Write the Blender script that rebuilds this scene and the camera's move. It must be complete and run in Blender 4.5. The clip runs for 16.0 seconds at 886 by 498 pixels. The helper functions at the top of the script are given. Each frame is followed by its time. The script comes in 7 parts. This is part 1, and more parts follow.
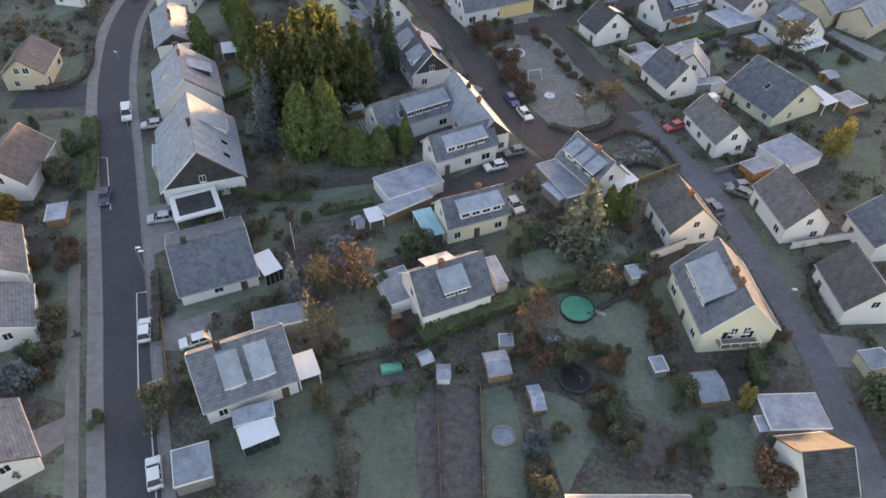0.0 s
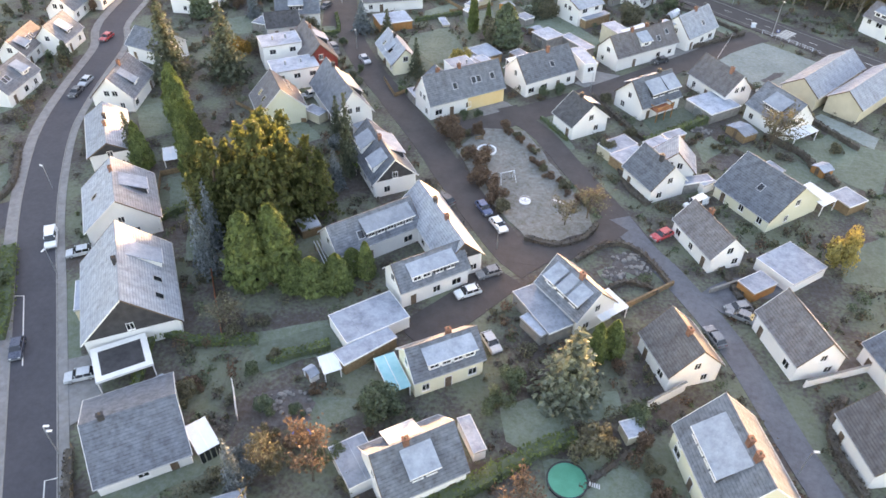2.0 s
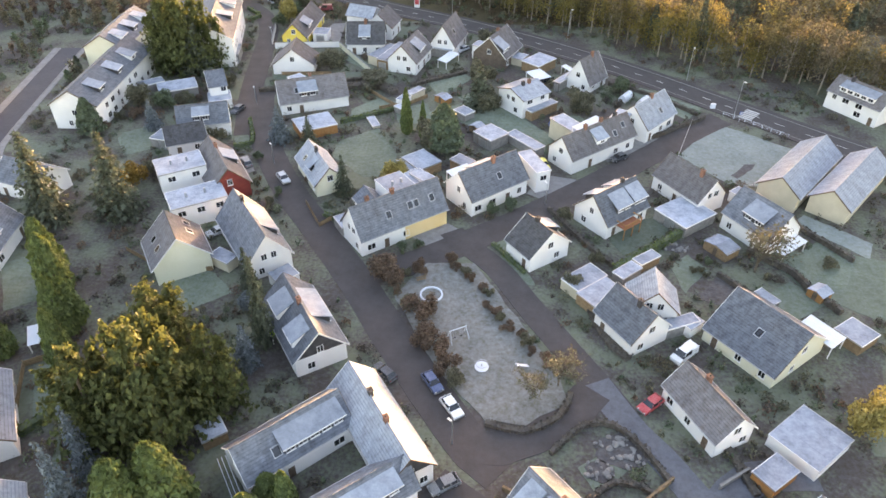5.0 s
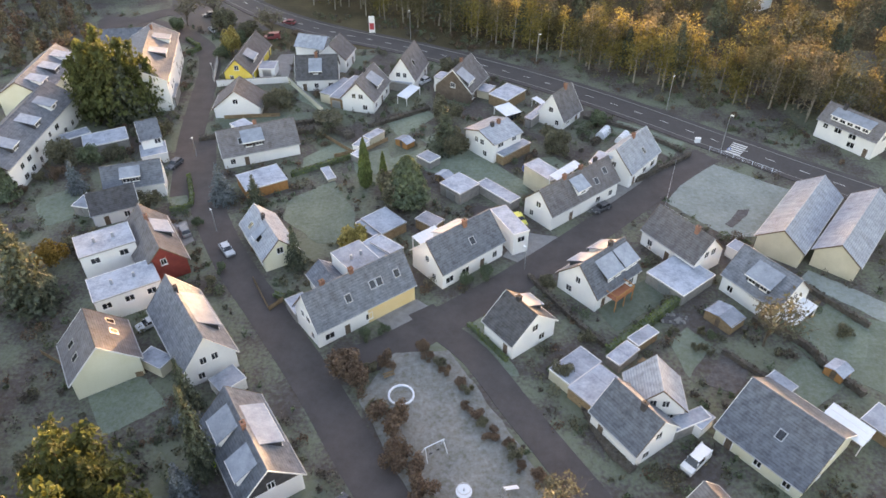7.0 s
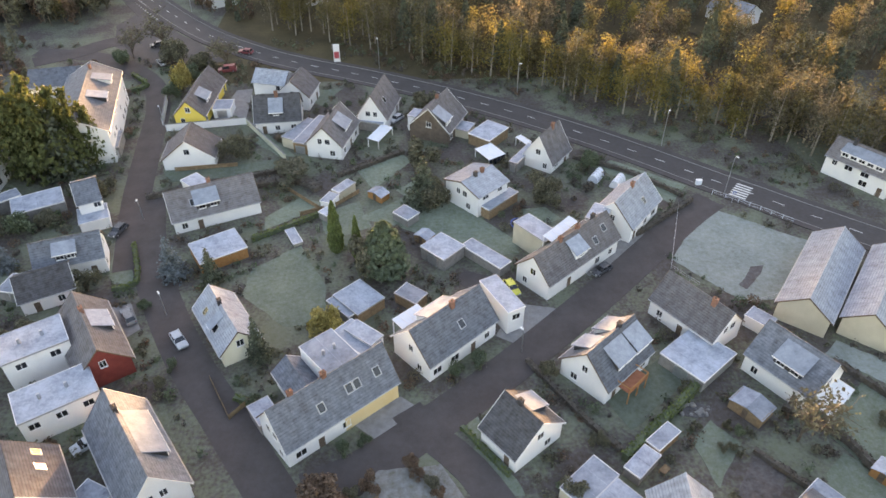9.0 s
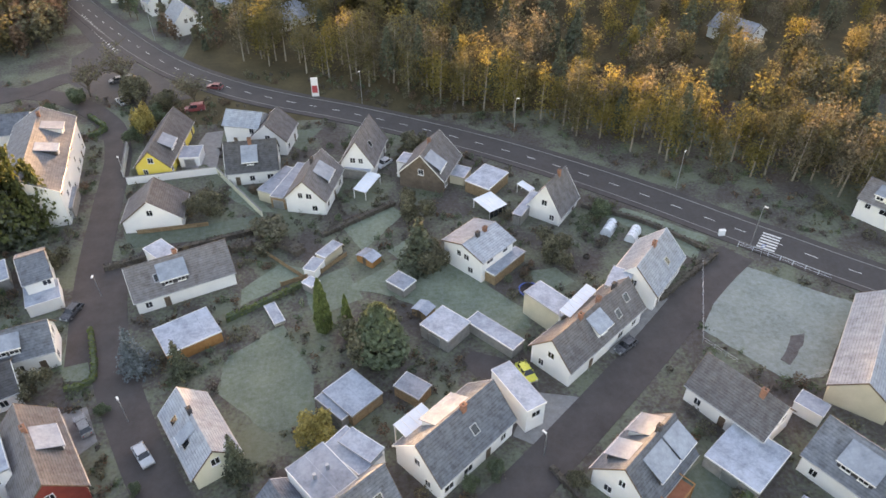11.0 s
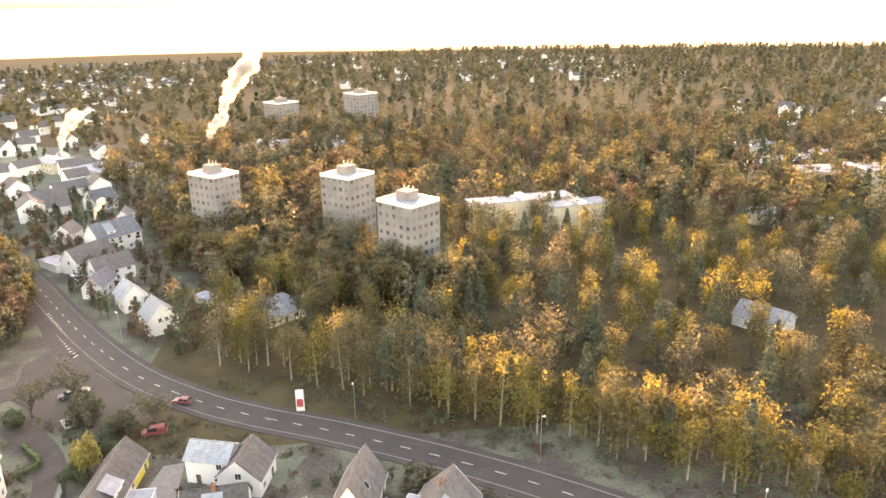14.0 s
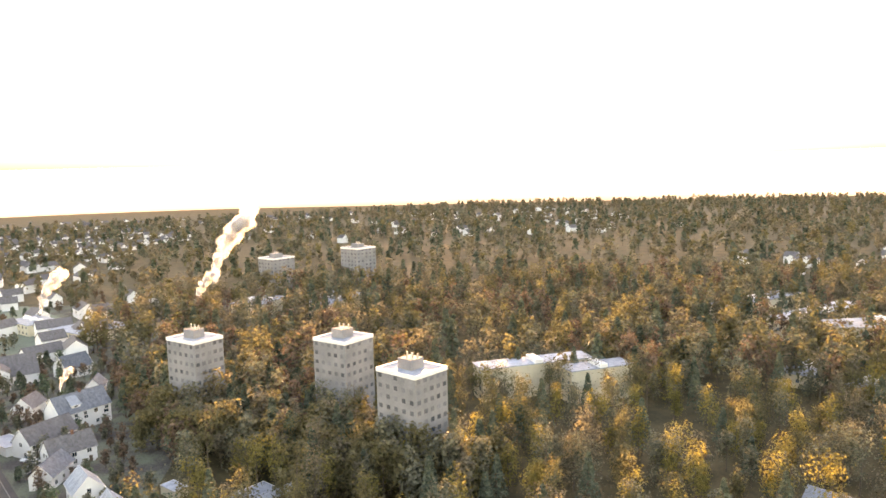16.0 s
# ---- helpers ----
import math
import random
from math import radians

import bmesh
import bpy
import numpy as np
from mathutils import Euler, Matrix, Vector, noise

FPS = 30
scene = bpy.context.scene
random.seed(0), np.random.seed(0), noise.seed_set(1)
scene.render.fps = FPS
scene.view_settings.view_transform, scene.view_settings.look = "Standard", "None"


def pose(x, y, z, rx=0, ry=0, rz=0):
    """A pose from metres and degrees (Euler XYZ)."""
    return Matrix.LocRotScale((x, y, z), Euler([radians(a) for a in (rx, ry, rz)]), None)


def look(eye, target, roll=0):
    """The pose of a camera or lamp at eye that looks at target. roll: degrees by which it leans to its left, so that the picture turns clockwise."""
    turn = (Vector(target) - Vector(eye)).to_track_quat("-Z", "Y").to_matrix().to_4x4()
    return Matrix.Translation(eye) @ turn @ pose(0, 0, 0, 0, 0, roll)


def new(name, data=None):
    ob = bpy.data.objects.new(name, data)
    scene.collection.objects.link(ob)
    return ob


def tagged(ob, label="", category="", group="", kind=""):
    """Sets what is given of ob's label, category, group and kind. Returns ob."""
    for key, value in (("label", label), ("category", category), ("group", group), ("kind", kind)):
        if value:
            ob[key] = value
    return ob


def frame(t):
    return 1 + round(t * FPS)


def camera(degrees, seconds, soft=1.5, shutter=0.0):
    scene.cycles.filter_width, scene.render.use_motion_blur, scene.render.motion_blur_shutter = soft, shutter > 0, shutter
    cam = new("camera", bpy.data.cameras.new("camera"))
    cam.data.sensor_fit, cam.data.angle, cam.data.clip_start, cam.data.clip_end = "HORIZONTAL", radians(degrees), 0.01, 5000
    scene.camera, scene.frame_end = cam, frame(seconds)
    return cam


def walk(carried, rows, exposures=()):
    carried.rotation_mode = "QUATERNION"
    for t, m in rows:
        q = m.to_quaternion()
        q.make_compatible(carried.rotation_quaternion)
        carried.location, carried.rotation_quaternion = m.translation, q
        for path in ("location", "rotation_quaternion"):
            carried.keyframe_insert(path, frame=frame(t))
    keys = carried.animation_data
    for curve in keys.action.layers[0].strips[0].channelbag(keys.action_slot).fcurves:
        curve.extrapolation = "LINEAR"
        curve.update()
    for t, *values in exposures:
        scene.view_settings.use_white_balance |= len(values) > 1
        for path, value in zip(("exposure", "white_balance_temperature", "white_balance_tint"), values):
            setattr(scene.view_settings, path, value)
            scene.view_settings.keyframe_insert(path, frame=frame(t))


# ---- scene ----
cam = camera(65, 16.0, soft=1.6)
walk(cam, [
    (0.0, look((11.85, 41.47, 77.99), (-1.97, 111.63, 8.09), 1.45)),
    (0.5, look((11.19, 46.94, 78.52), (-2.31, 118.14, 9.62), 1.47)),
    (1.0, look((10.70, 52.18, 78.99), (-2.47, 124.83, 11.56), 1.45)),
    (1.5, look((10.13, 57.32, 79.44), (-2.32, 131.01, 12.99), 1.36)),
    (2.0, look((9.58, 62.56, 79.88), (-2.05, 136.94, 14.06), 1.25)),
    (2.5, look((9.09, 68.08, 80.26), (-1.67, 143.52, 15.51), 1.10)),
    (3.0, look((8.61, 73.51, 80.70), (-1.27, 150.31, 17.43), 0.95)),
    (3.5, look((8.23, 78.87, 80.95), (-0.63, 156.87, 19.01), 0.81)),
    (4.0, look((8.00, 84.25, 81.17), (0.21, 162.46, 19.34), 0.61)),
    (6.5, look((6.61, 111.61, 82.52), (4.65, 189.84, 20.26), -0.01)),
    (7.0, look((6.29, 117.01, 82.85), (5.42, 195.18, 20.49), -0.09)),
    (7.5, look((5.75, 122.31, 83.13), (6.01, 200.39, 20.65), -0.15)),
    (8.0, look((5.23, 127.66, 83.48), (6.57, 205.61, 20.85), -0.16)),
    (8.5, look((4.80, 132.96, 83.71), (7.12, 210.84, 21.02), -0.14)),
    (9.0, look((4.44, 138.30, 83.96), (7.58, 216.01, 21.09), -0.22)),
    (11.5, look((1.26, 163.77, 84.16), (7.85, 241.19, 21.21), -0.55)),
    (12.0, look((0.94, 168.79, 83.99), (7.83, 246.34, 21.22), -0.68)),
    (12.5, look((0.44, 173.56, 83.89), (8.24, 255.76, 27.47), -0.66)),
    (13.0, look((-0.02, 178.48, 83.46), (8.98, 267.22, 38.27), -0.69)),
    (13.5, look((-0.36, 184.09, 83.25), (9.38, 276.04, 45.16), -0.78)),
    (14.0, look((-0.71, 189.69, 83.33), (9.66, 283.99, 51.69), -0.98)),
    (14.5, look((-0.84, 195.51, 83.27), (10.05, 291.70, 58.22), -1.11)),
    (15.0, look((-0.84, 201.63, 83.09), (10.51, 299.28, 64.81), -1.23)),
    (15.5, look((-1.02, 207.78, 82.82), (10.65, 306.13, 68.97), -1.38)),
    (16.0, look((-1.22, 213.92, 82.48), (10.70, 312.62, 71.74), -1.49)),
], exposures=[(0.0,3.15,9200,33),(0.5,3.40,9200,33),(1.0,3.65,9200,33),(1.5,3.85,9300,33),(2.5,4.25,9800,33),(3.5,4.45,10000,33),(4.0,4.30,10000,33),(6.5,3.80,10000,33),(9.0,3.70,10100,33),(11.5,3.75,10600,34),(12.0,3.75,10800,35),(12.5,4.00,13500,37),(13.0,4.40,15500,38),(13.5,4.60,16500,38),(14.5,4.60,15000,37),(16.0,4.30,13000,35)])
# ---------------------------------------------------------------- world and sun
SUN_TURN, SUN_UP = 10.0, 3.1     # degrees to the right of +y, degrees above the horizon
world = bpy.data.worlds.new("sky")
world.use_nodes = True
scene.world = world
wn = world.node_tree.nodes
sky = wn.new("ShaderNodeTexSky")
sky.sky_type = "NISHITA"
sky.sun_disc = False
sky.sun_elevation = radians(SUN_UP)
sky.sun_rotation = radians(SUN_TURN)
sky.altitude = 200
sky.air_density, sky.dust_density, sky.ozone_density = 1.0, 1.2, 2.0
wn["Background"].inputs["Strength"].default_value = 0.15
world.node_tree.links.new(sky.outputs[0], wn["Background"].inputs["Color"])
sun = new("sun", bpy.data.lights.new("sun", "SUN"))
sun.data.energy, sun.data.angle, sun.data.color = 4.2, radians(3), (1.0, 0.77, 0.46)
sa, se = radians(SUN_TURN), radians(SUN_UP)
sun.matrix_world = look((0, 0, 200), Vector((0, 0, 200)) - Vector((math.sin(sa) * math.cos(se), math.cos(sa) * math.cos(se), math.sin(se))))

# ---------------------------------------------------------------- materials
def mat(name, a, b, rough=0.8, size=1.0, bump=0.1, metal=0.0, island=0.0, vary=0.0, fine=12.0, frost=0.0, rows=0.0, spec=0.3, thin=0.0, edge=(0.5, 1.0)):
    """Two tones mixed by noise at two scales. size: metres of the large stains. rows: courses along the slope. frost: rime in patches. vary: change from thing to thing."""
    m = bpy.data.materials.new(name)
    m.use_nodes = True
    n, ln = m.node_tree.nodes, m.node_tree.links
    bs = n["Principled BSDF"]
    bs.inputs["Metallic"].default_value = metal
    bs.inputs["Specular IOR Level"].default_value = spec
    geo = n.new("ShaderNodeNewGeometry")
    info = n.new("ShaderNodeObjectInfo")
    n1, n2 = n.new("ShaderNodeTexNoise"), n.new("ShaderNodeTexNoise")
    n1.inputs["Scale"].default_value = 1.0 / size
    n1.inputs["Detail"].default_value = 5
    n2.inputs["Scale"].default_value = fine / size
    n2.inputs["Detail"].default_value = 4
    for t in (n1, n2):
        ln.new(geo.outputs["Position"], t.inputs["Vector"])
    add = n.new("ShaderNodeMath"); add.operation = "MULTIPLY_ADD"
    ln.new(n2.outputs["Fac"], add.inputs[0]); add.inputs[1].default_value = 0.5
    ln.new(n1.outputs["Fac"], add.inputs[2])
    ramp = n.new("ShaderNodeMapRange")
    ramp.inputs["From Min"].default_value, ramp.inputs["From Max"].default_value = edge
    ln.new(add.outputs[0], ramp.inputs["Value"])
    mix = n.new("ShaderNodeMix"); mix.data_type = "RGBA"
    ln.new(ramp.outputs[0], mix.inputs["Factor"])
    mix.inputs["A"].default_value, mix.inputs["B"].default_value = (*a, 1), (*b, 1)
    col = mix.outputs["Result"]
    height = add.outputs[0]
    if rows:
        uv = n.new("ShaderNodeUVMap")
        sep = n.new("ShaderNodeSeparateXYZ"); ln.new(uv.outputs[0], sep.inputs[0])
        div = n.new("ShaderNodeMath"); div.operation = "DIVIDE"; ln.new(sep.outputs["Y"], div.inputs[0]); div.inputs[1].default_value = rows
        fr = n.new("ShaderNodeMath"); fr.operation = "FRACT"; ln.new(div.outputs[0], fr.inputs[0])
        gr = n.new("ShaderNodeMath"); gr.operation = "GREATER_THAN"; ln.new(fr.outputs[0], gr.inputs[0]); gr.inputs[1].default_value = 0.74
        dk = n.new("ShaderNodeMix"); dk.data_type = "RGBA"; dk.blend_type = "MULTIPLY"
        wob = n.new("ShaderNodeMath"); wob.operation = "MULTIPLY"; ln.new(gr.outputs[0], wob.inputs[0]); ln.new(n1.outputs["Fac"], wob.inputs[1])
        ln.new(wob.outputs[0], dk.inputs["Factor"]); ln.new(col, dk.inputs["A"]); dk.inputs["B"].default_value = (0.22, 0.22, 0.24, 1)
        col = dk.outputs["Result"]
        st = n.new("ShaderNodeMapping"); st.inputs["Scale"].default_value = (.9, .16, 1); ln.new(uv.outputs[0], st.inputs["Vector"])
        off = n.new("ShaderNodeVectorMath"); off.operation = "ADD"; ln.new(st.outputs[0], off.inputs[0]); ln.new(info.outputs["Location"], off.inputs[1])
        sn = n.new("ShaderNodeTexNoise"); sn.inputs["Scale"].default_value = 1.0; sn.inputs["Detail"].default_value = 6; ln.new(off.outputs[0], sn.inputs["Vector"])
        sr = n.new("ShaderNodeMapRange"); sr.inputs["From Min"].default_value, sr.inputs["From Max"].default_value = .42, .68
        sr.inputs["To Max"].default_value = .55; ln.new(sn.outputs["Fac"], sr.inputs["Value"])
        sx = n.new("ShaderNodeMix"); sx.data_type = "RGBA"; sx.blend_type = "MULTIPLY"; ln.new(sr.outputs[0], sx.inputs["Factor"]); ln.new(col, sx.inputs["A"]); sx.inputs["B"].default_value = (.5, .44, .4, 1)
        col = sx.outputs["Result"]
        hm = n.new("ShaderNodeMath"); hm.operation = "MULTIPLY_ADD"; ln.new(fr.outputs[0], hm.inputs[0]); hm.inputs[1].default_value = 0.6; ln.new(add.outputs[0], hm.inputs[2])
        height = hm.outputs[0]
    if frost:
        n3 = n.new("ShaderNodeTexNoise"); n3.inputs["Scale"].default_value = 1.1; n3.inputs["Detail"].default_value = 8; n3.inputs["Roughness"].default_value = 0.75
        ln.new(geo.outputs["Position"], n3.inputs["Vector"])
        mr = n.new("ShaderNodeMapRange"); mr.inputs["From Min"].default_value, mr.inputs["From Max"].default_value = 0.3, 0.72
        mr.inputs["To Max"].default_value = frost
        ln.new(n3.outputs["Fac"], mr.inputs["Value"])
        # Rime tone, made bluer so that it carries the sky's tint.
        fm = n.new("ShaderNodeMix"); fm.data_type = "RGBA"; ln.new(mr.outputs[0], fm.inputs["Factor"]); ln.new(col, fm.inputs["A"]); fm.inputs["B"].default_value = (0.57, 0.665, 0.78, 1)
        col = fm.outputs["Result"]
    if vary or island:
        hs = n.new("ShaderNodeHueSaturation")
        v = n.new("ShaderNodeMapRange")
        k = max(vary, island)
        v.inputs["To Min"].default_value, v.inputs["To Max"].default_value = 1 - k, 1 + k
        ln.new(geo.outputs["Random Per Island"] if island else info.outputs["Random"], v.inputs["Value"])
        ln.new(v.outputs[0], hs.inputs["Value"]); ln.new(col, hs.inputs["Color"])
        col = hs.outputs["Color"]
    ln.new(col, bs.inputs["Base Color"])
    rr = n.new("ShaderNodeMapRange"); rr.inputs["To Min"].default_value, rr.inputs["To Max"].default_value = max(rough - 0.12, 0.03), min(rough + 0.1, 1)
    ln.new(n2.outputs["Fac"], rr.inputs["Value"]); ln.new(rr.outputs[0], bs.inputs["Roughness"])
    if bump:
        bp = n.new("ShaderNodeBump"); bp.inputs["Strength"].default_value = min(bump * 2, 1); bp.inputs["Distance"].default_value = 0.08
        ln.new(height, bp.inputs["Height"]); ln.new(bp.outputs[0], bs.inputs["Normal"])
    if thin:
        tl, ms = n.new("ShaderNodeBsdfTranslucent"), n.new("ShaderNodeMixShader")
        ms.inputs[0].default_value = thin
        warm = n.new("ShaderNodeMix"); warm.data_type = "RGBA"; warm.blend_type = "MULTIPLY"; warm.inputs["Factor"].default_value = 1.0
        ln.new(col, warm.inputs["A"]); warm.inputs["B"].default_value = (1.12, 1.06, 0.82, 1)
        ln.new(warm.outputs["Result"], tl.inputs["Color"])
        ln.new(bs.outputs[0], ms.inputs[1]); ln.new(tl.outputs[0], ms.inputs[2])
        ln.new(ms.outputs[0], n["Material Output"].inputs["Surface"])
    return m


def c3(r, g, b):
    return (r, g, b)


WALL = {
    "white": mat("white_render", c3(.72, .73, .74), c3(.82, .82, .81), .85, 3, .05, vary=.05),
    "cream": mat("cream_render", c3(.70, .68, .52), c3(.78, .76, .62), .85, 3, .05, vary=.05),
    "yellow": mat("yellow_render", c3(.78, .58, .10), c3(.82, .66, .18), .85, 3, .05),
    "ochre": mat("ochre_render", c3(.74, .52, .26), c3(.78, .60, .36), .85, 3, .05),
    "beige": mat("beige_render", c3(.52, .47, .36), c3(.62, .56, .44), .9, 2, .1),
    "red": mat("red_boarding", c3(.19, .035, .03), c3(.27, .055, .045), .7, 1, .1),
    "timber": mat("dark_timber_boarding", c3(.10, .075, .06), c3(.17, .13, .105), .8, 1, .15),
    "dark": mat("dark_slate_cladding", c3(.035, .035, .04), c3(.07, .07, .075), .7, 1, .1),
}
ROOF = {
    "slate": mat("frosted_slate", c3(.055, .066, .085), c3(.125, .145, .175), .75, .9, .3, vary=.2, frost=.24, rows=.46),
    "frost": mat("rimed_tiles", c3(.19, .215, .25), c3(.31, .345, .39), .75, 1.2, .25, vary=.15, frost=.42, rows=.46),
    "brown": mat("brown_tiles", c3(.09, .077, .076), c3(.16, .142, .14), .8, .9, .3, vary=.22, frost=.16, rows=.42),
    "dark": mat("mossy_dark_tiles", c3(.035, .033, .034), c3(.085, .08, .08), .85, .7, .35, vary=.15, frost=.12, rows=.42),
}
M_FLAT = mat("rimed_bitumen_felt", c3(.14, .17, .215), c3(.29, .335, .40), .7, 2.5, .08, vary=.25, frost=.38, fine=6, edge=(.55, .9))
M_DORM = mat("rimed_dormer_felt", c3(.16, .195, .24), c3(.29, .335, .395), .7, 1.8, .08, vary=.2, frost=.3, fine=6)
M_CANOPY = mat("rimed_corrugated_sheet", c3(.62, .68, .74), c3(.78, .82, .86), .55, 2, .06, frost=.6)
M_TURQ = mat("turquoise_sheet", c3(.12, .48, .55), c3(.25, .62, .68), .5, 1.5, .06, frost=.25)
M_TRIM = mat("white_trim", c3(.74, .74, .73), c3(.82, .82, .82), .5, 1, .02)
M_BOARD = mat("dark_bargeboard", c3(.10, .07, .05), c3(.18, .13, .10), .7, .6, .1)
M_WOOD = mat("weathered_boards", c3(.20, .13, .08), c3(.34, .23, .14), .8, .5, .15, vary=.2)
M_ORANGE = mat("orange_stained_boards", c3(.36, .155, .06), c3(.46, .22, .09), .7, .6, .1)
M_RUST = mat("rust_red_boards", c3(.30, .10, .06), c3(.42, .16, .09), .8, .6, .1)
M_BRICK = mat("chimney_brick", c3(.19, .09, .065), c3(.30, .155, .115), .9, .3, .2, vary=.2)
M_GLASS = mat("window_glass", c3(.015, .018, .022), c3(.03, .035, .045), .08, 2, 0, spec=.8, vary=.4)
# Lighter than window_glass: the haze over distant panes is in the colour.
M_TWIN = mat("haze_paled_window_glass", c3(.10, .11, .13), c3(.20, .21, .23), .2, 4, 0, spec=.5, vary=.5)
M_METAL = mat("galvanised_metal", c3(.42, .44, .46), c3(.55, .56, .58), .4, .5, .03, metal=.8)
M_ASPH = {
    "dark": mat("dark_asphalt", c3(.045, .045, .055), c3(.062, .062, .072), .75, 5, .05, fine=30, frost=.04),
    "mid": mat("worn_asphalt", c3(.056, .046, .044), c3(.086, .073, .070), .8, 4, .06, fine=25, frost=.03),
    # Pale blue base paints the sky's sheen on the lane; frost adds thin rime.
    "pale": mat("rimed_sky_sheen_asphalt", c3(.078, .08, .09), c3(.125, .128, .142), .75, 4, .06, fine=25, frost=.12),
    "main": mat("main_road_asphalt", c3(.052, .045, .043), c3(.074, .065, .062), .75, 5, .05, fine=30, frost=.04),
}
M_PAVE = mat("concrete_paving", c3(.16, .15, .145), c3(.245, .235, .225), .85, 1.5, .1, fine=16, frost=.15)
M_WALK = mat("trodden_gravel", c3(.15, .135, .115), c3(.23, .21, .185), .9, 1.8, .2, fine=22, frost=.15)
M_KERB = mat("kerb_stone", c3(.19, .185, .18), c3(.29, .28, .27), .85, .8, .1)
M_PAINT = mat("road_marking", c3(.58, .58, .56), c3(.74, .74, .72), .7, .6, .03)
M_LAWN = mat("rimed_lawn", c3(.075, .10, .055), c3(.14, .175, .11), .95, 5, .3, vary=.25, fine=18, frost=.18)
M_RIME = mat("heavily_rimed_grass", c3(.13, .155, .12), c3(.215, .245, .205), .95, 6, .4, fine=14, frost=.3)
M_SAND = mat("rimed_sand_and_grass", c3(.085, .08, .052), c3(.165, .15, .115), .95, 4, .2, fine=16, frost=.3)
M_SOIL = mat("dug_soil", c3(.045, .034, .028), c3(.105, .082, .068), .95, 1.2, .5, fine=10, frost=.16)
M_GROUND = mat("garden_ground", c3(.062, .042, .030), c3(.122, .138, .084), .95, 9, .5, fine=16, frost=.12, edge=(.66, .86))
M_FLOOR = mat("leaf_litter", c3(.05, .04, .022), c3(.12, .095, .05), .95, 9, .4, fine=9)
M_LEAF = {
    "green": mat("green_leaves", c3(.048, .08, .034), c3(.11, .145, .068), .7, 2, 0, island=.4, thin=.25, frost=.12),
    "spruce": mat("spruce_needles", c3(.045, .06, .036), c3(.10, .12, .068), .75, 2, 0, island=.4, thin=.2, frost=.08),
    "cypress": mat("cypress_green", c3(.07, .112, .03), c3(.15, .20, .06), .75, 2, 0, island=.4, thin=.35, frost=.06),
    "cedar": mat("cedar_foliage", c3(.055, .075, .03), c3(.12, .14, .056), .75, 2, 0, island=.35, thin=.35),
    # Bare twig colour, paled further so that it carries the distance haze.
    "twigs": mat("haze_paled_bare_twigs", c3(.13, .115, .085), c3(.22, .195, .15), .85, 8, 0, island=.3, thin=.45),
    "frosty": mat("frosted_spruce_needles", c3(.07, .085, .045), c3(.15, .165, .095), .8, 2, 0, island=.45, thin=.2, frost=.16),
    "blue": mat("blue_spruce_needles", c3(.06, .085, .09), c3(.12, .155, .165), .75, 2, 0, island=.35, thin=.15, frost=.2),
    "olive": mat("olive_leaves", c3(.08, .076, .042), c3(.15, .14, .08), .75, 2, 0, island=.4, thin=.25, frost=.1),
    "rust": mat("rust_brown_leaves", c3(.11, .066, .042), c3(.185, .118, .078), .8, 2, 0, island=.4, thin=.25, frost=.06),
    "orange": mat("orange_leaves", c3(.20, .125, .03), c3(.30, .20, .06), .75, 2, 0, island=.4, thin=.35),
    "yellow": mat("yellow_leaves", c3(.26, .215, .07), c3(.36, .31, .13), .75, 2, 0, island=.3, thin=.3),
    "brown": mat("brown_hedge_leaves", c3(.065, .048, .033), c3(.115, .09, .062), .8, 2, 0, island=.4, thin=.15, frost=.12),
    "bronze": mat("bronze_wood_leaves", c3(.12, .108, .062), c3(.19, .172, .10), .75, 6, 0, island=.3, thin=.5),
    "wood": mat("autumn_wood_leaves", c3(.17, .15, .058), c3(.26, .23, .095), .75, 6, 0, island=.3, thin=.55),
}
M_BARK = mat("grey_brown_bark", c3(.09, .07, .05), c3(.17, .14, .11), .9, .4, .3)
M_BIRCH = mat("pale_birch_bark", c3(.20, .18, .15), c3(.32, .29, .25), .85, .5, .2)
M_TYRE = mat("tyre_rubber", c3(.015, .015, .015), c3(.025, .025, .025), .85, .3, .03)
M_LAMP = mat("headlight_glass", c3(.6, .6, .6), c3(.75, .75, .75), .15, .3, 0)
M_TAIL = mat("tail_light_plastic", c3(.35, .02, .02), c3(.45, .03, .03), .25, .3, 0)
PAINTS = {"white": (.72, .74, .75), "silver": (.42, .45, .48), "grey": (.16, .17, .18), "dark": (.03, .03, .035), "navy": (.02, .03, .06), "blue": (.04, .07, .16), "red": (.50, .03, .03), "maroon": (.25, .03, .03), "yellow": (.62, .60, .06)}
M_CAR = {k: mat(k + "_car_paint", v, tuple(min(x * 1.15, 1) for x in v), .3, 2, 0, spec=.6, frost=.12) for k, v in PAINTS.items()}
M_POOLC = mat("green_pool_cover", c3(.02, .26, .17), c3(.04, .36, .25), .5, 2, .06)
M_BLACK = mat("black_jump_mat", c3(.012, .012, .016), c3(.03, .03, .035), .7, 1, .05)
M_BLUE = mat("blue_pad", c3(.04, .10, .34), c3(.07, .16, .46), .55, 1, .03)
M_CONC = mat("tower_concrete", c3(.17, .18, .20), c3(.26, .27, .29), .85, 6, .05)
M_LIME = mat("lime_plastic_sheet", c3(.35, .62, .02), c3(.42, .70, .05), .5, 1, .02)
M_SMOKE = mat("steam", c3(.8, .8, .8), c3(.9, .9, .9), .95, 8, 0, thin=.5)
sm = M_SMOKE.node_tree
[n for n in sm.nodes if n.type == "MIX" and n.blend_type == "MULTIPLY"][0].inputs["B"].default_value = (1.0, 1.0, 1.06, 1)
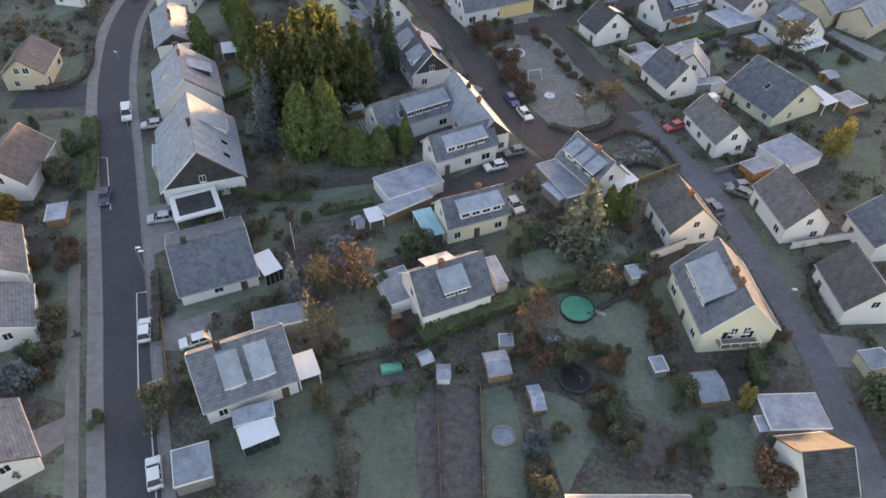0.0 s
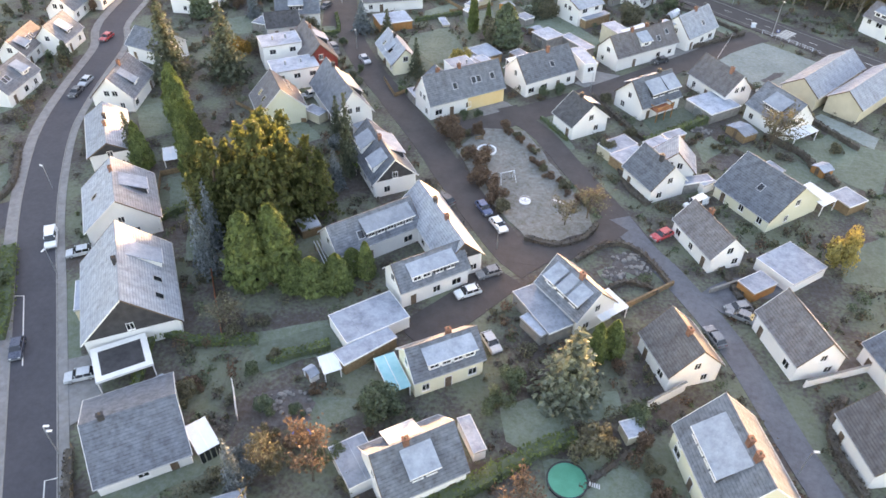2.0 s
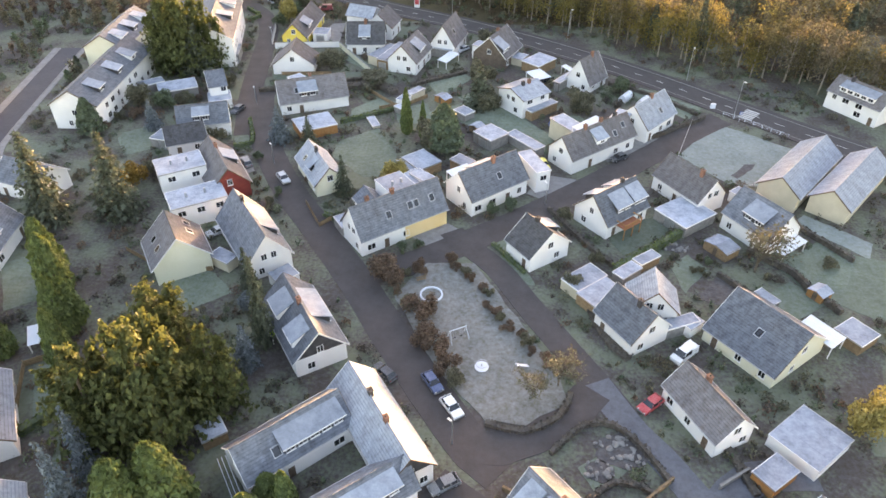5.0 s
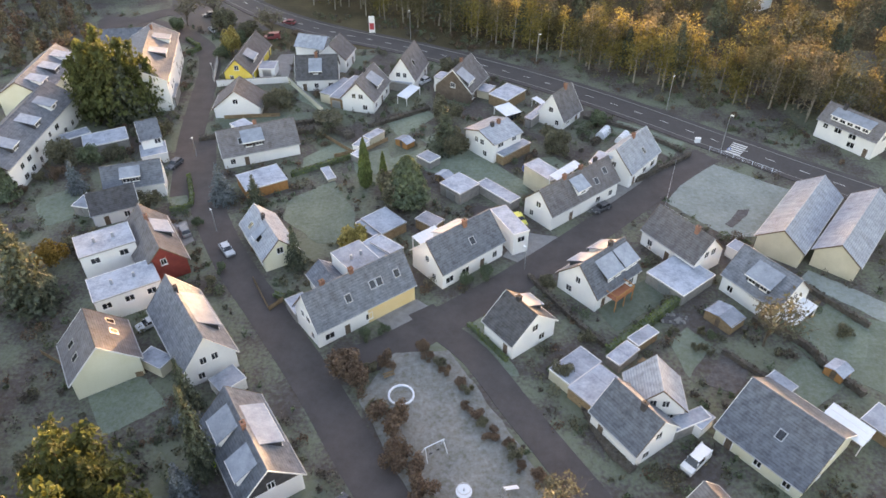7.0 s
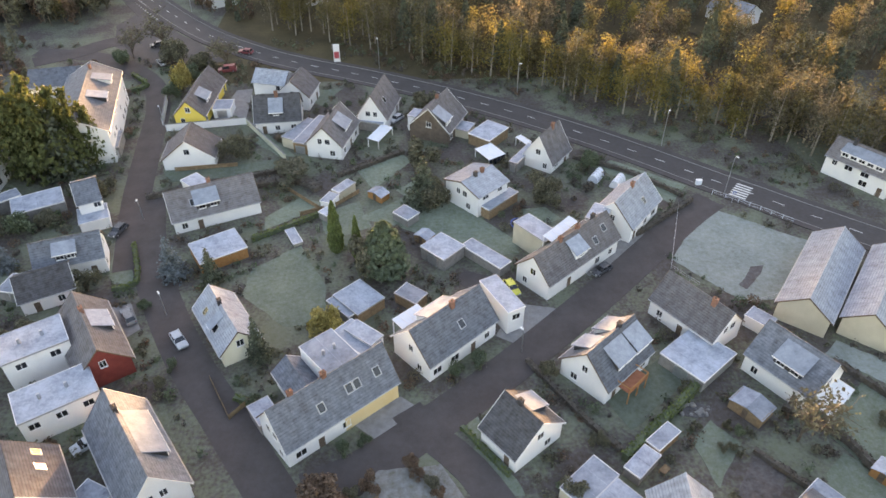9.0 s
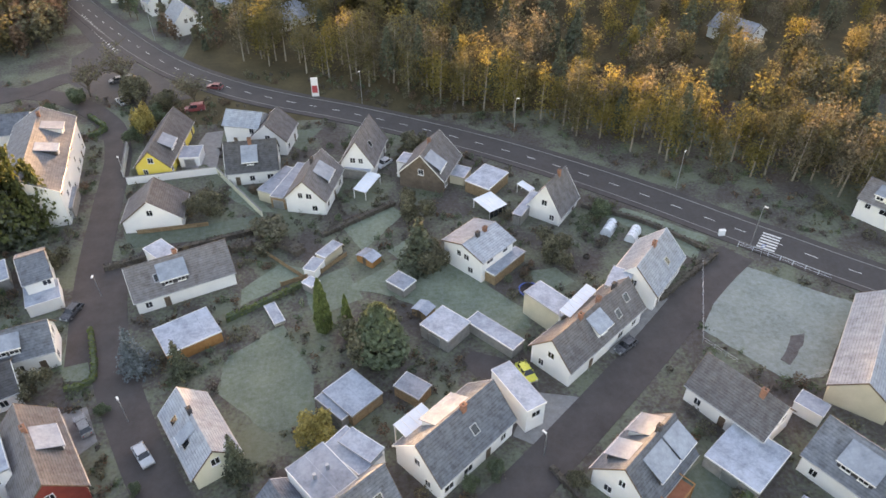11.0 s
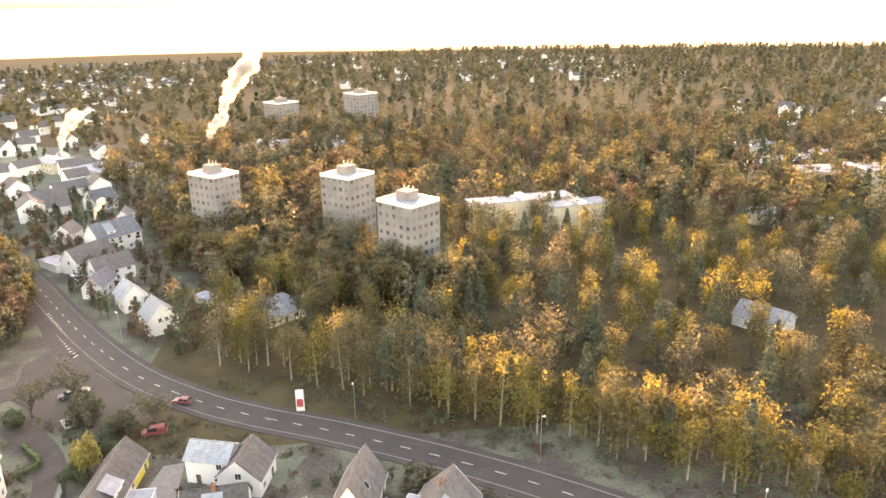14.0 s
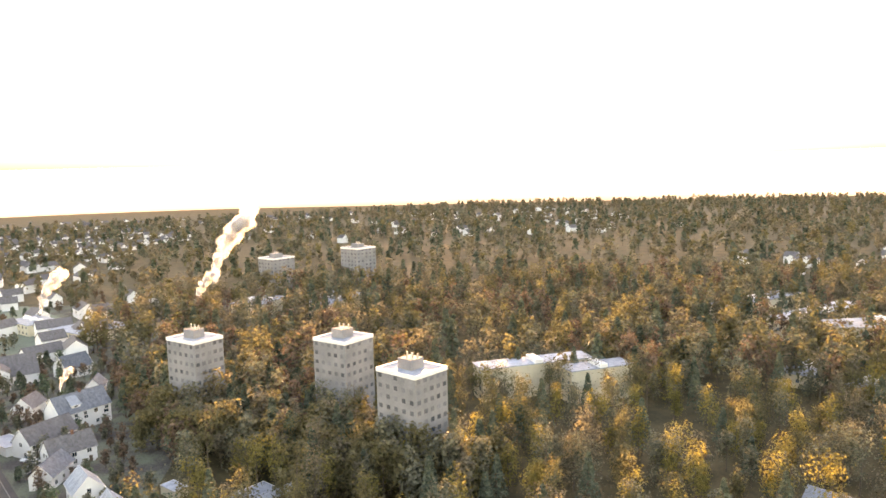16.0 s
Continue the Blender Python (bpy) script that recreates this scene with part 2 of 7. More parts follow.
clear, fade = sm.nodes.new("ShaderNodeBsdfTransparent"), sm.nodes.new("ShaderNodeMixShader")
fade.inputs[0].default_value = 0.22
was = sm.nodes["Material Output"].inputs["Surface"].links[0].from_socket
sm.links.new(clear.outputs[0], fade.inputs[1]); sm.links.new(was, fade.inputs[2])
sm.links.new(fade.outputs[0], sm.nodes["Material Output"].inputs["Surface"])
M_SKIP = mat("green_skip_paint", c3(.03, .34, .24), c3(.06, .44, .32), .5, 1, .05)


# ---------------------------------------------------------------- mesh helpers
class Build:
    """Gathers boxes, prisms and rings into one mesh."""
    def __init__(self):
        self.v, self.f, self.uv = [], [], {}

    def face(self, pts, uv=None):
        i = len(self.v)
        self.v += [tuple(p) for p in pts]
        if uv:
            self.uv[len(self.f)] = uv
        self.f.append(tuple(range(i, i + len(pts))))
        return self

    def box(self, x0, y0, z0, x1, y1, z1, taper=0.0):
        i, t = len(self.v), taper
        self.v += [(x0, y0, z0), (x1, y0, z0), (x1, y1, z0), (x0, y1, z0), (x0 + t, y0 + t, z1), (x1 - t, y0 + t, z1), (x1 - t, y1 - t, z1), (x0 + t, y1 - t, z1)]
        self.f += [tuple(i + k for k in q) for q in ((0, 3, 2, 1), (4, 5, 6, 7), (0, 1, 5, 4), (1, 2, 6, 5), (2, 3, 7, 6), (3, 0, 4, 7))]
        return self

    def prism(self, poly, z0, z1):
        """An upright prism over a plan polygon."""
        i, n = len(self.v), len(poly)
        if sum(a[0] * b[1] - b[0] * a[1] for a, b in zip(poly, poly[1:] + poly[:1])) < 0:
            poly = poly[::-1]
        self.v += [(x, y, z0) for x, y in poly] + [(x, y, z1) for x, y in poly]
        self.f += [tuple(range(i + n - 1, i - 1, -1)), tuple(range(i + n, i + 2 * n))]
        self.f += [(i + k, i + (k + 1) % n, i + n + (k + 1) % n, i + n + k) for k in range(n)]
        return self

    def slab(self, quad, thick):
        """A sloping slab: four top corners and its thickness straight down; its top carries metres along and up the slope."""
        q = [Vector(p) for p in quad]
        u, v = (q[1] - q[0]).length, (q[3] - q[0]).length
        self.face(q, [(0, 0), (u, 0), (u, v), (0, v)])
        lo = [p - Vector((0, 0, thick)) for p in q]
        self.face(lo[::-1])
        for k in range(4):
            a, b = k, (k + 1) % 4
            self.face([lo[a], lo[b], q[b], q[a]])
        return self

    def tube(self, pts, r0, r1, n=6):
        """A tapered tube through points."""
        pts = [Vector(p) for p in pts]
        i = len(self.v)
        for k, p in enumerate(pts):
            d = (pts[min(k + 1, len(pts) - 1)] - pts[max(k - 1, 0)]).normalized()
            a = d.orthogonal().normalized(); b = d.cross(a)
            r = r0 + (r1 - r0) * k / (len(pts) - 1)
            self.v += [tuple(p + (a * math.cos(2 * math.pi * j / n) + b * math.sin(2 * math.pi * j / n)) * r) for j in range(n)]
        for k in range(len(pts) - 1):
            for j in range(n):
                self.f.append((i + k * n + j, i + k * n + (j + 1) % n, i + (k + 1) * n + (j + 1) % n, i + (k + 1) * n + j))
        self.f.append(tuple(i + (len(pts) - 1) * n + j for j in range(n)))
        return self

    def ring(self, r0, r1, z0, z1, n=28):
        i = len(self.v)
        for k in range(n):
            c, s = math.cos(2 * math.pi * k / n), math.sin(2 * math.pi * k / n)
            self.v += [(r0 * c, r0 * s, z0), (r1 * c, r1 * s, z0), (r1 * c, r1 * s, z1), (r0 * c, r0 * s, z1)]
        for k in range(n):
            a, b = i + 4 * k, i + 4 * ((k + 1) % n)
            self.f += [(a + j, a + (j + 1) % 4, b + (j + 1) % 4, b + j)[::-1] for j in range(4)]
        return self

    def mesh(self, name, material):
        me = bpy.data.meshes.new(name)
        me.from_pydata(self.v, [], self.f)
        if self.uv:
            layer = me.uv_layers.new(name="UVMap")
            for fi, uv in self.uv.items():
                for li, c in zip(me.polygons[fi].loop_indices, uv):
                    layer.data[li].uv = c
        me.materials.append(material)
        me.update()
        return me


def part(name, b, material, parent, label="", at=None):
    ob = new(name, b.mesh(name, material) if isinstance(b, Build) else b)
    ob.parent = parent
    if at is not None:
        ob.matrix_basis = at
    return tagged(ob, label)


def thing(name, m, label, category, group="", kind=""):
    ob = new(name)
    ob.matrix_basis = m
    ob.empty_display_size = 0.5
    return tagged(ob, label, category, group, kind)


def sheet(name, poly, z, material, label, category, kind="structure"):
    LAWNS.append(poly)
    b = Build()
    b.prism(poly, -0.3, z)
    ob = new(name, b.mesh(name, material))
    return tagged(ob, label, category, kind=kind)


def ribbon(b, pts, w0, w1, z0, z1):
    """A strip along a line from offset w0 to w1 across it."""
    ps = [Vector((*p, 0)) for p in pts]
    side = []
    for k, p in enumerate(ps):
        d = (ps[min(k + 1, len(ps) - 1)] - ps[max(k - 1, 0)]).normalized()
        side.append(Vector((-d.y, d.x, 0)))
    i = len(b.v)
    for p, s in zip(ps, side):
        a, c = p + s * w0, p + s * w1
        b.v += [(a.x, a.y, z0), (c.x, c.y, z0), (c.x, c.y, z1), (a.x, a.y, z1)]
    for k in range(len(ps) - 1):
        a, c = i + 4 * k, i + 4 * k + 4
        b.f += [(a + j, c + j, c + (j + 1) % 4, a + (j + 1) % 4) for j in range(4)]
    e = i + 4 * (len(ps) - 1)
    b.f += [(i, i + 1, i + 2, i + 3), (e + 3, e + 2, e + 1, e)]


def smooth(pts, step=3.0):
    """A Catmull-Rom line through the points."""
    if len(pts) < 3:
        return list(pts)
    out, p = [], [pts[0], *pts, pts[-1]]
    for k in range(1, len(p) - 2):
        a, b, c, d = (Vector((*q, 0)) for q in p[k - 1:k + 3])
        n = max(1, int((c - b).length / step))
        for j in range(n):
            t = j / n
            q = 0.5 * (2 * b + (c - a) * t + (2 * a - 5 * b + 4 * c - d) * t * t + (3 * b - a - 3 * c + d) * t ** 3)
            out.append((q.x, q.y))
    return out + [tuple(pts[-1])]


# ---------------------------------------------------------------- ground, roads, lawns
LEVEL = [0]
TRACKS, LAWNS, PLOTS = [], [], []      # lines of roads, polygons of sheets, rectangles of buildings


def ground():
    n = 110
    b = Build()
    xs = [-3200 + 6400 * k / n for k in range(n + 1)]
    ys = [-600 + 4800 * k / n for k in range(n + 1)]
    for y in ys:
        for x in xs:
            far = min(max((y - 700) / 2500, 0), 1)
            hill = 45 * math.exp(-((x - 1500) / 700) ** 2) + 30 * math.exp(-((x + 900) / 900) ** 2)
            b.v.append((x, y, far * far * (3 - 2 * far) * hill * (0.8 + 0.4 * noise.noise((x / 500, y / 500, 0)))))
    for j in range(n):
        for i in range(n):
            a = j * (n + 1) + i
            b.f.append((a, a + 1, a + n + 2, a + n + 1))
    me = b.mesh("ground", M_GROUND)
    me.materials.append(M_FLOOR)
    for p in me.polygons:
        if p.center.y > 330 and (p.center.x > -70 or p.center.y > 720) or p.center.x > 330:
            p.material_index = 1
    tagged(new("ground", me), "brown and dull green garden soil with patches of rime", "ground", kind="structure")


def road(pts, width, tone="mid", paved=True, walks=None):
    pts = smooth(pts)
    TRACKS.append((pts, width / 2 + (2.6 if tone in ("dark", "main") else .4)))
    LEVEL[0] += 1
    z = 0.03 + 0.006 * LEVEL[0]
    b = Build()
    ribbon(b, pts, -width / 2, width / 2, -0.3, z)
    words = {"dark": "dark smooth asphalt street with parking lines", "mid": "worn grey-brown asphalt lane without markings", "pale": "pale frosted asphalt lane between gardens", "main": "dark asphalt main road with a dashed centre line"}
    r = tagged(new("road", b.mesh("road", M_ASPH[tone])), words[tone], "road", kind="structure")
    if tone in ("dark", "main") and paved:
        for s in (-1, 1):
            k = Build()
            ribbon(k, pts, s * width / 2 - 0.07, s * width / 2 + 0.13, -0.3, z + 0.09)
            tagged(new("kerb", k.mesh("kerb", M_KERB)), "grey concrete kerb along an asphalt road", "kerb", kind="structure")
            k = Build()
            w = walks[s > 0] if walks else 1.5
            lo, hi = sorted((s * (width / 2 + 0.13), s * (width / 2 + 0.13 + w)))
            ribbon(k, pts, lo, hi, -0.3, z + 0.07)
            tagged(new("pavement", k.mesh("pavement", M_PAVE if tone == "dark" else M_ASPH["mid"])), "narrow grey concrete pavement beside the road" if tone == "dark" else "dark worn asphalt footway beside the road", "pavement", kind="structure")
    if tone == "main":
        run, acc = Build(), 0.0
        line = [Vector((*p, 0)) for p in smooth(pts, 1.0)]
        dash, on = [], True
        for p, q in zip(line, line[1:]):
            acc += (q - p).length
            if on:
                dash.append((p.x, p.y))
            if acc > 3.0:
                if on and len(dash) > 1:
                    d = Build()
                    ribbon(d, dash, -0.08, 0.08, z - 0.01, z + 0.006)
                    part("centre_dash", d, M_PAINT, r)
                dash, on, acc = [], not on, 0.0
    return r


def lawn(pts, rime=False):
    LEVEL[0] += 1
    q = rough_edge(pts, 0.35)
    sheet("lawn", q, 0.008 + 0.0015 * (LEVEL[0] % 30), M_RIME if rime else M_LAWN, "pale grass white with rime" if rime else "short green lawn silvered by rime", "lawn")


def rough_edge(pts, amount):
    """The polygon with its sides broken into uneven steps, as worn grass is."""
    out = []
    for a, b in zip(pts, pts[1:] + pts[:1]):
        a, b = Vector((*a, 0)), Vector((*b, 0))
        n = max(2, int((b - a).length / 1.2))
        for k in range(n):
            p = a.lerp(b, k / n)
            j = noise.noise_vector(p * 0.4) * amount
            out.append((p.x + j.x, p.y + j.y))
    return out


def playground(pts):
    sheet("playground_ground", rough_edge(pts, 0.5), 0.127, M_SAND, "pale frosted sandy ground of a small playground", "playground ground")


def soil_bed(pts):
    LEVEL[0] += 1
    sheet("soil_bed", rough_edge(pts, 0.4), 0.051 + 0.002 * (LEVEL[0] % 10), M_SOIL, "dark dug-over garden soil bed", "garden bed")


def paved_yard(pts):
    LEVEL[0] += 1
    sheet("paved_yard", pts, 0.031 + 0.002 * (LEVEL[0] % 10), M_PAVE, "grey concrete paving of a driveway", "driveway")


def footpath(pts, width):
    b = Build()
    ribbon(b, smooth(pts), -width / 2, width / 2, -.3, .108)
    TRACKS.append((smooth(pts), width / 2 + .2))
    tagged(new("footpath", b.mesh("footpath", M_WALK)), "grey-brown gravel strip beside a pavement", "footpath", kind="structure")


# ---------------------------------------------------------------- windows, dormers, chimneys
def window_mesh(w, h):
    fr = Build()
    fr.box(-w / 2 - .08, -.05, -h / 2 - .08, w / 2 + .08, .03, -h / 2).box(-w / 2 - .08, -.05, h / 2, w / 2 + .08, .03, h / 2 + .08)
    fr.box(-w / 2 - .14, -.16, -h / 2 - .15, w / 2 + .14, .03, -h / 2 - .08)
    fr.box(-w / 2 - .08, -.05, -h / 2, -w / 2, .03, h / 2).box(w / 2, -.05, -h / 2, w / 2 + .08, .03, h / 2).box(-.035, -.045, -h / 2, .035, .03, h / 2)
    return fr


WIN = {}


def window(parent, m, w=1.2, h=1.3):
    key = (round(w, 1), round(h, 1))
    if key not in WIN:
        w, h = key
        WIN[key] = (Build().box(-w / 2, -.02, -h / 2, w / 2, .03, h / 2).mesh("pane", M_GLASS), window_mesh(w, h).mesh("window_frame", M_TRIM))
    pane, fr = WIN[key]
    win = part("window", pane, None, parent, "dark window glass", at=m)
    part("window_frame", fr, None, win, "white window frame")
    return win


def chimney(parent, x, y, z, material=None):
    b = Build()
    b.box(x - .38, y - .3, z - 1.2, x + .38, y + .3, z + .75).box(x - .45, y - .37, z + .75, x + .45, y + .37, z + .87)
    c = part("chimney", b, material or M_BRICK, parent, "brick chimney stack")
    part("chimney_pot", Build().tube([(x, y, z + .87), (x, y, z + 1.15)], .16, .13, 8), M_BOARD, c)


def door(parent, m):
    d = part("door", Build().box(-.5, -.05, 0, .5, .03, 2.05), M_BOARD, parent, "dark brown front door", at=m)
    part("door_frame", Build().box(-.62, -.04, 0, -.5, .03, 2.15).box(.5, -.04, 0, .62, .03, 2.15).box(-.62, -.04, 2.05, .62, .03, 2.17), M_TRIM, d)
    part("door_handle", Build().box(.36, -.1, 1.0, .42, -.05, 1.12), M_METAL, d)


def gable_house(x, y, ang, L, W, he, hr, wall="white", roof="slate", chimneys=(), dormers=(), skylights=(), gable_clad="", two_tone="", windows=True, barn=False, balcony=False, storeys=2, end_balcony=False):
    """A house with a pitched roof: L along the ridge, W across, eaves he and ridge hr high. Side f faces -y in its own frame."""
    rng = random.Random(int(x * 31 + y * 17))
    words = {"slate": "blue-grey frosted tiled roof", "frost": "pale rime-covered tiled roof", "brown": "brown tiled roof", "dark": "dark mossy tiled roof"}[roof]
    tone = {"white": "white rendered", "cream": "cream rendered", "yellow": "bright yellow", "beige": "beige stone", "red": "red boarded", "ochre": "ochre", "timber": "dark timber"}[wall]
    h = thing("barn" if barn else "house", pose(x, y, 0, 0, 0, ang), f"{tone} {'barn' if barn else 'house'} with a {words}", "barn" if barn else "house", "barns beside the field" if barn else "houses of the village")
    PLOTS.append((x, y, ang, L / 2, W / 2))
    o = 0.45
    l, w = L / 2 - o * 0.6, W / 2 - o
    rise = (hr - he) / (W / 2)
    top = he + rise * o
    apex = hr - 0.16
    wm = WALL[wall]
    for s in (-1, 1):
        part("wall", Build().box(-l, min(s * w, s * (w - .3)), -.3, l, max(s * w, s * (w - .3)), top - .16), wm if not (two_tone and s < 0) else WALL["white"], h)
        b = Build()
        x0, x1 = min(s * l, s * (l - .3)), max(s * l, s * (l - .3))
        e = w - .3
        prof = [(-e, -.3), (e, -.3), (e, top - .16 + rise * .3), (0, apex), (-e, top - .16 + rise * .3)]
        n0 = len(b.v)
        b.v += [(x0, p, q) for p, q in prof] + [(x1, p, q) for p, q in prof]
        b.f += [tuple(n0 + k for k in (4, 3, 2, 1, 0)), tuple(n0 + 5 + k for k in range(5))] + [(n0 + k, n0 + (k + 1) % 5, n0 + 5 + (k + 1) % 5, n0 + 5 + k) for k in range(5)]
        part("gable_wall", b, wm, h)
        if gable_clad:
            c = Build()
            xa, xb = (l, l + .04) if s > 0 else (-l - .04, -l)
            pr = [(-e, top - .1), (e, top - .1), (0, apex)]
            c.v += [(xa, p, q) for p, q in pr] + [(xb, p, q) for p, q in pr]
            c.f += [(2, 1, 0), (3, 4, 5), (0, 1, 4, 3), (1, 2, 5, 4), (2, 0, 3, 5)]
            part("gable_cladding", c, WALL["dark"], h, "dark slate cladding on the gable")
    if two_tone:
        part("wall_paint", Build().box(0, -w - .03, -.3, l + .02, -w, top - .2), WALL[two_tone], h, "ochre rendered half of the front")
    lx = L / 2
    for s in (-1, 1):
        q = [(-lx, -s * 0 + s * W / 2, he), (lx, s * W / 2, he), (lx, 0, hr), (-lx, 0, hr)]
        if s > 0:
            q = [q[1], q[0], q[3], q[2]]
        part("roof", Build().slab(q, .18), ROOF[roof], h, words)
        part("gutter", Build().tube([(-lx, s * (W / 2 + .06), he - .12), (lx, s * (W / 2 + .06), he - .12)], .08, .08, 6), M_METAL, h)
        for e in (-1, 1):
            g = Build()
            xa, xb = sorted((e * lx, e * (lx + .06)))
            prf = [(s * W / 2, he + .05), (s * W / 2, he - .22), (0, hr - .22), (0, hr + .05)]
            g.v += [(xa, p, q2) for p, q2 in prf] + [(xb, p, q2) for p, q2 in prf]
            g.f += [(0, 1, 2, 3), (7, 6, 5, 4), (0, 4, 5, 1), (1, 5, 6, 2), (2, 6, 7, 3), (3, 7, 4, 0)]
            part("bargeboard", g, M_TRIM if wall != "beige" and rng.random() < .6 else M_BOARD, h)
    part("ridge_cap", Build().tube([(-lx, 0, hr), (lx, 0, hr)], .13, .13, 6), ROOF[roof], h)
    zs = lambda yy: hr - rise * abs(yy)
    for u in chimneys:
        chimney(h, u * lx * .9, rng.uniform(-.5, .5), hr, M_BRICK if rng.random() < .6 else WALL["dark"])
    for sd, u, dw, dh in dormers:
        s = -1 if sd == "f" else 1
        dw = min(dw, L * .85)
        cx = max(min(u * lx, lx - dw / 2 - .4), -lx + dw / 2 + .4)
        yf = s * (W / 2) * .76
        front = min(dh * .56, 1.35)
        zf = min(zs(yf) + front, hr - .5)
        yb = s * (W / 2) * .14
        zb2 = max(zs(yb) - .04, zf + .1)
        d = Build()
        prf = [(yf, zs(yf) - .5), (yf, zf), (yb, zb2 - .06), (yb, zs(yf) - .5)]
        n0 = len(d.v)
        d.v += [(cx - dw / 2, p, q) for p, q in prf] + [(cx + dw / 2, p, q) for p, q in prf]
        d.f += [tuple(n0 + q for q in f) for f in ((0, 1, 2, 3), (7, 6, 5, 4), (0, 4, 5, 1), (1, 5, 6, 2), (2, 6, 7, 3), (3, 7, 4, 0))]
        dm = part("dormer", d, WALL["dark"] if rng.random() < .6 else WALL["white"], h, "shed-roofed dormer")
        r = Build()
        yo = yf + s * .4
        zo = zf - (zb2 - zf) / abs(yf - yb) * .4
        lo, hi, z_lo, z_hi = (yo, yb, zo, zb2) if s < 0 else (yb, yo, zb2, zo)
        r.slab([(cx - dw / 2 - .25, lo, z_lo + .12), (cx + dw / 2 + .25, lo, z_lo + .12), (cx + dw / 2 + .25, hi, z_hi + .12), (cx - dw / 2 - .25, hi, z_hi + .12)], .14)
        part("dormer_roof", r, M_DORM, dm, "rime-covered sloping dormer roof")
        g = Build()
        ye = yo - s * .02
        g.box(cx - dw / 2 - .27, min(ye, ye + s * .06), zo - .06, cx + dw / 2 + .27, max(ye, ye + s * .06), zo + .13)
        part("dormer_fascia", g, M_TRIM, dm)
        k = max(1, int(dw / 1.7))
        for j in range(k):
            wx = cx + (j - (k - 1) / 2) * dw / k
            hh = max(min(zf - zs(yf) - .3, 1.0), .35)
            window(h, pose(wx, yf, zs(yf) + .12 + hh / 2, 0, 0, 0 if s < 0 else 180), min(1.2, dw / k - .3), hh)
    for sd, u, v in skylights:
        s = -1 if sd == "f" else 1
        yy = s * W / 2 * (1 - v)
        tilt = math.degrees(math.atan(rise))
        m = pose(u * lx * .9, yy, zs(yy) + .02, tilt if s < 0 else -tilt)
        sk = part("skylight", Build().box(-.5, -.65, 0, .5, .65, .06), M_GLASS, h, "roof window", at=m)
        part("skylight_frame", Build().box(-.6, -.75, -.02, -.5, .75, .1).box(.5, -.75, -.02, .6, .75, .1).box(-.5, -.75, -.02, .5, -.65, .1).box(-.5, .65, -.02, .5, .75, .1), M_METAL, sk)
    if windows:
        rows_ = [1.5] if he < 4.3 else ([1.5, min(he - .9, 4.1)] if storeys < 3 else [1.5, 4.1, he - 1.2])
        for s in (-1, 1):
            k = max(2, int(L / 3.4))
            dn = rng.randrange(k)
            for zi in rows_:
                if zi + .8 > top - .2:
                    continue
                for j in range(k):
                    wx = -l + (j + .5) * 2 * l / k + rng.uniform(-.3, .3)
                    if zi == 1.5 and j == dn:
                        door(h, pose(wx, s * w, 0, 0, 0, 0 if s < 0 else 180))
                    elif rng.random() < .68:
                        window(h, pose(wx, s * w, zi, 0, 0, 0 if s < 0 else 180), rng.choice((1.0, 1.2, 1.6)), 1.2)
        for s in (-1, 1):
            spots = [(rng.choice((-1.9, 1.7)), 1.5)] if rng.random() < .7 else []
            spots += rng.choice(([(0, min(4.3, hr - 2.6))], [(-.9, min(4.3, hr - 2.6)), (.9, min(4.3, hr - 2.6))], [(0, min(4.4, hr - 2.4))]))
            for wy, zi in spots:
                if abs(wy) + .7 < (hr - zi - .8) / rise:
                    window(h, pose(s * (l + (.04 if gable_clad and zi > 2 else 0)), wy, zi, 0, 0, 90 if s > 0 else -90), rng.choice((.9, 1.1)), 1.2)
    if barn:
        part("barn_door", Build().box(-1.6, -w - .06, 0, 1.6, -w - .005, 3), M_WOOD, h, "large wooden barn door")
    if balcony:
        bl = part("balcony", Build().box(-3.4, -w - 2.4, 2.5, 1.4, -w - .02, 2.66), M_RUST, h, "timber balcony")
        for px in (-3.3, -.9, 1.3):
            part("balcony_post", Build().box(px - .07, -w - 2.38, -.2, px + .07, -w - 2.24, 3.6), M_ORANGE, bl)
        part("balcony_rail", Build().box(-3.4, -w - 2.4, 3.45, 1.4, -w - 2.28, 3.58).box(-3.4, -w - 2.4, 3.45, -3.28, -w - .05, 3.58).box(1.28, -w - 2.4, 3.45, 1.4, -w - .05, 3.58), M_ORANGE, bl)
        for k in range(16):
            part("baluster", Build().box(-3.3 + k * .3, -w - 2.36, 2.66, -3.22 + k * .3, -w - 2.32, 3.45), M_ORANGE, bl)
    if end_balcony:
        bl = part("balcony", Build().box(l + .01, -3.0, 2.5, l + 1.5, 2.6, 2.68), M_KERB, h, "concrete balcony on the gable")
        part("balcony_rail", Build().box(l + 1.42, -3.0, 3.45, l + 1.5, 2.6, 3.55).box(l + .05, -3.0, 3.45, l + 1.42, -2.92, 3.55).box(l + .05, 2.52, 3.45, l + 1.42, 2.6, 3.55), M_TRIM, bl, "white balcony rail")
        part("balcony_panel", Build().box(l + 1.44, -2.9, 2.7, l + 1.48, 2.5, 3.4), M_BOARD, bl, "dark timber balcony panel")
        for k in range(5):
            part("baluster", Build().box(l + 1.4, -3.0 + k * 1.38, 2.68, l + 1.5, -2.92 + k * 1.38, 3.45), M_TRIM, bl)
        for wy in (-1.6, 1.2):
            window(h, pose(l, wy, 3.5, 0, 0, 90), 1.6, 1.5)
    return h


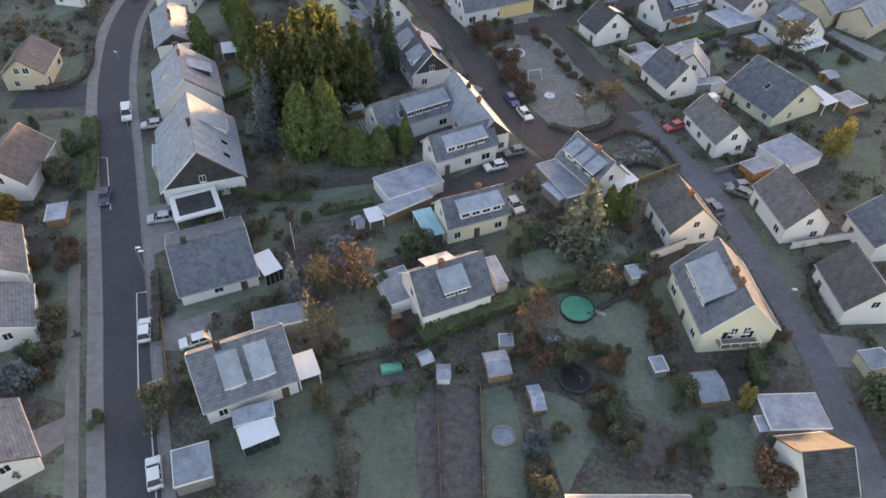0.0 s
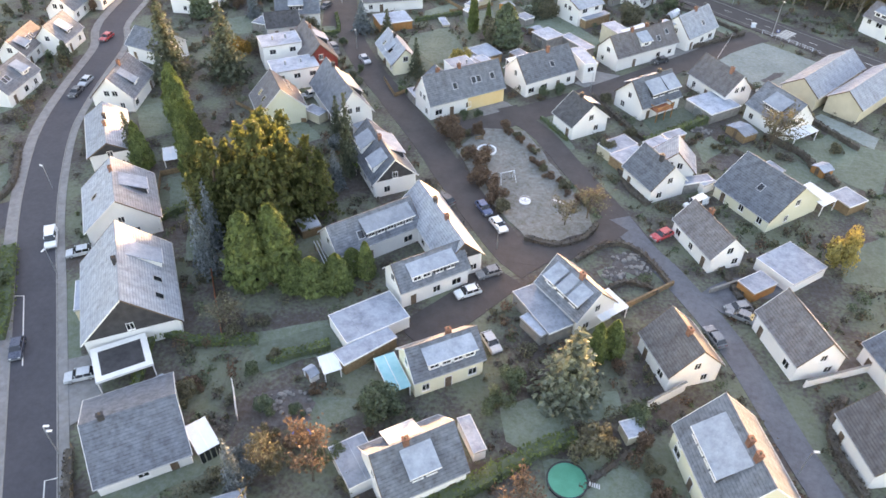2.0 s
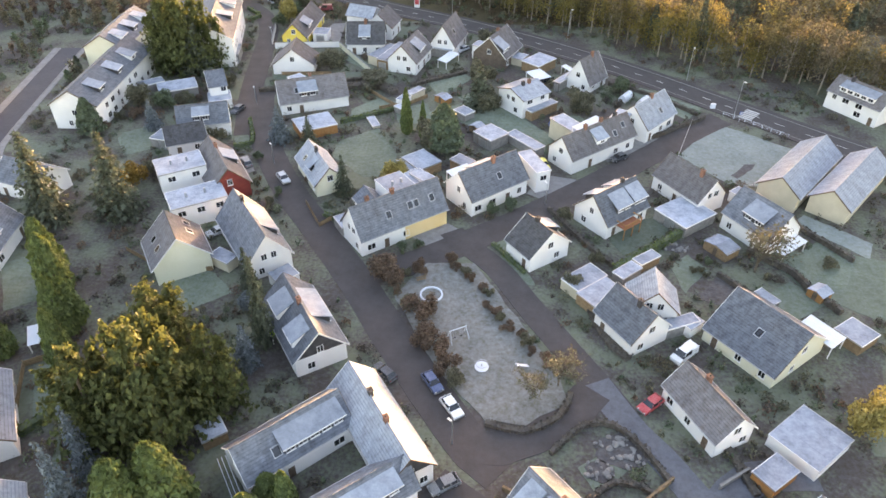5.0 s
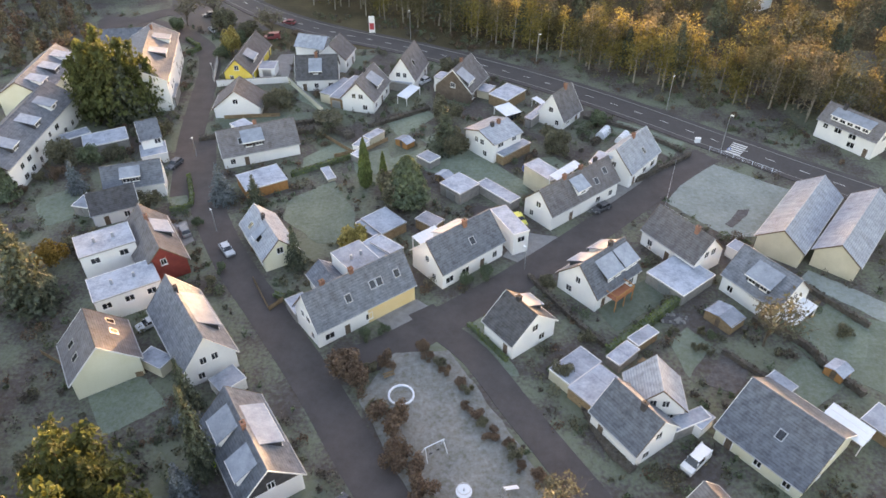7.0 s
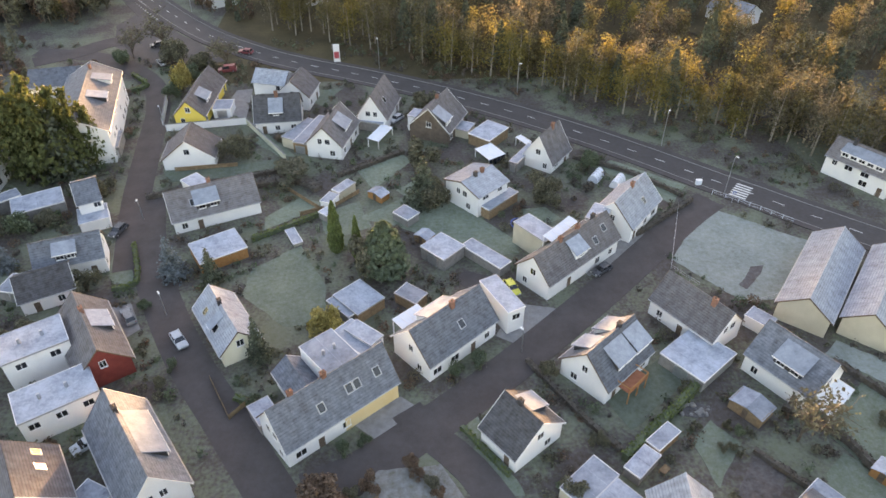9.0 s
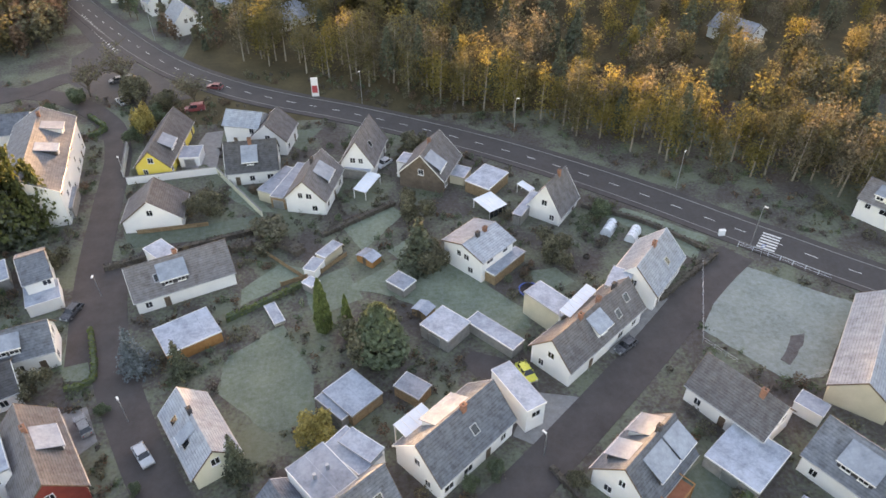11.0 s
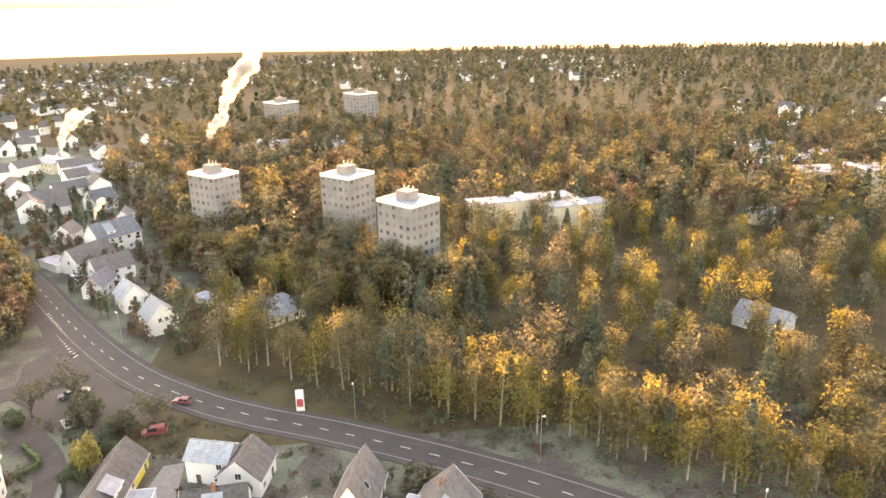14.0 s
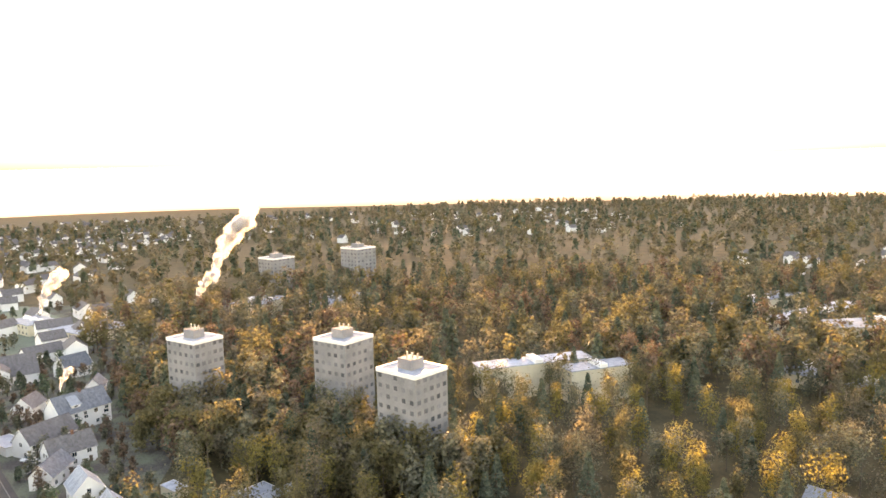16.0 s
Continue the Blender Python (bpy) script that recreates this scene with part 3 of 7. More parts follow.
def flat_block(x, y, ang, L, W, h, kind="flat", chimneys=0):
    """Flat-roofed annexes, garages, carports, canopies and garden sheds."""
    rng = random.Random(int(x * 13 + y * 7))
    l, w = L / 2, W / 2
    PLOTS.append((x, y, ang, l, w))
    m = pose(x, y, 0, 0, 0, ang)
    if kind in ("canopy", "turquoise", "glass", "carport", "pergola", "lime"):
        words = {"canopy": ("canopy", "white rime-covered lean-to canopy on posts", "canopy"), "turquoise": ("canopy", "turquoise translucent sheet roof on posts", "canopy"), "lime": ("canopy", "lime-green plastic sheet roof on posts", "canopy"), "glass": ("conservatory", "glazed conservatory with white bars", "conservatory"), "carport": ("carport", "dark flat carport roof with a wide white rim", "carport"), "pergola": ("pergola", "wooden pergola of pale slats", "pergola")}[kind]
        t = thing(words[0], m, words[1], words[2])
        if kind == "carport":
            part("roof", Build().box(-l + .9, -w + .9, h - .12, l - .9, w - .9, h - .02), WALL["dark"], t, "dark bitumen roof")
            for a in ((-l, -w, l, -w + .9), (-l, w - .9, l, w), (-l, -w + .9, -l + .9, w - .9), (l - .9, -w + .9, l, w - .9)):
                part("rim", Build().box(a[0], a[1], h - .35, a[2], a[3], h + .06), M_TRIM, t, "white roof rim")
        elif kind == "pergola":
            n = max(3, int(L / .5))
            for k in range(n):
                part("slat", Build().box(-l + k * L / n, -w, h - .12, -l + k * L / n + .1, w, h), M_CANOPY, t)
        else:
            mm = {"canopy": M_CANOPY, "turquoise": M_TURQ, "glass": M_CANOPY, "lime": M_LIME}[kind]
            part("roof", Build().slab([(-l, -w, h - .1), (l, -w, h - .1), (l, w, h + .18), (-l, w, h + .18)], .07), mm, t)
            n = max(2, int(L / 1.1))
            for k in range(n + 1):
                xx = -l + k * L / n
                part("rib", Build().slab([(xx - .04, -w, h - .06), (xx + .04, -w, h - .06), (xx + .04, w, h + .22), (xx - .04, w, h + .22)], .05), M_TRIM, t)
            if kind == "glass":
                for k in range(4):
                    part("pane", Build().box(-l + .1 + k * L / 4, -w + .06, .1, -l - .05 + (k + 1) * L / 4, -w + .1, h - .25), M_GLASS, t)
        for px in (-l + .15, l - .15):
            for py in (-w + .15, w - .15):
                part("post", Build().box(px - .07, py - .07, -.2, px + .07, py + .07, h - .12), M_TRIM if kind != "pergola" else M_WOOD, t)
        return t
    if kind == "shed":
        t = thing("garden_shed", m, "small boarded garden shed with a rime-white ridged roof", "shed", "garden sheds")
        body = rng.choice((M_WOOD, M_ORANGE, WALL["white"], M_WOOD))
        part("body", Build().box(-l + .15, -w + .15, -.2, l - .15, w - .15, h - .45), body, t)
        for s in (-1, 1):
            q = [(-l, s * w, h - .5), (l, s * w, h - .5), (l, 0, h + .1), (-l, 0, h + .1)]
            part("roof", Build().slab(q if s < 0 else [q[1], q[0], q[3], q[2]], .08), M_FLAT, t, "rime-white sheet roof")
        part("door", Build().box(-l + .1, -.4, 0, -l + .15, .4, 1.75), M_BOARD, t)
        return t
    big = h > 3.9
    wood = kind == "wood"
    label = "flat-roofed white block with a frosted roof" if big else ("low timber outbuilding with a frosted flat roof" if wood else "low garage with a rime-covered flat felt roof")
    t = thing("annexe" if big else "garage", m, label, "annexe" if big else "garage")
    wm = M_ORANGE if wood else (WALL["white" if rng.random() < .8 else "beige"] if big else rng.choice((WALL["white"], M_WOOD, WALL["beige"], M_KERB, M_KERB)))
    part("wall", Build().box(-l + .12, -w + .12, -.2, l - .12, w - .12, h - .2), wm, t)
    part("roof", Build().box(-l + .1, -w + .1, h - .2, l - .1, w - .1, h - .05), M_FLAT, t, "rime-covered felt roof")
    for a in ((-l, -w, l, -w + .1), (-l, w - .1, l, w), (-l, -w + .1, -l + .1, w - .1), (l - .1, -w + .1, l, w - .1)):
        part("roof_edge", Build().box(a[0], a[1], h - .26, a[2], a[3], h), M_TRIM if rng.random() < .5 else M_METAL, t)
    n = int(L / 2.2)
    for k in range(1, n):
        xx = -l + k * L / n
        part("felt_seam", Build().box(xx - .03, -w + .12, h - .05, xx + .03, w - .12, h - .035), M_FLAT, t)
    if h > 2.5 and not big and rng.random() < .7 and not wood:
        part("garage_door", Build().box(-l + .07, -min(1.2, w - .4), 0, -l + .12, min(1.2, w - .4), 2.0), M_METAL, t, "ribbed metal garage door")
    if big:
        for s in (-1, 1):
            for k in range(max(1, int(L / 3.5))):
                window(t, pose(-l + (k + .5) * L / max(1, int(L / 3.5)), s * (w - .12), h - 1.6, 0, 0, 0 if s < 0 else 180), 1.4, 1.1)
    for k in range(chimneys):
        part("vent", Build().tube([(-l + (k + 1) * L / (chimneys + 1), 0, h - .1), (-l + (k + 1) * L / (chimneys + 1), 0, h + .9)], .28, .24, 8), M_METAL, t, "round roof vent")
    return t


# ---------------------------------------------------------------- plants
def leaf(b, p, n, s, rng):
    """One bent clump of foliage at p, facing about n."""
    n = (Vector(n) + Vector((rng.gauss(0, .5), rng.gauss(0, .5), rng.gauss(0, .5)))).normalized()
    a = n.orthogonal().normalized()
    a.rotate(Matrix.Rotation(rng.uniform(0, 6.28), 3, n))
    c = n.cross(a)
    p = Vector(p)
    i = len(b.v)
    k = s * rng.uniform(.6, 1.3)
    b.v += [tuple(p - a * k), tuple(p + c * k * .7 + n * k * .3), tuple(p + a * k), tuple(p - c * k * .7 + n * k * .3)]
    b.f += [(i, i + 1, i + 2, i + 3)]


TALL = {"spruce": 3.0, "blue_spruce": 3.0, "cypress": 2.6, "cedar": 2.0, "bare": 2.0}     # heights for a crown of radius 1


def crown(kind, seed, n=900):
    """Crown of unit height 1 and radius about 1 at its widest (scaled later), and its trunk."""
    rng = random.Random(seed)
    b, t = Build(), Build()
    tall = TALL.get(kind, 1.6)

    def lf(b, p, n, s, rng):
        leaf(b, (p[0], p[1], p[2] * tall), n, s, rng)

    if kind in ("spruce", "blue_spruce"):
        t.tube([(0, 0, -.03), (0.01, 0, .5), (0, 0, .97)], .07, .01, 6)
        tiers = 20
        for k in range(tiers):
            z = .07 + .9 * (k / tiers)
            r = (1 - k / tiers) ** .8 * rng.uniform(.8, 1.08)
            arms = max(5, int(13 * r) + 3)
            for j in range(arms):
                a = 6.283 * j / arms + rng.uniform(-.3, .3)
                rr = r * rng.uniform(.72, 1.12)
                for q in range(max(3, int(18 * rr) + 1)):
                    f = (q + rng.random()) / max(3, int(18 * rr) + 1)
                    zz = z - .05 * f * rr + rng.gauss(0, .012)
                    lf(b, (math.cos(a) * rr * f + rng.gauss(0, .05), math.sin(a) * rr * f + rng.gauss(0, .05), zz), (math.cos(a) * .5, math.sin(a) * .5, 1), .085, rng)
    elif kind == "cypress":
        t.tube([(0, 0, -.03), (0, 0, .8)], .08, .02, 6)
        for k in range(n):
            z = rng.random()
            r = (min(1, z * 4 + .55) * (1 - max(z - .12, 0) / .88) ** .62) if kind == "cypress" and seed % 2 == len("cypress") % 2 else (min(1, z * 3 + .5) * (1 - max(z - .2, 0) / .8) ** .55)
            r *= .9 + .1 * math.sin(z * 31 + seed) + .22 * noise.noise((z * 6, seed, k % 9))
            a = rng.uniform(0, 6.283)
            q = rng.uniform(.75, 1)
            lf(b, (math.cos(a) * r * q, math.sin(a) * r * q, z * .97 + .02), (math.cos(a), math.sin(a), .6), .11, rng)
    elif kind in ("bare", "bare_thin"):
        t.tube([(0, 0, -.03), (.02, .01, .2), (0, .02, .4)], .05, .03, 6)
        for k in range(16):
            a = rng.uniform(0, 6.283)
            z0 = rng.uniform(.15, .45)
            e = Vector((math.cos(a) * rng.uniform(.4, .95), math.sin(a) * rng.uniform(.4, .95), rng.uniform(.5, .98)))
            mid = Vector((e.x * .45, e.y * .45, z0 + (e.z - z0) * .6))
            t.tube([(0, 0, z0), mid, e], .022, .006, 4)
            for j in range(7):
                f = rng.uniform(.35, 1)
                p = mid.lerp(e, f)
                d = Vector((rng.gauss(0, .3), rng.gauss(0, .3), rng.uniform(.02, .2)))
                t.tube([p, p + d], .008, .003, 3)
                for q in range(4):
                    lf(b, p + d * rng.random() + Vector((rng.gauss(0, .09), rng.gauss(0, .09), rng.gauss(0, .05))), (0, 0, 1), .065, rng)
    elif kind == "cedar":
        t.tube([(0, 0, -.03), (.02, 0, .5), (0, 0, .9)], .09, .02, 7)
        tops = [(0, 0, 1.0, .75)] + [(math.cos(j * 1.26 + seed) * .5, math.sin(j * 1.26 + seed) * .5, rng.uniform(.62, .9), .55) for j in range(5)]
        for cx, cy, top, wide in tops:
            for k in range(120):
                z = rng.random() ** .8
                a = rng.uniform(0, 6.283)
                r = wide * (1 - z) ** .7 * rng.uniform(.75, 1.1)
                q = Vector((cx + math.cos(a) * r, cy + math.sin(a) * r, z * top))
                for j in range(7):
                    d = Vector((math.cos(a), math.sin(a), 0)) * rng.uniform(-.22, .1)
                    lf(b, q + d + Vector((rng.gauss(0, .035), rng.gauss(0, .035), rng.gauss(0, .014) - d.length * .05)), (math.cos(a) * .8, math.sin(a) * .8, .7), .058, rng)
    else:
        for k in range(6):
            a = 6.283 * k / 6
            t.tube([(0, 0, -.03), (math.cos(a) * .15, math.sin(a) * .15, .3), (math.cos(a) * .5, math.sin(a) * .5, .7)], .05, .01, 5)
        lobes = [Vector((rng.gauss(0, .34), rng.gauss(0, .34), rng.uniform(.3, .68))) for _ in range(11)]
        for k in range(n):
            c = rng.choice(lobes)
            d = Vector((rng.gauss(0, 1), rng.gauss(0, 1), rng.gauss(.25, 1))).normalized()
            r = rng.uniform(.5, 1.1)
            p = c + Vector((d.x * .36 * r, d.y * .36 * r, d.z * .3 * r))
            if p.z > .02:
                lf(b, p, d, .074, rng)
    t.v = [(x, y, z * tall) for x, y, z in t.v]
    return b, t


PLANT = {}


def plant(kind, tone):
    key = (kind, tone)
    if key not in PLANT:
        PLANT[key] = []
        shape = {"yellow": "bush", "round": "cypress", "cedar": "cedar"}.get(kind, kind)
        for v in range(3):
            b, t = crown(shape, 11 + v * 7 + len(kind), 2400 if kind in ("round", "cypress") else 2100)
            PLANT[key].append((b.mesh("crown", M_LEAF[tone]), t.mesh("trunk", M_BARK)))
    return PLANT[key]


def tree(kind, x, y, height, radius, tone=""):
    rng = random.Random(int(x * 71 + y * 37))
    tone = tone or {"spruce": "spruce", "blue_spruce": "blue", "cypress": "cypress", "yellow": "yellow", "bush": "green", "round": "green", "bare": "olive", "cedar": "cedar"}[kind]
    cr, tr = plant(kind, tone)[rng.randrange(3)]
    words = {"spruce": ("spruce_tree", "dark green spruce with drooping tiers", "tree"), "blue_spruce": ("blue_spruce", "frosted blue-grey spruce in a garden", "tree"), "cypress": ("cypress_tree", "bright green dense columnar conifer", "tree"), "yellow": ("autumn_tree", "small tree with yellow autumn leaves", "tree"), "bush": ("shrub", {"green": "green rounded garden shrub in a garden", "olive": "olive-brown autumn shrub in a garden", "rust": "rust-brown autumn shrub in a garden", "orange": "orange autumn shrub in a garden", "blue": "blue-grey frosted shrub in a garden"}.get(tone, "low garden shrub beside a lawn"), "shrub"), "cedar": ("cedar_tree", "broad dark evergreen with a ragged crown", "tree"), "round": ("yew_tree", "dense dark green egg-shaped conifer", "tree"), "bare": ("bare_tree", "nearly bare deciduous tree with fine twigs", "tree")}[kind]
    t = thing(words[0], pose(x, y, 0, 0, 0, rng.uniform(0, 360)) @ Matrix.Diagonal((radius, radius, height / TALL.get({"round": "cypress"}.get(kind, kind), 1.6), 1)), words[1], words[2])
    part("trunk", tr, None, t)
    part("crown", cr, None, t)
    return t


def hedge(pts, height=1.4, width=1.2, tone="green"):
    rng = random.Random(int(pts[0][0] * 19 + pts[0][1]))
    line = smooth(pts, 2.0)
    h = thing("hedge", pose(0, 0, 0), "clipped green hedge between the gardens" if tone == "green" else "brown nearly leafless hedge beside a garden", "hedge")
    core = Build()
    ribbon(core, line, -width * .36, width * .36, -.2, height * .86)
    part("core", core, M_LEAF["brown" if tone == "brown" else "green"], h)
    b = Build()
    for a, c in zip(line, line[1:]):
        a, c = Vector((*a, 0)), Vector((*c, 0))
        d = (c - a)
        s = Vector((-d.y, d.x, 0)).normalized()
        for k in range(int(d.length * (height * 2 + width) * 5)):
            p = a + d * rng.random()
            z, o = rng.random() * height, rng.choice((-1, 1)) * width / 2
            nn = s * (1 if o > 0 else -1)
            if rng.random() < width / (width + 2 * height) * 1.4:
                z, o, nn = height * rng.uniform(.88, 1.04), rng.uniform(-1, 1) * width / 2, Vector((0, 0, 1))
            leaf(b, (p.x + s.x * o, p.y + s.y * o, z), nn, .24, rng)
    part("leaves", b, M_LEAF["cypress" if tone == "green" else tone], h)


def fence(pts, height=1.2, tone="wood"):
    words = {"wood": "weathered wooden board garden fence", "rust": "rust-red wooden fence panels", "white": "white screen fence panels", "wire": "thin wire mesh fence on metal posts", "pale": "pale metal railing beside the road"}
    mm = {"wood": M_WOOD, "rust": M_RUST, "white": M_TRIM, "wire": M_METAL, "pale": M_CANOPY}[tone]
    t = thing("fence", pose(0, 0, 0), words[tone], "fence")
    for a, c in zip(pts, pts[1:]):
        a, c = Vector((*a, 0)), Vector((*c, 0))
        n = max(1, round((c - a).length / 2.4))
        for k in range(n):
            p, q = a.lerp(c, k / n), a.lerp(c, (k + 1) / n)
            ang = math.degrees(math.atan2((q - p).y, (q - p).x))
            m = pose(p.x, p.y, 0, 0, 0, ang)
            ln = (q - p).length
            part("post", Build().box(-.05, -.05, -.2, .05, .05, height + .05), M_METAL if tone == "wire" else mm, t, at=m)
            if tone in ("wire", "pale"):
                part("rail", Build().box(.05, -.015, height - .05, ln - .05, .015, height).box(.05, -.015, height * .5, ln - .05, .015, height * .5 + .03), mm, t, at=m)
            else:
                for z in range(int(height / .2)):
                    part("board", Build().box(.05, -.02, .04 + z * .2, ln - .05, .02, .22 + z * .2), mm, t, at=m)


def garden_wall(pts, height=1.5, tone="white"):
    mm = {"white": WALL["white"], "cream": WALL["cream"], "grey": M_KERB, "wood": M_WOOD}[tone]
    t = thing("garden_wall", pose(0, 0, 0), {"white": "white rendered wall round a garden", "cream": "cream rendered wall round a garden", "grey": "low grey concrete wall", "wood": "weathered board fence wall"}[tone], "wall")
    b, c = Build(), Build()
    ribbon(b, pts, -.12, .12, -.2, height)
    ribbon(c, pts, -.17, .17, height, height + .07)
    part("wall", b, mm, t)
    part("coping", c, M_KERB if tone != "wood" else M_WOOD, t)


# ---------------------------------------------------------------- cars
def car_meshes(van):
    L, W = (5.0, 1.9) if van else (4.3, 1.76)
    H = 1.95 if van else 1.46
    belt = 1.05 if van else .88
    b = Build()
    prof = [(-L / 2, .3), (L / 2, .3), (L / 2 + .02, .62), (L / 2 - .12, belt - .12), (L / 2 - (1.0 if van else 1.15), belt), (-L / 2 + .1, belt), (-L / 2 - .02, .6)]
    n = len(prof)
    for y, k in ((-W / 2, .0), (-W / 2 + .06, .04), (W / 2 - .06, .04), (W / 2, .0)):
        b.v += [(x, y, z + k * (1 if z > .4 else -1)) for x, z in prof]
    for r in range(3):
        for k in range(n):
            b.f.append((r * n + k, r * n + (k + 1) % n, (r + 1) * n + (k + 1) % n, (r + 1) * n + k))
    b.f += [tuple(range(n - 1, -1, -1)), tuple(range(3 * n, 4 * n))]
    f0, f1 = (L / 2 - 1.0, L / 2 - 1.75) if van else (L / 2 - 1.1, L / 2 - 1.85)
    r0, r1 = (-L / 2 + .1, -L / 2 + .3) if van else (-L / 2 + .15, -L / 2 + .75)
    g, t = Build(), Build()
    i = W / 2 - .05
    j = W / 2 - .2
    g.v += [(f0, -i, belt), (f0, i, belt), (r0, i, belt), (r0, -i, belt), (f1, -j, H - .06), (f1, j, H - .06), (r1, j, H - .06), (r1, -j, H - .06)]
    g.f += [(0, 1, 5, 4), (1, 2, 6, 5), (2, 3, 7, 6), (3, 0, 4, 7)]
    t.box(r1 - .03, -j - .03, H - .07, f1 + .03, j + .03, H, .05)
    for px in ((f1 + f0) / 2 - .1, (f1 + r1) / 2, (r0 + r1) / 2 + .1):
        for s in (-1, 1):
            t.box(px - .05, s * (i + j) / 2 - .06, belt, px + .05, s * (i + j) / 2 + .06, H - .06)
    if van:
        for s in (-1, 1):
            t.box(r0, s * i * .93 - .05, belt, (f1 + r1) / 2, s * i * .93 + .05, H - .05)
    wh, rim = Build(), Build()
    wh.tube([(0, -.1, 0), (0, .1, 0)], .32, .32, 14); wh.f.append(tuple(range(13, -1, -1)))
    rim.tube([(0, -.115, 0), (0, .115, 0)], .2, .2, 10); rim.f.append(tuple(range(9, -1, -1)))
    hl = Build().box(-.04, -.18, -.07, .05, .18, .07, .02)
    return L, W, b, g, t, wh, rim, hl


CAR_MESH = {}


def car(x, y, ang, color, van=False):
    if van not in CAR_MESH:
        L, W, b, g, t, wh, rim, hl = car_meshes(van)
        CAR_MESH[van] = (L, W, b, t, g.mesh("cabin_glass", M_GLASS), wh.mesh("wheel", M_TYRE), rim.mesh("rim", M_METAL), hl.mesh("headlight", M_LAMP), hl.mesh("tail_light", M_TAIL))
    L, W, b, t, g, wh, rim, hl, tl = CAR_MESH[van]
    v = thing("van" if van else "car", pose(x, y, .05, 0, 0, ang), f"parked {color if color not in ('dark',) else 'black'} {'van' if van else 'car'} with a rimed roof", "van" if van else "car", "parked vehicles")
    part("body", b, M_CAR[color], v)
    part("roof", t, M_CAR[color], v)
    part("cabin_glass", g, None, v, "dark tinted glass")
    for sx in (-1, 1):
        for sy in (-1, 1):
            w = part("wheel", wh, None, v, at=pose(sx * L * .31, sy * (W / 2 - .1), .32))
            part("rim", rim, None, w)
            part("headlight" if sx > 0 else "tail_light", hl if sx > 0 else tl, None, v, at=pose(sx * (L / 2 - .02), sy * (W / 2 - .28), .66))
    for sx in (-1, 1):
        part("bumper", Build().box(sx * L / 2 - .06, -W / 2 + .08, .3, sx * L / 2 + .06, W / 2 - .08, .52), M_CAR["grey"], v)


def van(x, y, ang, color):
    car(x, y, ang, color, True)


# ---------------------------------------------------------------- garden and street things
def pool(x, y, radius):
    t = thing("swimming_pool", pose(x, y, 0), "round above-ground pool under a green cover", "pool")
    part("wall", Build().ring(radius - .08, radius, -.1, .5, 40), M_BLACK, t, "dark pool wall")
    part("rim", Build().ring(radius - .12, radius + .1, .5, .57, 40), WALL["dark"], t)
    part("cover", Build().prism([((radius - .12) * math.cos(k * .157), (radius - .12) * math.sin(k * .157)) for k in range(40)], .3, .52), M_POOLC, t, "green tarpaulin cover")
    ladder = part("ladder", Build().tube([(radius + .1, -.3, 0), (radius + .1, -.3, 1.1)], .03, .03).tube([(radius + .1, .3, 0), (radius + .1, .3, 1.1)], .03, .03), M_METAL, t)
    for k in range(5):
        part("rung", Build().box(radius + .2 + k * .3, -.32, .5 - k * .1, radius + .36 + k * .3, .32, .55 - k * .1), M_TRIM, ladder)


def trampoline(x, y, radius, tone="black"):
    t = thing("trampoline", pose(x, y, 0), "round trampoline with a black mat and a padded rim" if tone == "black" else "round trampoline with a blue padded rim", "trampoline")
    part("mat", Build().prism([((radius - .3) * math.cos(k * .2244), (radius - .3) * math.sin(k * .2244)) for k in range(28)], .5, .54), M_BLACK, t)
    part("pad", Build().ring(radius - .3, radius, .5, .6), M_BLUE if tone == "blue" else WALL["dark"], t)
    for k in range(6):
        a = 6.283 * k / 6
        part("leg", Build().tube([(math.cos(a) * (radius - .1), math.sin(a) * (radius - .1), -.1), (math.cos(a) * (radius - .1), math.sin(a) * (radius - .1), .5)], .04, .04), M_METAL, t)


def pond_disc(x, y, radius):
    t = thing("garden_pond", pose(x, y, 0), "round frozen garden pond with a stone edge", "pond")
    part("ice", Build().prism([(radius * math.cos(k * .2244), radius * math.sin(k * .2244)) for k in range(28)], -.1, .1), M_FLAT, t)
    part("edge", Build().ring(radius, radius + .35, -.1, .22), M_KERB, t)


def stone_mesh(seed):
    """A rough boulder of about unit size."""
    rng = random.Random(seed)
    b = Build()
    for a in range(5):
        for q in range(7):
            th, ph = math.pi * a / 4, 2 * math.pi * q / 7
            k = rng.uniform(.75, 1.15)
            b.v.append((math.sin(th) * math.cos(ph) * k, math.sin(th) * math.sin(ph) * k, math.cos(th) * .6 * k))
    for a in range(4):
        for q in range(7):
            b.f.append((a * 7 + q, (a + 1) * 7 + q, (a + 1) * 7 + (q + 1) % 7, a * 7 + (q + 1) % 7))
    return b.mesh("stone", M_KERB)


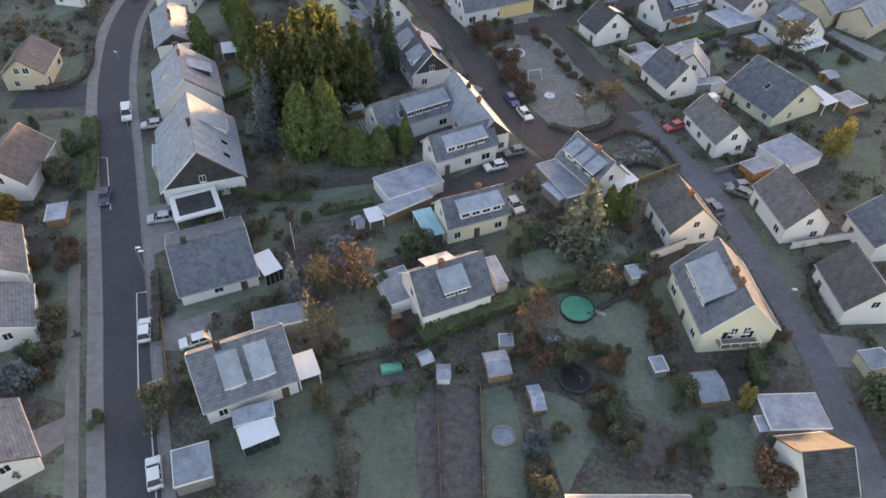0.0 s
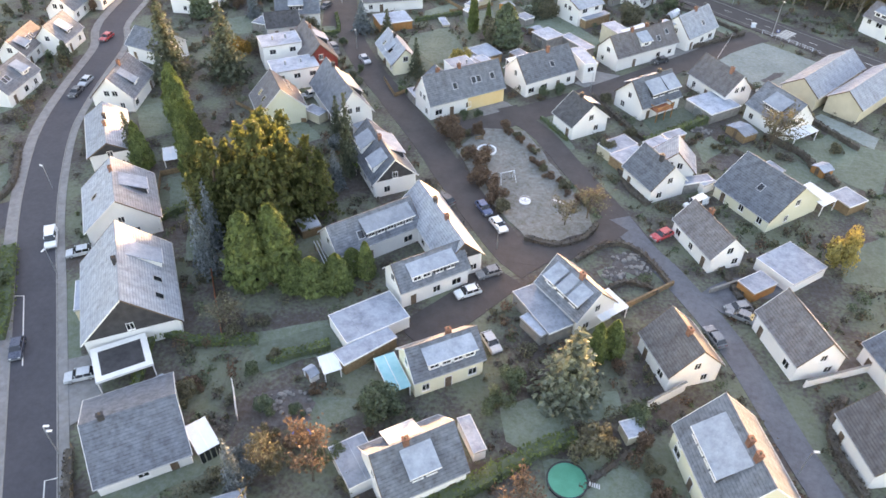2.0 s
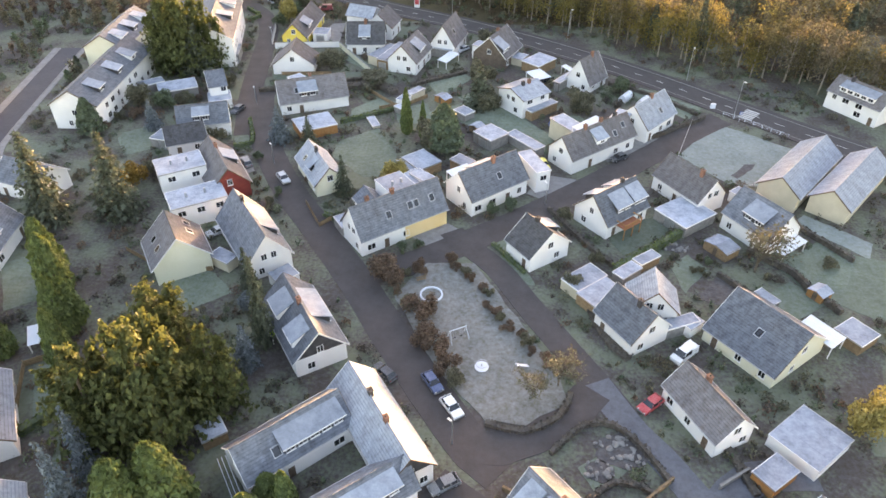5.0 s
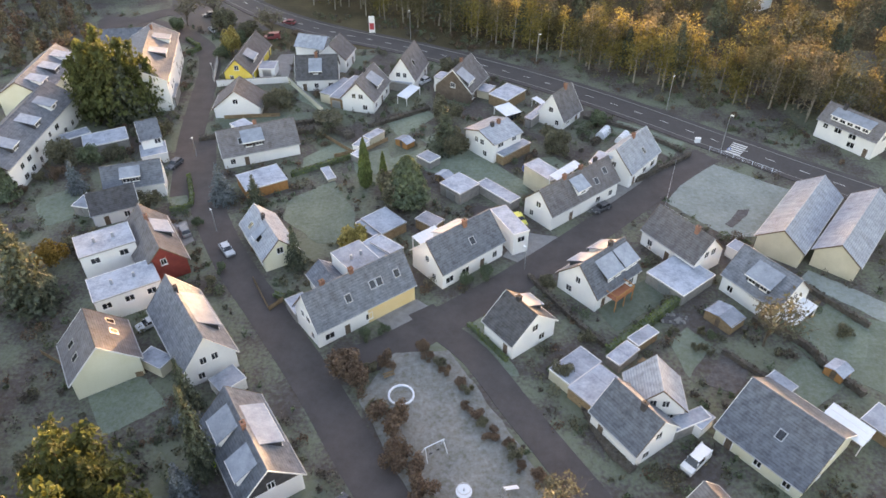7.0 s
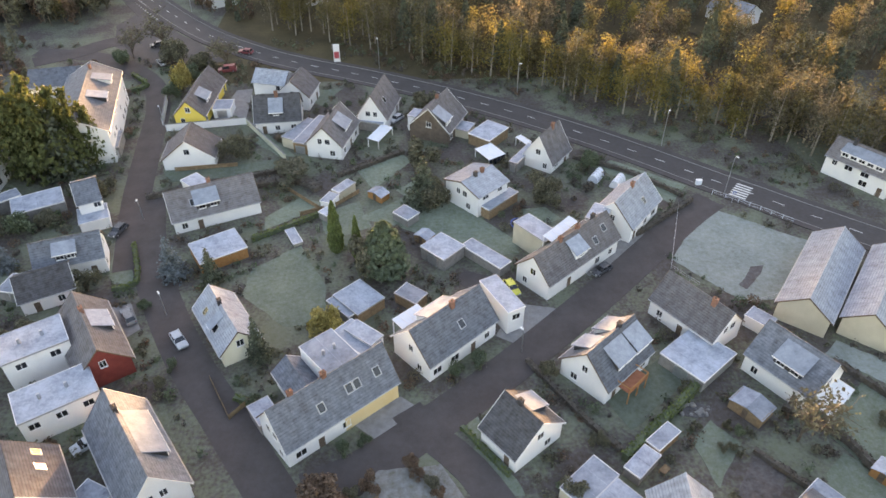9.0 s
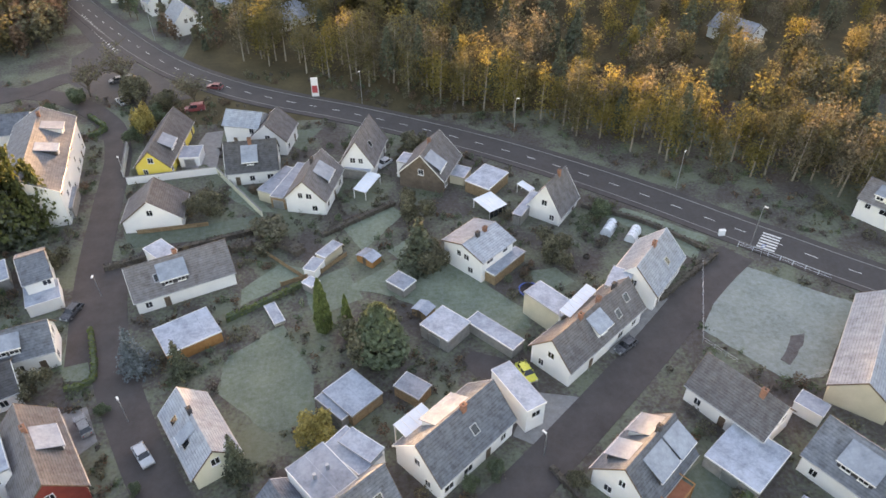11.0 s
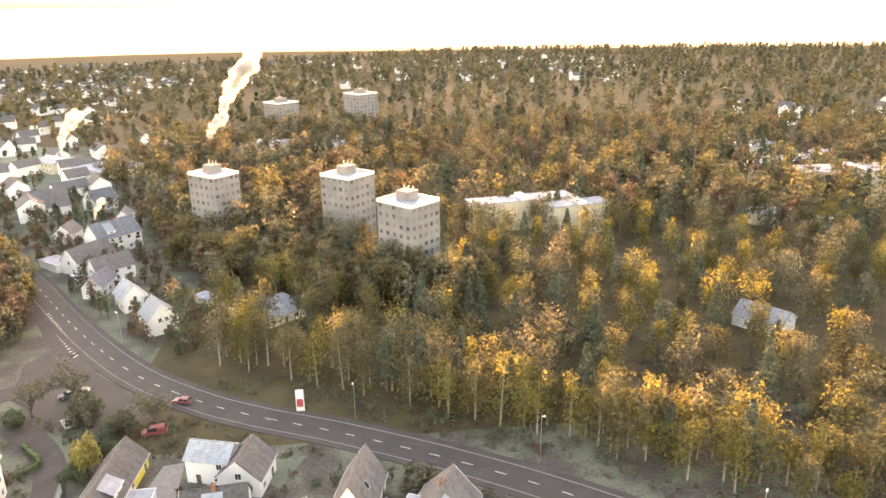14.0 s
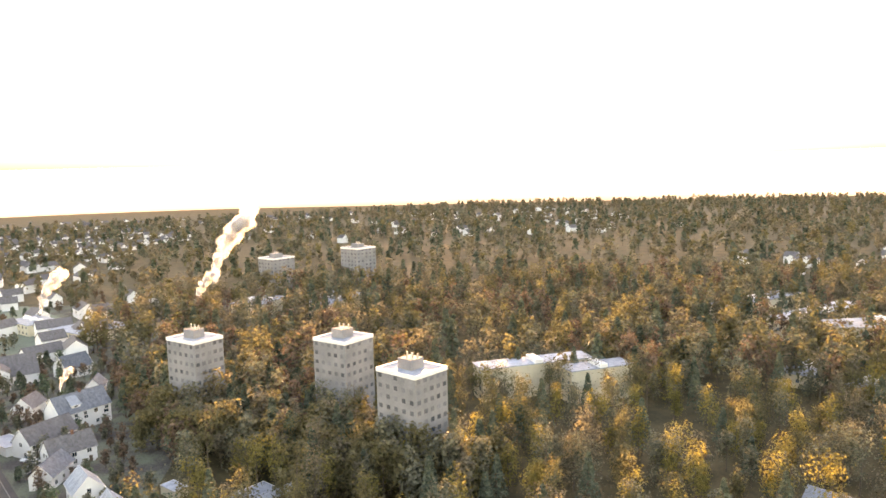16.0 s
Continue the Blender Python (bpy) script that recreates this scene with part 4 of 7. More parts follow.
def rockery(x, y, rx, ry, n=40, seed=4):
    """Boulders laid in winding lines over a bed."""
    rng = random.Random(seed)
    t = thing("rockery", pose(x, y, 0), "rock garden of grey boulders on dark soil", "rockery")
    part("bed", Build().prism([(rx * 1.1 * math.cos(k * .314) * (1 + .1 * math.sin(k * 2.3)), ry * 1.1 * math.sin(k * .314) * (1 + .1 * math.sin(k * 1.7))) for k in range(20)], -.1, .09), M_SOIL, t)
    shapes = [stone_mesh(seed + k) for k in range(4)]
    for k in range(n):
        a = rng.uniform(0, 6.283)
        f = rng.choice((.45, .75, 1.0)) + rng.gauss(0, .06)
        s = rng.uniform(.2, .55)
        part("stone", shapes[k % 4], None, t, at=pose(math.cos(a) * rx * f, math.sin(a) * ry * f, .1 + s * .25, 0, 0, rng.uniform(0, 360)) @ Matrix.Diagonal((s, s * rng.uniform(.6, 1), s, 1)))


def sand_ring(x, y, radius):
    t = thing("sandpit", pose(x, y, .05), "round sandpit with a pale timber rim", "sandpit")
    part("sand", Build().prism([(radius * math.cos(k * .2244), radius * math.sin(k * .2244)) for k in range(28)], -.1, .1), M_SAND, t)
    part("rim", Build().ring(radius, radius + .3, -.1, .35), M_CANOPY, t)


def swing(x, y):
    t = thing("swing_frame", pose(x, y, .05, 0, 0, 30), "pale metal playground swing frame", "swing")
    for s in (-1, 1):
        for q in (-1, 1):
            part("leg", Build().tube([(s * 1.6, q * 1.0, -.1), (s * 1.4, 0, 2.3)], .06, .05), M_CANOPY, t)
    part("beam", Build().tube([(-1.6, 0, 2.3), (1.6, 0, 2.3)], .07, .07), M_CANOPY, t)
    for s in (-.6, .6):
        st = part("seat", Build().box(s - .25, -.1, .5, s + .25, .1, .55), M_BLACK, t)
        for q in (-.2, .2):
            part("chain", Build().tube([(s + q, 0, .55), (s + q, 0, 2.3)], .015, .015, 4), M_METAL, st)


def spring_toy(x, y):
    t = thing("roundabout", pose(x, y, .05), "small round playground roundabout with a pale deck", "roundabout")
    part("deck", Build().prism([(1.1 * math.cos(k * .314), 1.1 * math.sin(k * .314)) for k in range(20)], .1, .28), M_CANOPY, t)
    part("rail", Build().ring(.85, .92, .8, .87), M_METAL, t)
    part("post", Build().tube([(0, 0, -.1), (0, 0, .9)], .09, .09), M_METAL, t)


def slide(x, y):
    t = thing("slide", pose(x, y, .05, 0, 0, 120), "metal playground slide with a ladder", "slide")
    part("chute", Build().slab([(-.3, -1.4, .3), (.3, -1.4, .3), (.3, .9, 1.6), (-.3, .9, 1.6)], .06), M_CANOPY, t)
    for s in (-.3, .3):
        part("ladder_leg", Build().tube([(s, 1.5, -.1), (s, .9, 2.1)], .04, .04), M_METAL, t)


def bench(x, y):
    t = thing("bench", pose(x, y, .05, 0, 0, 25), "wooden park bench with a slatted seat", "bench", "playground benches")
    for k in range(3):
        part("slat", Build().box(-.9, -.22 + k * .16, .42, .9, -.1 + k * .16, .47), M_WOOD, t)
    part("backrest", Build().box(-.9, .26, .6, .9, .31, .9), M_WOOD, t)
    for s in (-.7, .7):
        part("leg", Build().box(s - .05, -.2, -.1, s + .05, .28, .42), M_KERB, t)


def street_lamp(x, y, height=5.0):
    rng = random.Random(int(x + y))
    t = thing("street_lamp", pose(x, y, 0, 0, 0, rng.uniform(0, 360)), "thin grey street lamp post with a white head", "street lamp", "street lamps")
    part("pole", Build().tube([(0, 0, -.2), (0, 0, height * .9), (.15, 0, height)], .08, .05, 8), M_METAL, t)
    part("lamp_head", Build().box(.1, -.16, height - .02, .85, .16, height + .14, .05), M_TRIM, t, "white lamp head")


def advert_column(x, y):
    t = thing("advertising_pillar", pose(x, y, 0), "tall white advertising pillar with a red panel", "advertising pillar")
    part("pillar", Build().box(-.9, -.35, -.2, .9, .35, 5.2, .03), M_TRIM, t)
    part("panel", Build().box(-.7, -.39, 1.2, .7, -.36, 3.2), M_CAR["red"], t, "plain red panel")


def crossing(x, y, ang=-39, bars=7):
    t = thing("zebra_crossing", pose(x, y, .03 + .006 * 8 + .002, 0, 0, ang), "white zebra crossing bars on the main road", "crossing", kind="structure")
    for k in range(bars):
        part("bar", Build().box(-1.7, -3.1 + k * .96, -.02, 1.7, -2.6 + k * .96, .01), M_PAINT, t)


def junction_box(x, y):
    t = thing("junction_box", pose(x, y, 0), "pale grey roadside junction cabinet", "cabinet")
    part("body", Build().box(-.6, -.3, -.1, .6, .3, 1.3), M_CANOPY, t)
    part("lid", Build().box(-.65, -.35, 1.3, .65, .35, 1.38), M_TRIM, t)


def traffic_sign(x, y):
    t = thing("traffic_sign", pose(x, y, 0), "square blue and white crossing sign on a post", "sign")
    part("post", Build().tube([(0, 0, -.2), (0, 0, 2.8)], .04, .04), M_METAL, t)
    part("plate", Build().box(-.35, -.02, 2.1, .35, .02, 2.8), M_BLUE, t)
    part("symbol", Build().box(-.2, -.03, 2.25, .2, -.022, 2.65), M_TRIM, t)


def skip(x, y):
    t = thing("garden_box", pose(x, y, 0, 0, 0, 25), "long green garden chest with a lid", "chest")
    part("body", Build().box(-1.4, -.6, -.1, 1.4, .6, .7), M_SKIP, t)
    part("lid", Build().box(-1.45, -.65, .7, 1.45, .65, .8, .03), M_SKIP, t)


def garden_table(x, y):
    t = thing("garden_table", pose(x, y, 0, 0, 0, 40), "small wooden table in a garden", "table")
    part("tabletop", Build().box(-.7, -.5, .7, .7, .5, .76), M_WOOD, t)
    for sx in (-.6, .6):
        for sy in (-.4, .4):
            part("leg", Build().box(sx - .04, sy - .04, -.05, sx + .04, sy + .04, .7), M_WOOD, t)


def picnic_umbrella(x, y):
    t = thing("covered_furniture", pose(x, y, 0), "garden furniture under a grey tarpaulin", "garden furniture")
    b = Build()
    rng = random.Random(4)
    pts = [(1.4 * math.cos(k * .785) * rng.uniform(.7, 1.1), 1.1 * math.sin(k * .785) * rng.uniform(.7, 1.1)) for k in range(8)]
    b.v += [(p[0], p[1], -.05) for p in pts] + [(p[0] * .75, p[1] * .75, rng.uniform(.8, 1.2)) for p in pts] + [(0, 0, 1.4)]
    b.f += [(k, (k + 1) % 8, 8 + (k + 1) % 8, 8 + k) for k in range(8)] + [(8 + k, 8 + (k + 1) % 8, 16) for k in range(8)]
    part("tarpaulin", b, M_FLAT, t)


def road_line(pts, width=.14):
    """A painted line on a street, just above the asphalt."""
    b = Build()
    ribbon(b, pts, -width / 2, width / 2, .02, .128)
    tagged(new("road_marking", b.mesh("road_marking", M_PAINT)), "white painted line of a parking bay", "road marking", kind="structure")


def hatching(pts, n=16):
    """Slanted bars of a painted traffic island."""
    a, c = Vector((*pts[0], 0)), Vector((*pts[1], 0))
    ang = math.degrees(math.atan2((c - a).y, (c - a).x))
    t = thing("painted_island", pose(a.x, a.y, .09, 0, 0, ang), "white slanted bars of a painted traffic island", "road marking", kind="structure")
    for k in range(n):
        part("bar", Build().box(-.2, -1.3, -.02, .2, 1.3, .012), M_PAINT, t, at=pose((c - a).length * k / n, 0, 0, 0, 0, 35))


def asphalt_patch(pts, tone="main", yard=False, z=.03):
    LEVEL[0] += 1
    q = rough_edge(pts, .3)
    b = Build()
    b.prism(q, -.3, z)
    LAWNS.append(q)
    if yard:
        tagged(new("asphalt_yard", b.mesh("asphalt_yard", M_ASPH[tone])), "dark asphalt yard between two houses", "yard", kind="structure")
    else:
        tagged(new("road_junction", b.mesh("road_junction", M_ASPH[tone])), "wide asphalt junction with painted islands", "road", kind="structure")


def polytunnel(x, y, ang, L=4.0, r=1.1):
    t = thing("polytunnel", pose(x, y, 0, 0, 0, ang), "small pale plastic tunnel greenhouse", "greenhouse", "tunnel greenhouses")
    b = Build()
    n = 10
    for xx in (-L / 2, L / 2):
        b.v += [(xx, r * math.cos(math.pi * k / n), 1.75 * math.sin(math.pi * k / n)) for k in range(n + 1)]
    b.f += [(k, k + 1, n + 2 + k, n + 1 + k) for k in range(n)] + [tuple(range(n, -1, -1)), tuple(range(n + 1, 2 * n + 2))]
    part("cover", b, M_CANOPY, t)
    for k in range(5):
        xx = -L / 2 + k * L / 4
        part("hoop", Build().tube([(xx, (r + .02) * math.cos(math.pi * q / n), (1.75 + .02) * math.sin(math.pi * q / n)) for q in range(n + 1)], .03, .03, 4), M_METAL, t)


# ---------------------------------------------------------------- far away
def tower_block(x, y, ang, L, W, h, storeys=10):
    t = thing("tower_block", pose(x, y, 0, 0, 0, ang), "pale concrete residential tower with balcony columns", "tower block", "residential towers")
    part("body", Build().box(-L / 2, -W / 2, -1, L / 2, W / 2, h), M_CONC, t)
    for a in ((-L / 2 - .1, -W / 2 - .1, L / 2 + .1, -W / 2 + .3), (-L / 2 - .1, W / 2 - .3, L / 2 + .1, W / 2 + .1), (-L / 2 - .1, -W / 2 + .3, -L / 2 + .3, W / 2 - .3), (L / 2 - .3, -W / 2 + .3, L / 2 + .1, W / 2 - .3)):
        part("parapet", Build().box(a[0], a[1], h - .6, a[2], a[3], h + .5), M_TRIM, t)
    part("roof", Build().box(-L / 2 + .3, -W / 2 + .3, h, L / 2 - .3, W / 2 - .3, h + .1), M_FLAT, t, "rime-covered flat roof")
    part("lift_house", Build().box(-L * .2, -W * .18, h, L * .15, W * .2, h + 3), M_CONC, t)
    for k in range(3):
        part("vent", Build().tube([(-L * .1 + k * 2, 0, h + 3), (-L * .1 + k * 2, 0, h + 4.6)], .3, .25), M_METAL, t)
    fh = h / storeys
    for s, ww, off in ((0, L, W / 2), (1, W, L / 2), (2, L, W / 2), (3, W, L / 2)):
        n = 5
        for r in range(storeys):
            for k in range(n):
                u = -ww / 2 + (k + .5) * ww / n
                z = (r + .55) * fh
                rot = s * 90
                m = pose(0, 0, 0, 0, 0, rot) @ pose(u, -off, z)
                if k == n // 2:
                    part("balcony", Build().box(-1.5, -1.1, -fh * .45, 1.5, .02, -fh * .38).box(-1.5, -1.1, -fh * .38, 1.5, -1.0, 0), M_TRIM, t, at=m) if ("bal", round(fh, 2)) not in WIN else part("balcony", WIN[("bal", round(fh, 2))], None, t, at=m)
                    if ("bal", round(fh, 2)) not in WIN:
                        WIN[("bal", round(fh, 2))] = t.children[-1].data
                else:
                    window_plain(t, m)


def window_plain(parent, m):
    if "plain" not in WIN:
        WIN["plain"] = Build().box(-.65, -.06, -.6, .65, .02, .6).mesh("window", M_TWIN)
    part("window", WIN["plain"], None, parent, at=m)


def slab_block(x, y, ang, L, W, h, storeys=4):
    t = thing("apartment_block", pose(x, y, 0, 0, 0, ang), "long pale apartment block with a rimed flat roof", "apartment block", "apartment blocks")
    part("body", Build().box(-L / 2, -W / 2, -1, L / 2, W / 2, h), WALL["beige"], t)
    part("roof", Build().box(-L / 2 - .3, -W / 2 - .3, h, L / 2 + .3, W / 2 + .3, h + .4), M_FLAT, t)
    for k in range(3):
        part("stair_head", Build().box(-L * .35 + k * L * .3, -1.5, h + .4, -L * .35 + k * L * .3 + 3, 1.5, h + 1.8), M_TRIM, t)
    n = int(L / 4)
    for s in (-1, 1):
        for r in range(storeys):
            for k in range(n):
                window_plain(t, pose(0, 0, 0, 0, 0, 0 if s < 0 else 180) @ pose(-L / 2 + (k + .5) * L / n, -W / 2, (r + .55) * h / storeys))


def distant_town(name, cx, cy, sx, sy, n, seed, label):
    """Many small far houses, too many to count."""
    rng = random.Random(seed)
    for nm, mm in (("walls", WALL["white"]), ("roofs", ROOF["brown"])):
        r2 = random.Random(seed)
        b = Build()
        for k in range(n):
            x, y = cx + r2.uniform(-1, 1) * sx, cy + r2.uniform(-1, 1) * sy
            a, L, W, h = r2.choice((.6, 2.2, .9)) + r2.gauss(0, .15), r2.uniform(9, 18), r2.uniform(8, 11), r2.uniform(4, 7)
            ca, sn = math.cos(a), math.sin(a)
            P = lambda u, v, z: (x + ca * u - sn * v, y + sn * u + ca * v, z)
            if nm == "walls":
                i = len(b.v)
                b.v += [P(-L / 2, -W / 2, -2), P(L / 2, -W / 2, -2), P(L / 2, W / 2, -2), P(-L / 2, W / 2, -2), P(-L / 2, -W / 2, h), P(L / 2, -W / 2, h), P(L / 2, W / 2, h), P(-L / 2, W / 2, h), P(-L / 2, 0, h + 3.4), P(L / 2, 0, h + 3.4)]
                b.f += [tuple(i + q for q in f) for f in ((0, 1, 5, 4), (2, 3, 7, 6), (1, 2, 6, 9, 5), (3, 0, 4, 8, 7))]
            else:
                for s in (-1, 1):
                    q = [P(-L / 2 - .3, s * (W / 2 + .4), h - .1), P(L / 2 + .3, s * (W / 2 + .4), h - .1), P(L / 2 + .3, 0, h + 3.7), P(-L / 2 - .3, 0, h + 3.7)]
                    b.slab(q if s < 0 else [q[1], q[0], q[3], q[2]], .15)
        tagged(new(name + "_" + nm, b.mesh(name + "_" + nm, mm)), label, "distant houses", kind="stuff")


def smoke(x, y, z, size, drift, seed):
    """A plume of many overlapping puffs that leans with the wind and widens."""
    rng = random.Random(seed)
    b = Build()
    for k in range(60):
        f = (k + rng.random()) / 60
        c = Vector((x + drift * f * f * size, y, z + size * f)) + Vector((rng.gauss(0, 1), rng.gauss(0, 1), rng.gauss(0, 1))) * size * .05 * (.2 + f)
        r = size * (.025 + .085 * f) * rng.uniform(.7, 1.2)
        i = len(b.v)
        for a in range(7):
            for q in range(10):
                th, ph = math.pi * a / 6, 2 * math.pi * q / 10
                d = Vector((math.sin(th) * math.cos(ph), math.sin(th) * math.sin(ph), math.cos(th)))
                b.v.append(tuple(c + d * r * (1 + .35 * noise.noise(d * 1.7 + c * .3))))
        for a in range(6):
            for q in range(10):
                b.f.append((i + a * 10 + q, i + (a + 1) * 10 + q, i + (a + 1) * 10 + (q + 1) % 10, i + a * 10 + (q + 1) % 10))
    me = b.mesh("smoke_plume", M_SMOKE)
    for p in me.polygons:
        p.use_smooth = True
    tagged(new("smoke_plume", me), "white chimney smoke drifting in cold air", "smoke", kind="stuff")


def free(p, margin=.4):
    """Whether a spot lies off roads, lawns and buildings."""
    for pts, half in TRACKS:
        for q in pts:
            if abs(q[0] - p[0]) < 6 and abs(q[1] - p[1]) < 6 and (q[0] - p[0]) ** 2 + (q[1] - p[1]) ** 2 < (half + margin) ** 2:
                return False
    for x, y, ang, l, w in PLOTS:
        dx, dy = p[0] - x, p[1] - y
        if abs(dx) < 25 and abs(dy) < 25:
            c, s = math.cos(radians(ang)), math.sin(radians(ang))
            if abs(c * dx + s * dy) < l + margin and abs(c * dy - s * dx) < w + margin:
                return False
    return not any(inside(p, q) for q in LAWNS)


def garden_growth(x0, y0, x1, y1, n, seed):
    """Dead stalks, tufts and low plants over the beds, past counting."""
    rng = random.Random(seed)
    tones = {"brown": Build(), "olive": Build(), "green": Build(), "rust": Build()}
    spots = 0
    while spots < n:
        spots += 1
        p = (rng.uniform(x0, x1), rng.uniform(y0, y1))
        if noise.noise((p[0] / 9, p[1] / 9, 3)) < -.12 or not free(p):
            continue
        b = tones[rng.choices(list(tones), (5, 5, 4, 2))[0]]
        r, h = rng.uniform(.3, 1.2), rng.uniform(.3, 1.5)
        for k in range(int(14 + 26 * r)):
            d = Vector((rng.gauss(0, .5), rng.gauss(0, .5), abs(rng.gauss(.4, .4))))
            leaf(b, (p[0] + d.x * r, p[1] + d.y * r, min(d.z, 1.2) * h), d, .22, rng)
    for k, b in tones.items():
        tagged(new("garden_growth", b.mesh("garden_growth", M_LEAF[k])), "low withered plants and tufts in garden beds", "garden plants", kind="stuff")


def garden_shrubs(x0, y0, x1, y1, n, seed):
    """Overgrown shrubs and withered perennials along plot edges, past counting."""
    rng = random.Random(seed)
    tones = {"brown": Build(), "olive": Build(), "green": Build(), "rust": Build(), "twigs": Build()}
    placed = 0
    for k in range(n * 12):
        p = (rng.uniform(x0, x1), rng.uniform(y0, y1))
        edge = abs(noise.noise((p[0] / 13, p[1] / 13, 8)))
        if placed >= n or edge > .1 or not free(p, 1.0):
            continue
        placed += 1
        b = tones[rng.choices(list(tones), (4, 6, 5, 3, 2))[0]]
        r, h = rng.uniform(.6, 1.5), rng.uniform(.9, 2.4)
        for j in range(int(60 + 70 * r)):
            d = Vector((rng.gauss(0, 1), rng.gauss(0, 1), rng.gauss(.3, .8))).normalized() * rng.uniform(.55, 1.05)
            leaf(b, (p[0] + d.x * r, p[1] + d.y * r, max(.05, h * (.45 + .5 * d.z))), d, .17, rng)
    for k, b in tones.items():
        tagged(new("garden_shrubbery", b.mesh("garden_shrubbery", M_LEAF[k])), "overgrown shrubs and withered perennials between gardens", "garden shrubs", kind="stuff")


def inside(p, poly):
    x, y, c = p[0], p[1], False
    for (x0, y0), (x1, y1) in zip(poly, poly[1:] + poly[:1]):
        if (y0 > y) != (y1 > y) and x < (x1 - x0) * (y - y0) / (y1 - y0) + x0:
            c = not c
    return c


def woods(name, poly, n, seed, hmin, hmax, tones, leaves=170, gap=3.5, size=.6, birch=False, keep_out=(), off=0.0):
    """A stretch of woodland: one mesh of crowns for each tone and one of trunks."""
    rng = random.Random(seed)
    xs, ys = [p[0] for p in poly], [p[1] for p in poly]
    spots, tries = [], 0
    while len(spots) < n and tries < n * 60:
        tries += 1
        p = (rng.uniform(min(xs), max(xs)), rng.uniform(min(ys), max(ys)))
        if inside(p, poly) and all((p[0] - q[0]) ** 2 + (p[1] - q[1]) ** 2 > gap * gap for q in spots[-400:]) and not any((p[0] - a) ** 2 + (p[1] - c) ** 2 < r * r for a, c, r in keep_out):
            spots.append(p)
    if off:
        spots = [p for p in spots if free(p, off)]
    crowns = {t: Build() for t in tones}
    tr = Build()
    for x, y in spots:
        h = rng.uniform(hmin, hmax)
        tone = rng.choices(list(tones), list(tones.values()))[0]
        b = crowns[tone]
        lean = Vector((rng.gauss(0, .4), rng.gauss(0, .4), 0))
        tr.tube([(x, y, -.5), (x + lean.x * .5, y + lean.y * .5, h * .5), (x + lean.x, y + lean.y, h * .93)], .14 + h * .008, .03, 5 if leaves > 100 else 3)
        if tone in ("spruce",):
            r = h * .2
            for k in range(leaves):
                z = rng.random() ** .8
                a = rng.uniform(0, 6.283)
                rr = r * (1 - z) * rng.uniform(.55, 1.15) + .2
                leaf(b, (x + math.cos(a) * rr, y + math.sin(a) * rr, h * (.15 + .86 * z)), (math.cos(a) * .6, math.sin(a) * .6, 1), size * 1.3, rng)
        else:
            r = h * rng.uniform(.13, .2)
            lobes = [Vector((rng.gauss(0, .45) * r, rng.gauss(0, .45) * r, h * rng.uniform(.3, .9))) for _ in range(9)]
            for q in lobes[:5 if leaves > 100 else 0]:
                tr.tube([(x, y, q.z * .6), (x + q.x, y + q.y, q.z)], .06, .015, 3)
            for k in range(leaves):
                c = rng.choice(lobes)
                d = Vector((rng.gauss(0, .3), rng.gauss(0, .3), rng.gauss(0, .5))) * r * (1.25 - .5 * c.z / h)
                leaf(b, (x + c.x + d.x * 1.5, y + c.y + d.y * 1.5, min(c.z + d.z * 1.6, h)), d + Vector((0, 0, .3)), size, rng)
    for t, b in crowns.items():
        if b.v:
            tagged(new(name + "_crowns", b.mesh(name + "_crowns", M_LEAF[t])), {"spruce": "dark conifer crowns of the wood", "wood": "golden-brown autumn crowns of the wood", "bronze": "bronze half-bare crowns of the wood", "olive": "olive-brown half-bare crowns of the wood", "rust": "brown half-bare crowns of the wood", "twigs": "pale leafless twig crowns of the wood", "orange": "bright orange-gold crowns of the wood", "yellow": "yellow autumn crowns of the wood"}.get(t, "tree crowns of the wood"), "wood", kind="stuff")
    tagged(new(name + "_trunks", tr.mesh(name + "_trunks", M_BIRCH if birch else M_BARK)), "slender pale trunks of the wood", "wood", kind="stuff")


ground()


def haze_wall():
    """A glowing wall with painted haze that closes the view, far behind everything else."""
    m = bpy.data.materials.new("far_morning_haze")
    m.use_nodes = True
    n, ln = m.node_tree.nodes, m.node_tree.links
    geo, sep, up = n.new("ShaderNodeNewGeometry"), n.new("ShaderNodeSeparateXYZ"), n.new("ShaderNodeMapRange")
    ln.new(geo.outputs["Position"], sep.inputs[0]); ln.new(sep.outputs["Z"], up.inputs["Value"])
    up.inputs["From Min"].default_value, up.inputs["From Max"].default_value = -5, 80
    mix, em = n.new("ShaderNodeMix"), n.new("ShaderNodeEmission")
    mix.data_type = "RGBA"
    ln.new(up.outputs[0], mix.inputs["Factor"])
    # Glow rises from mauve-grey to near white with height, standing in for haze.
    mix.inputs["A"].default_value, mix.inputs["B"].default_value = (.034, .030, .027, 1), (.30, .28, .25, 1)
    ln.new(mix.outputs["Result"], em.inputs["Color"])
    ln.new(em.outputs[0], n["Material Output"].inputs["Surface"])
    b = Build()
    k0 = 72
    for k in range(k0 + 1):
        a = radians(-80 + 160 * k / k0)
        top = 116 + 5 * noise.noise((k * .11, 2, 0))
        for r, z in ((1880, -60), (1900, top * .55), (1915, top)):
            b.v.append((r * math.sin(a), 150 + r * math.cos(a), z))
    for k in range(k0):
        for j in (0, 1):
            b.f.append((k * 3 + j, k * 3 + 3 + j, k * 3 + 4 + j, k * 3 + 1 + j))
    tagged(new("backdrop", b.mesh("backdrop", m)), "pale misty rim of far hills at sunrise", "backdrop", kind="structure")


haze_wall()

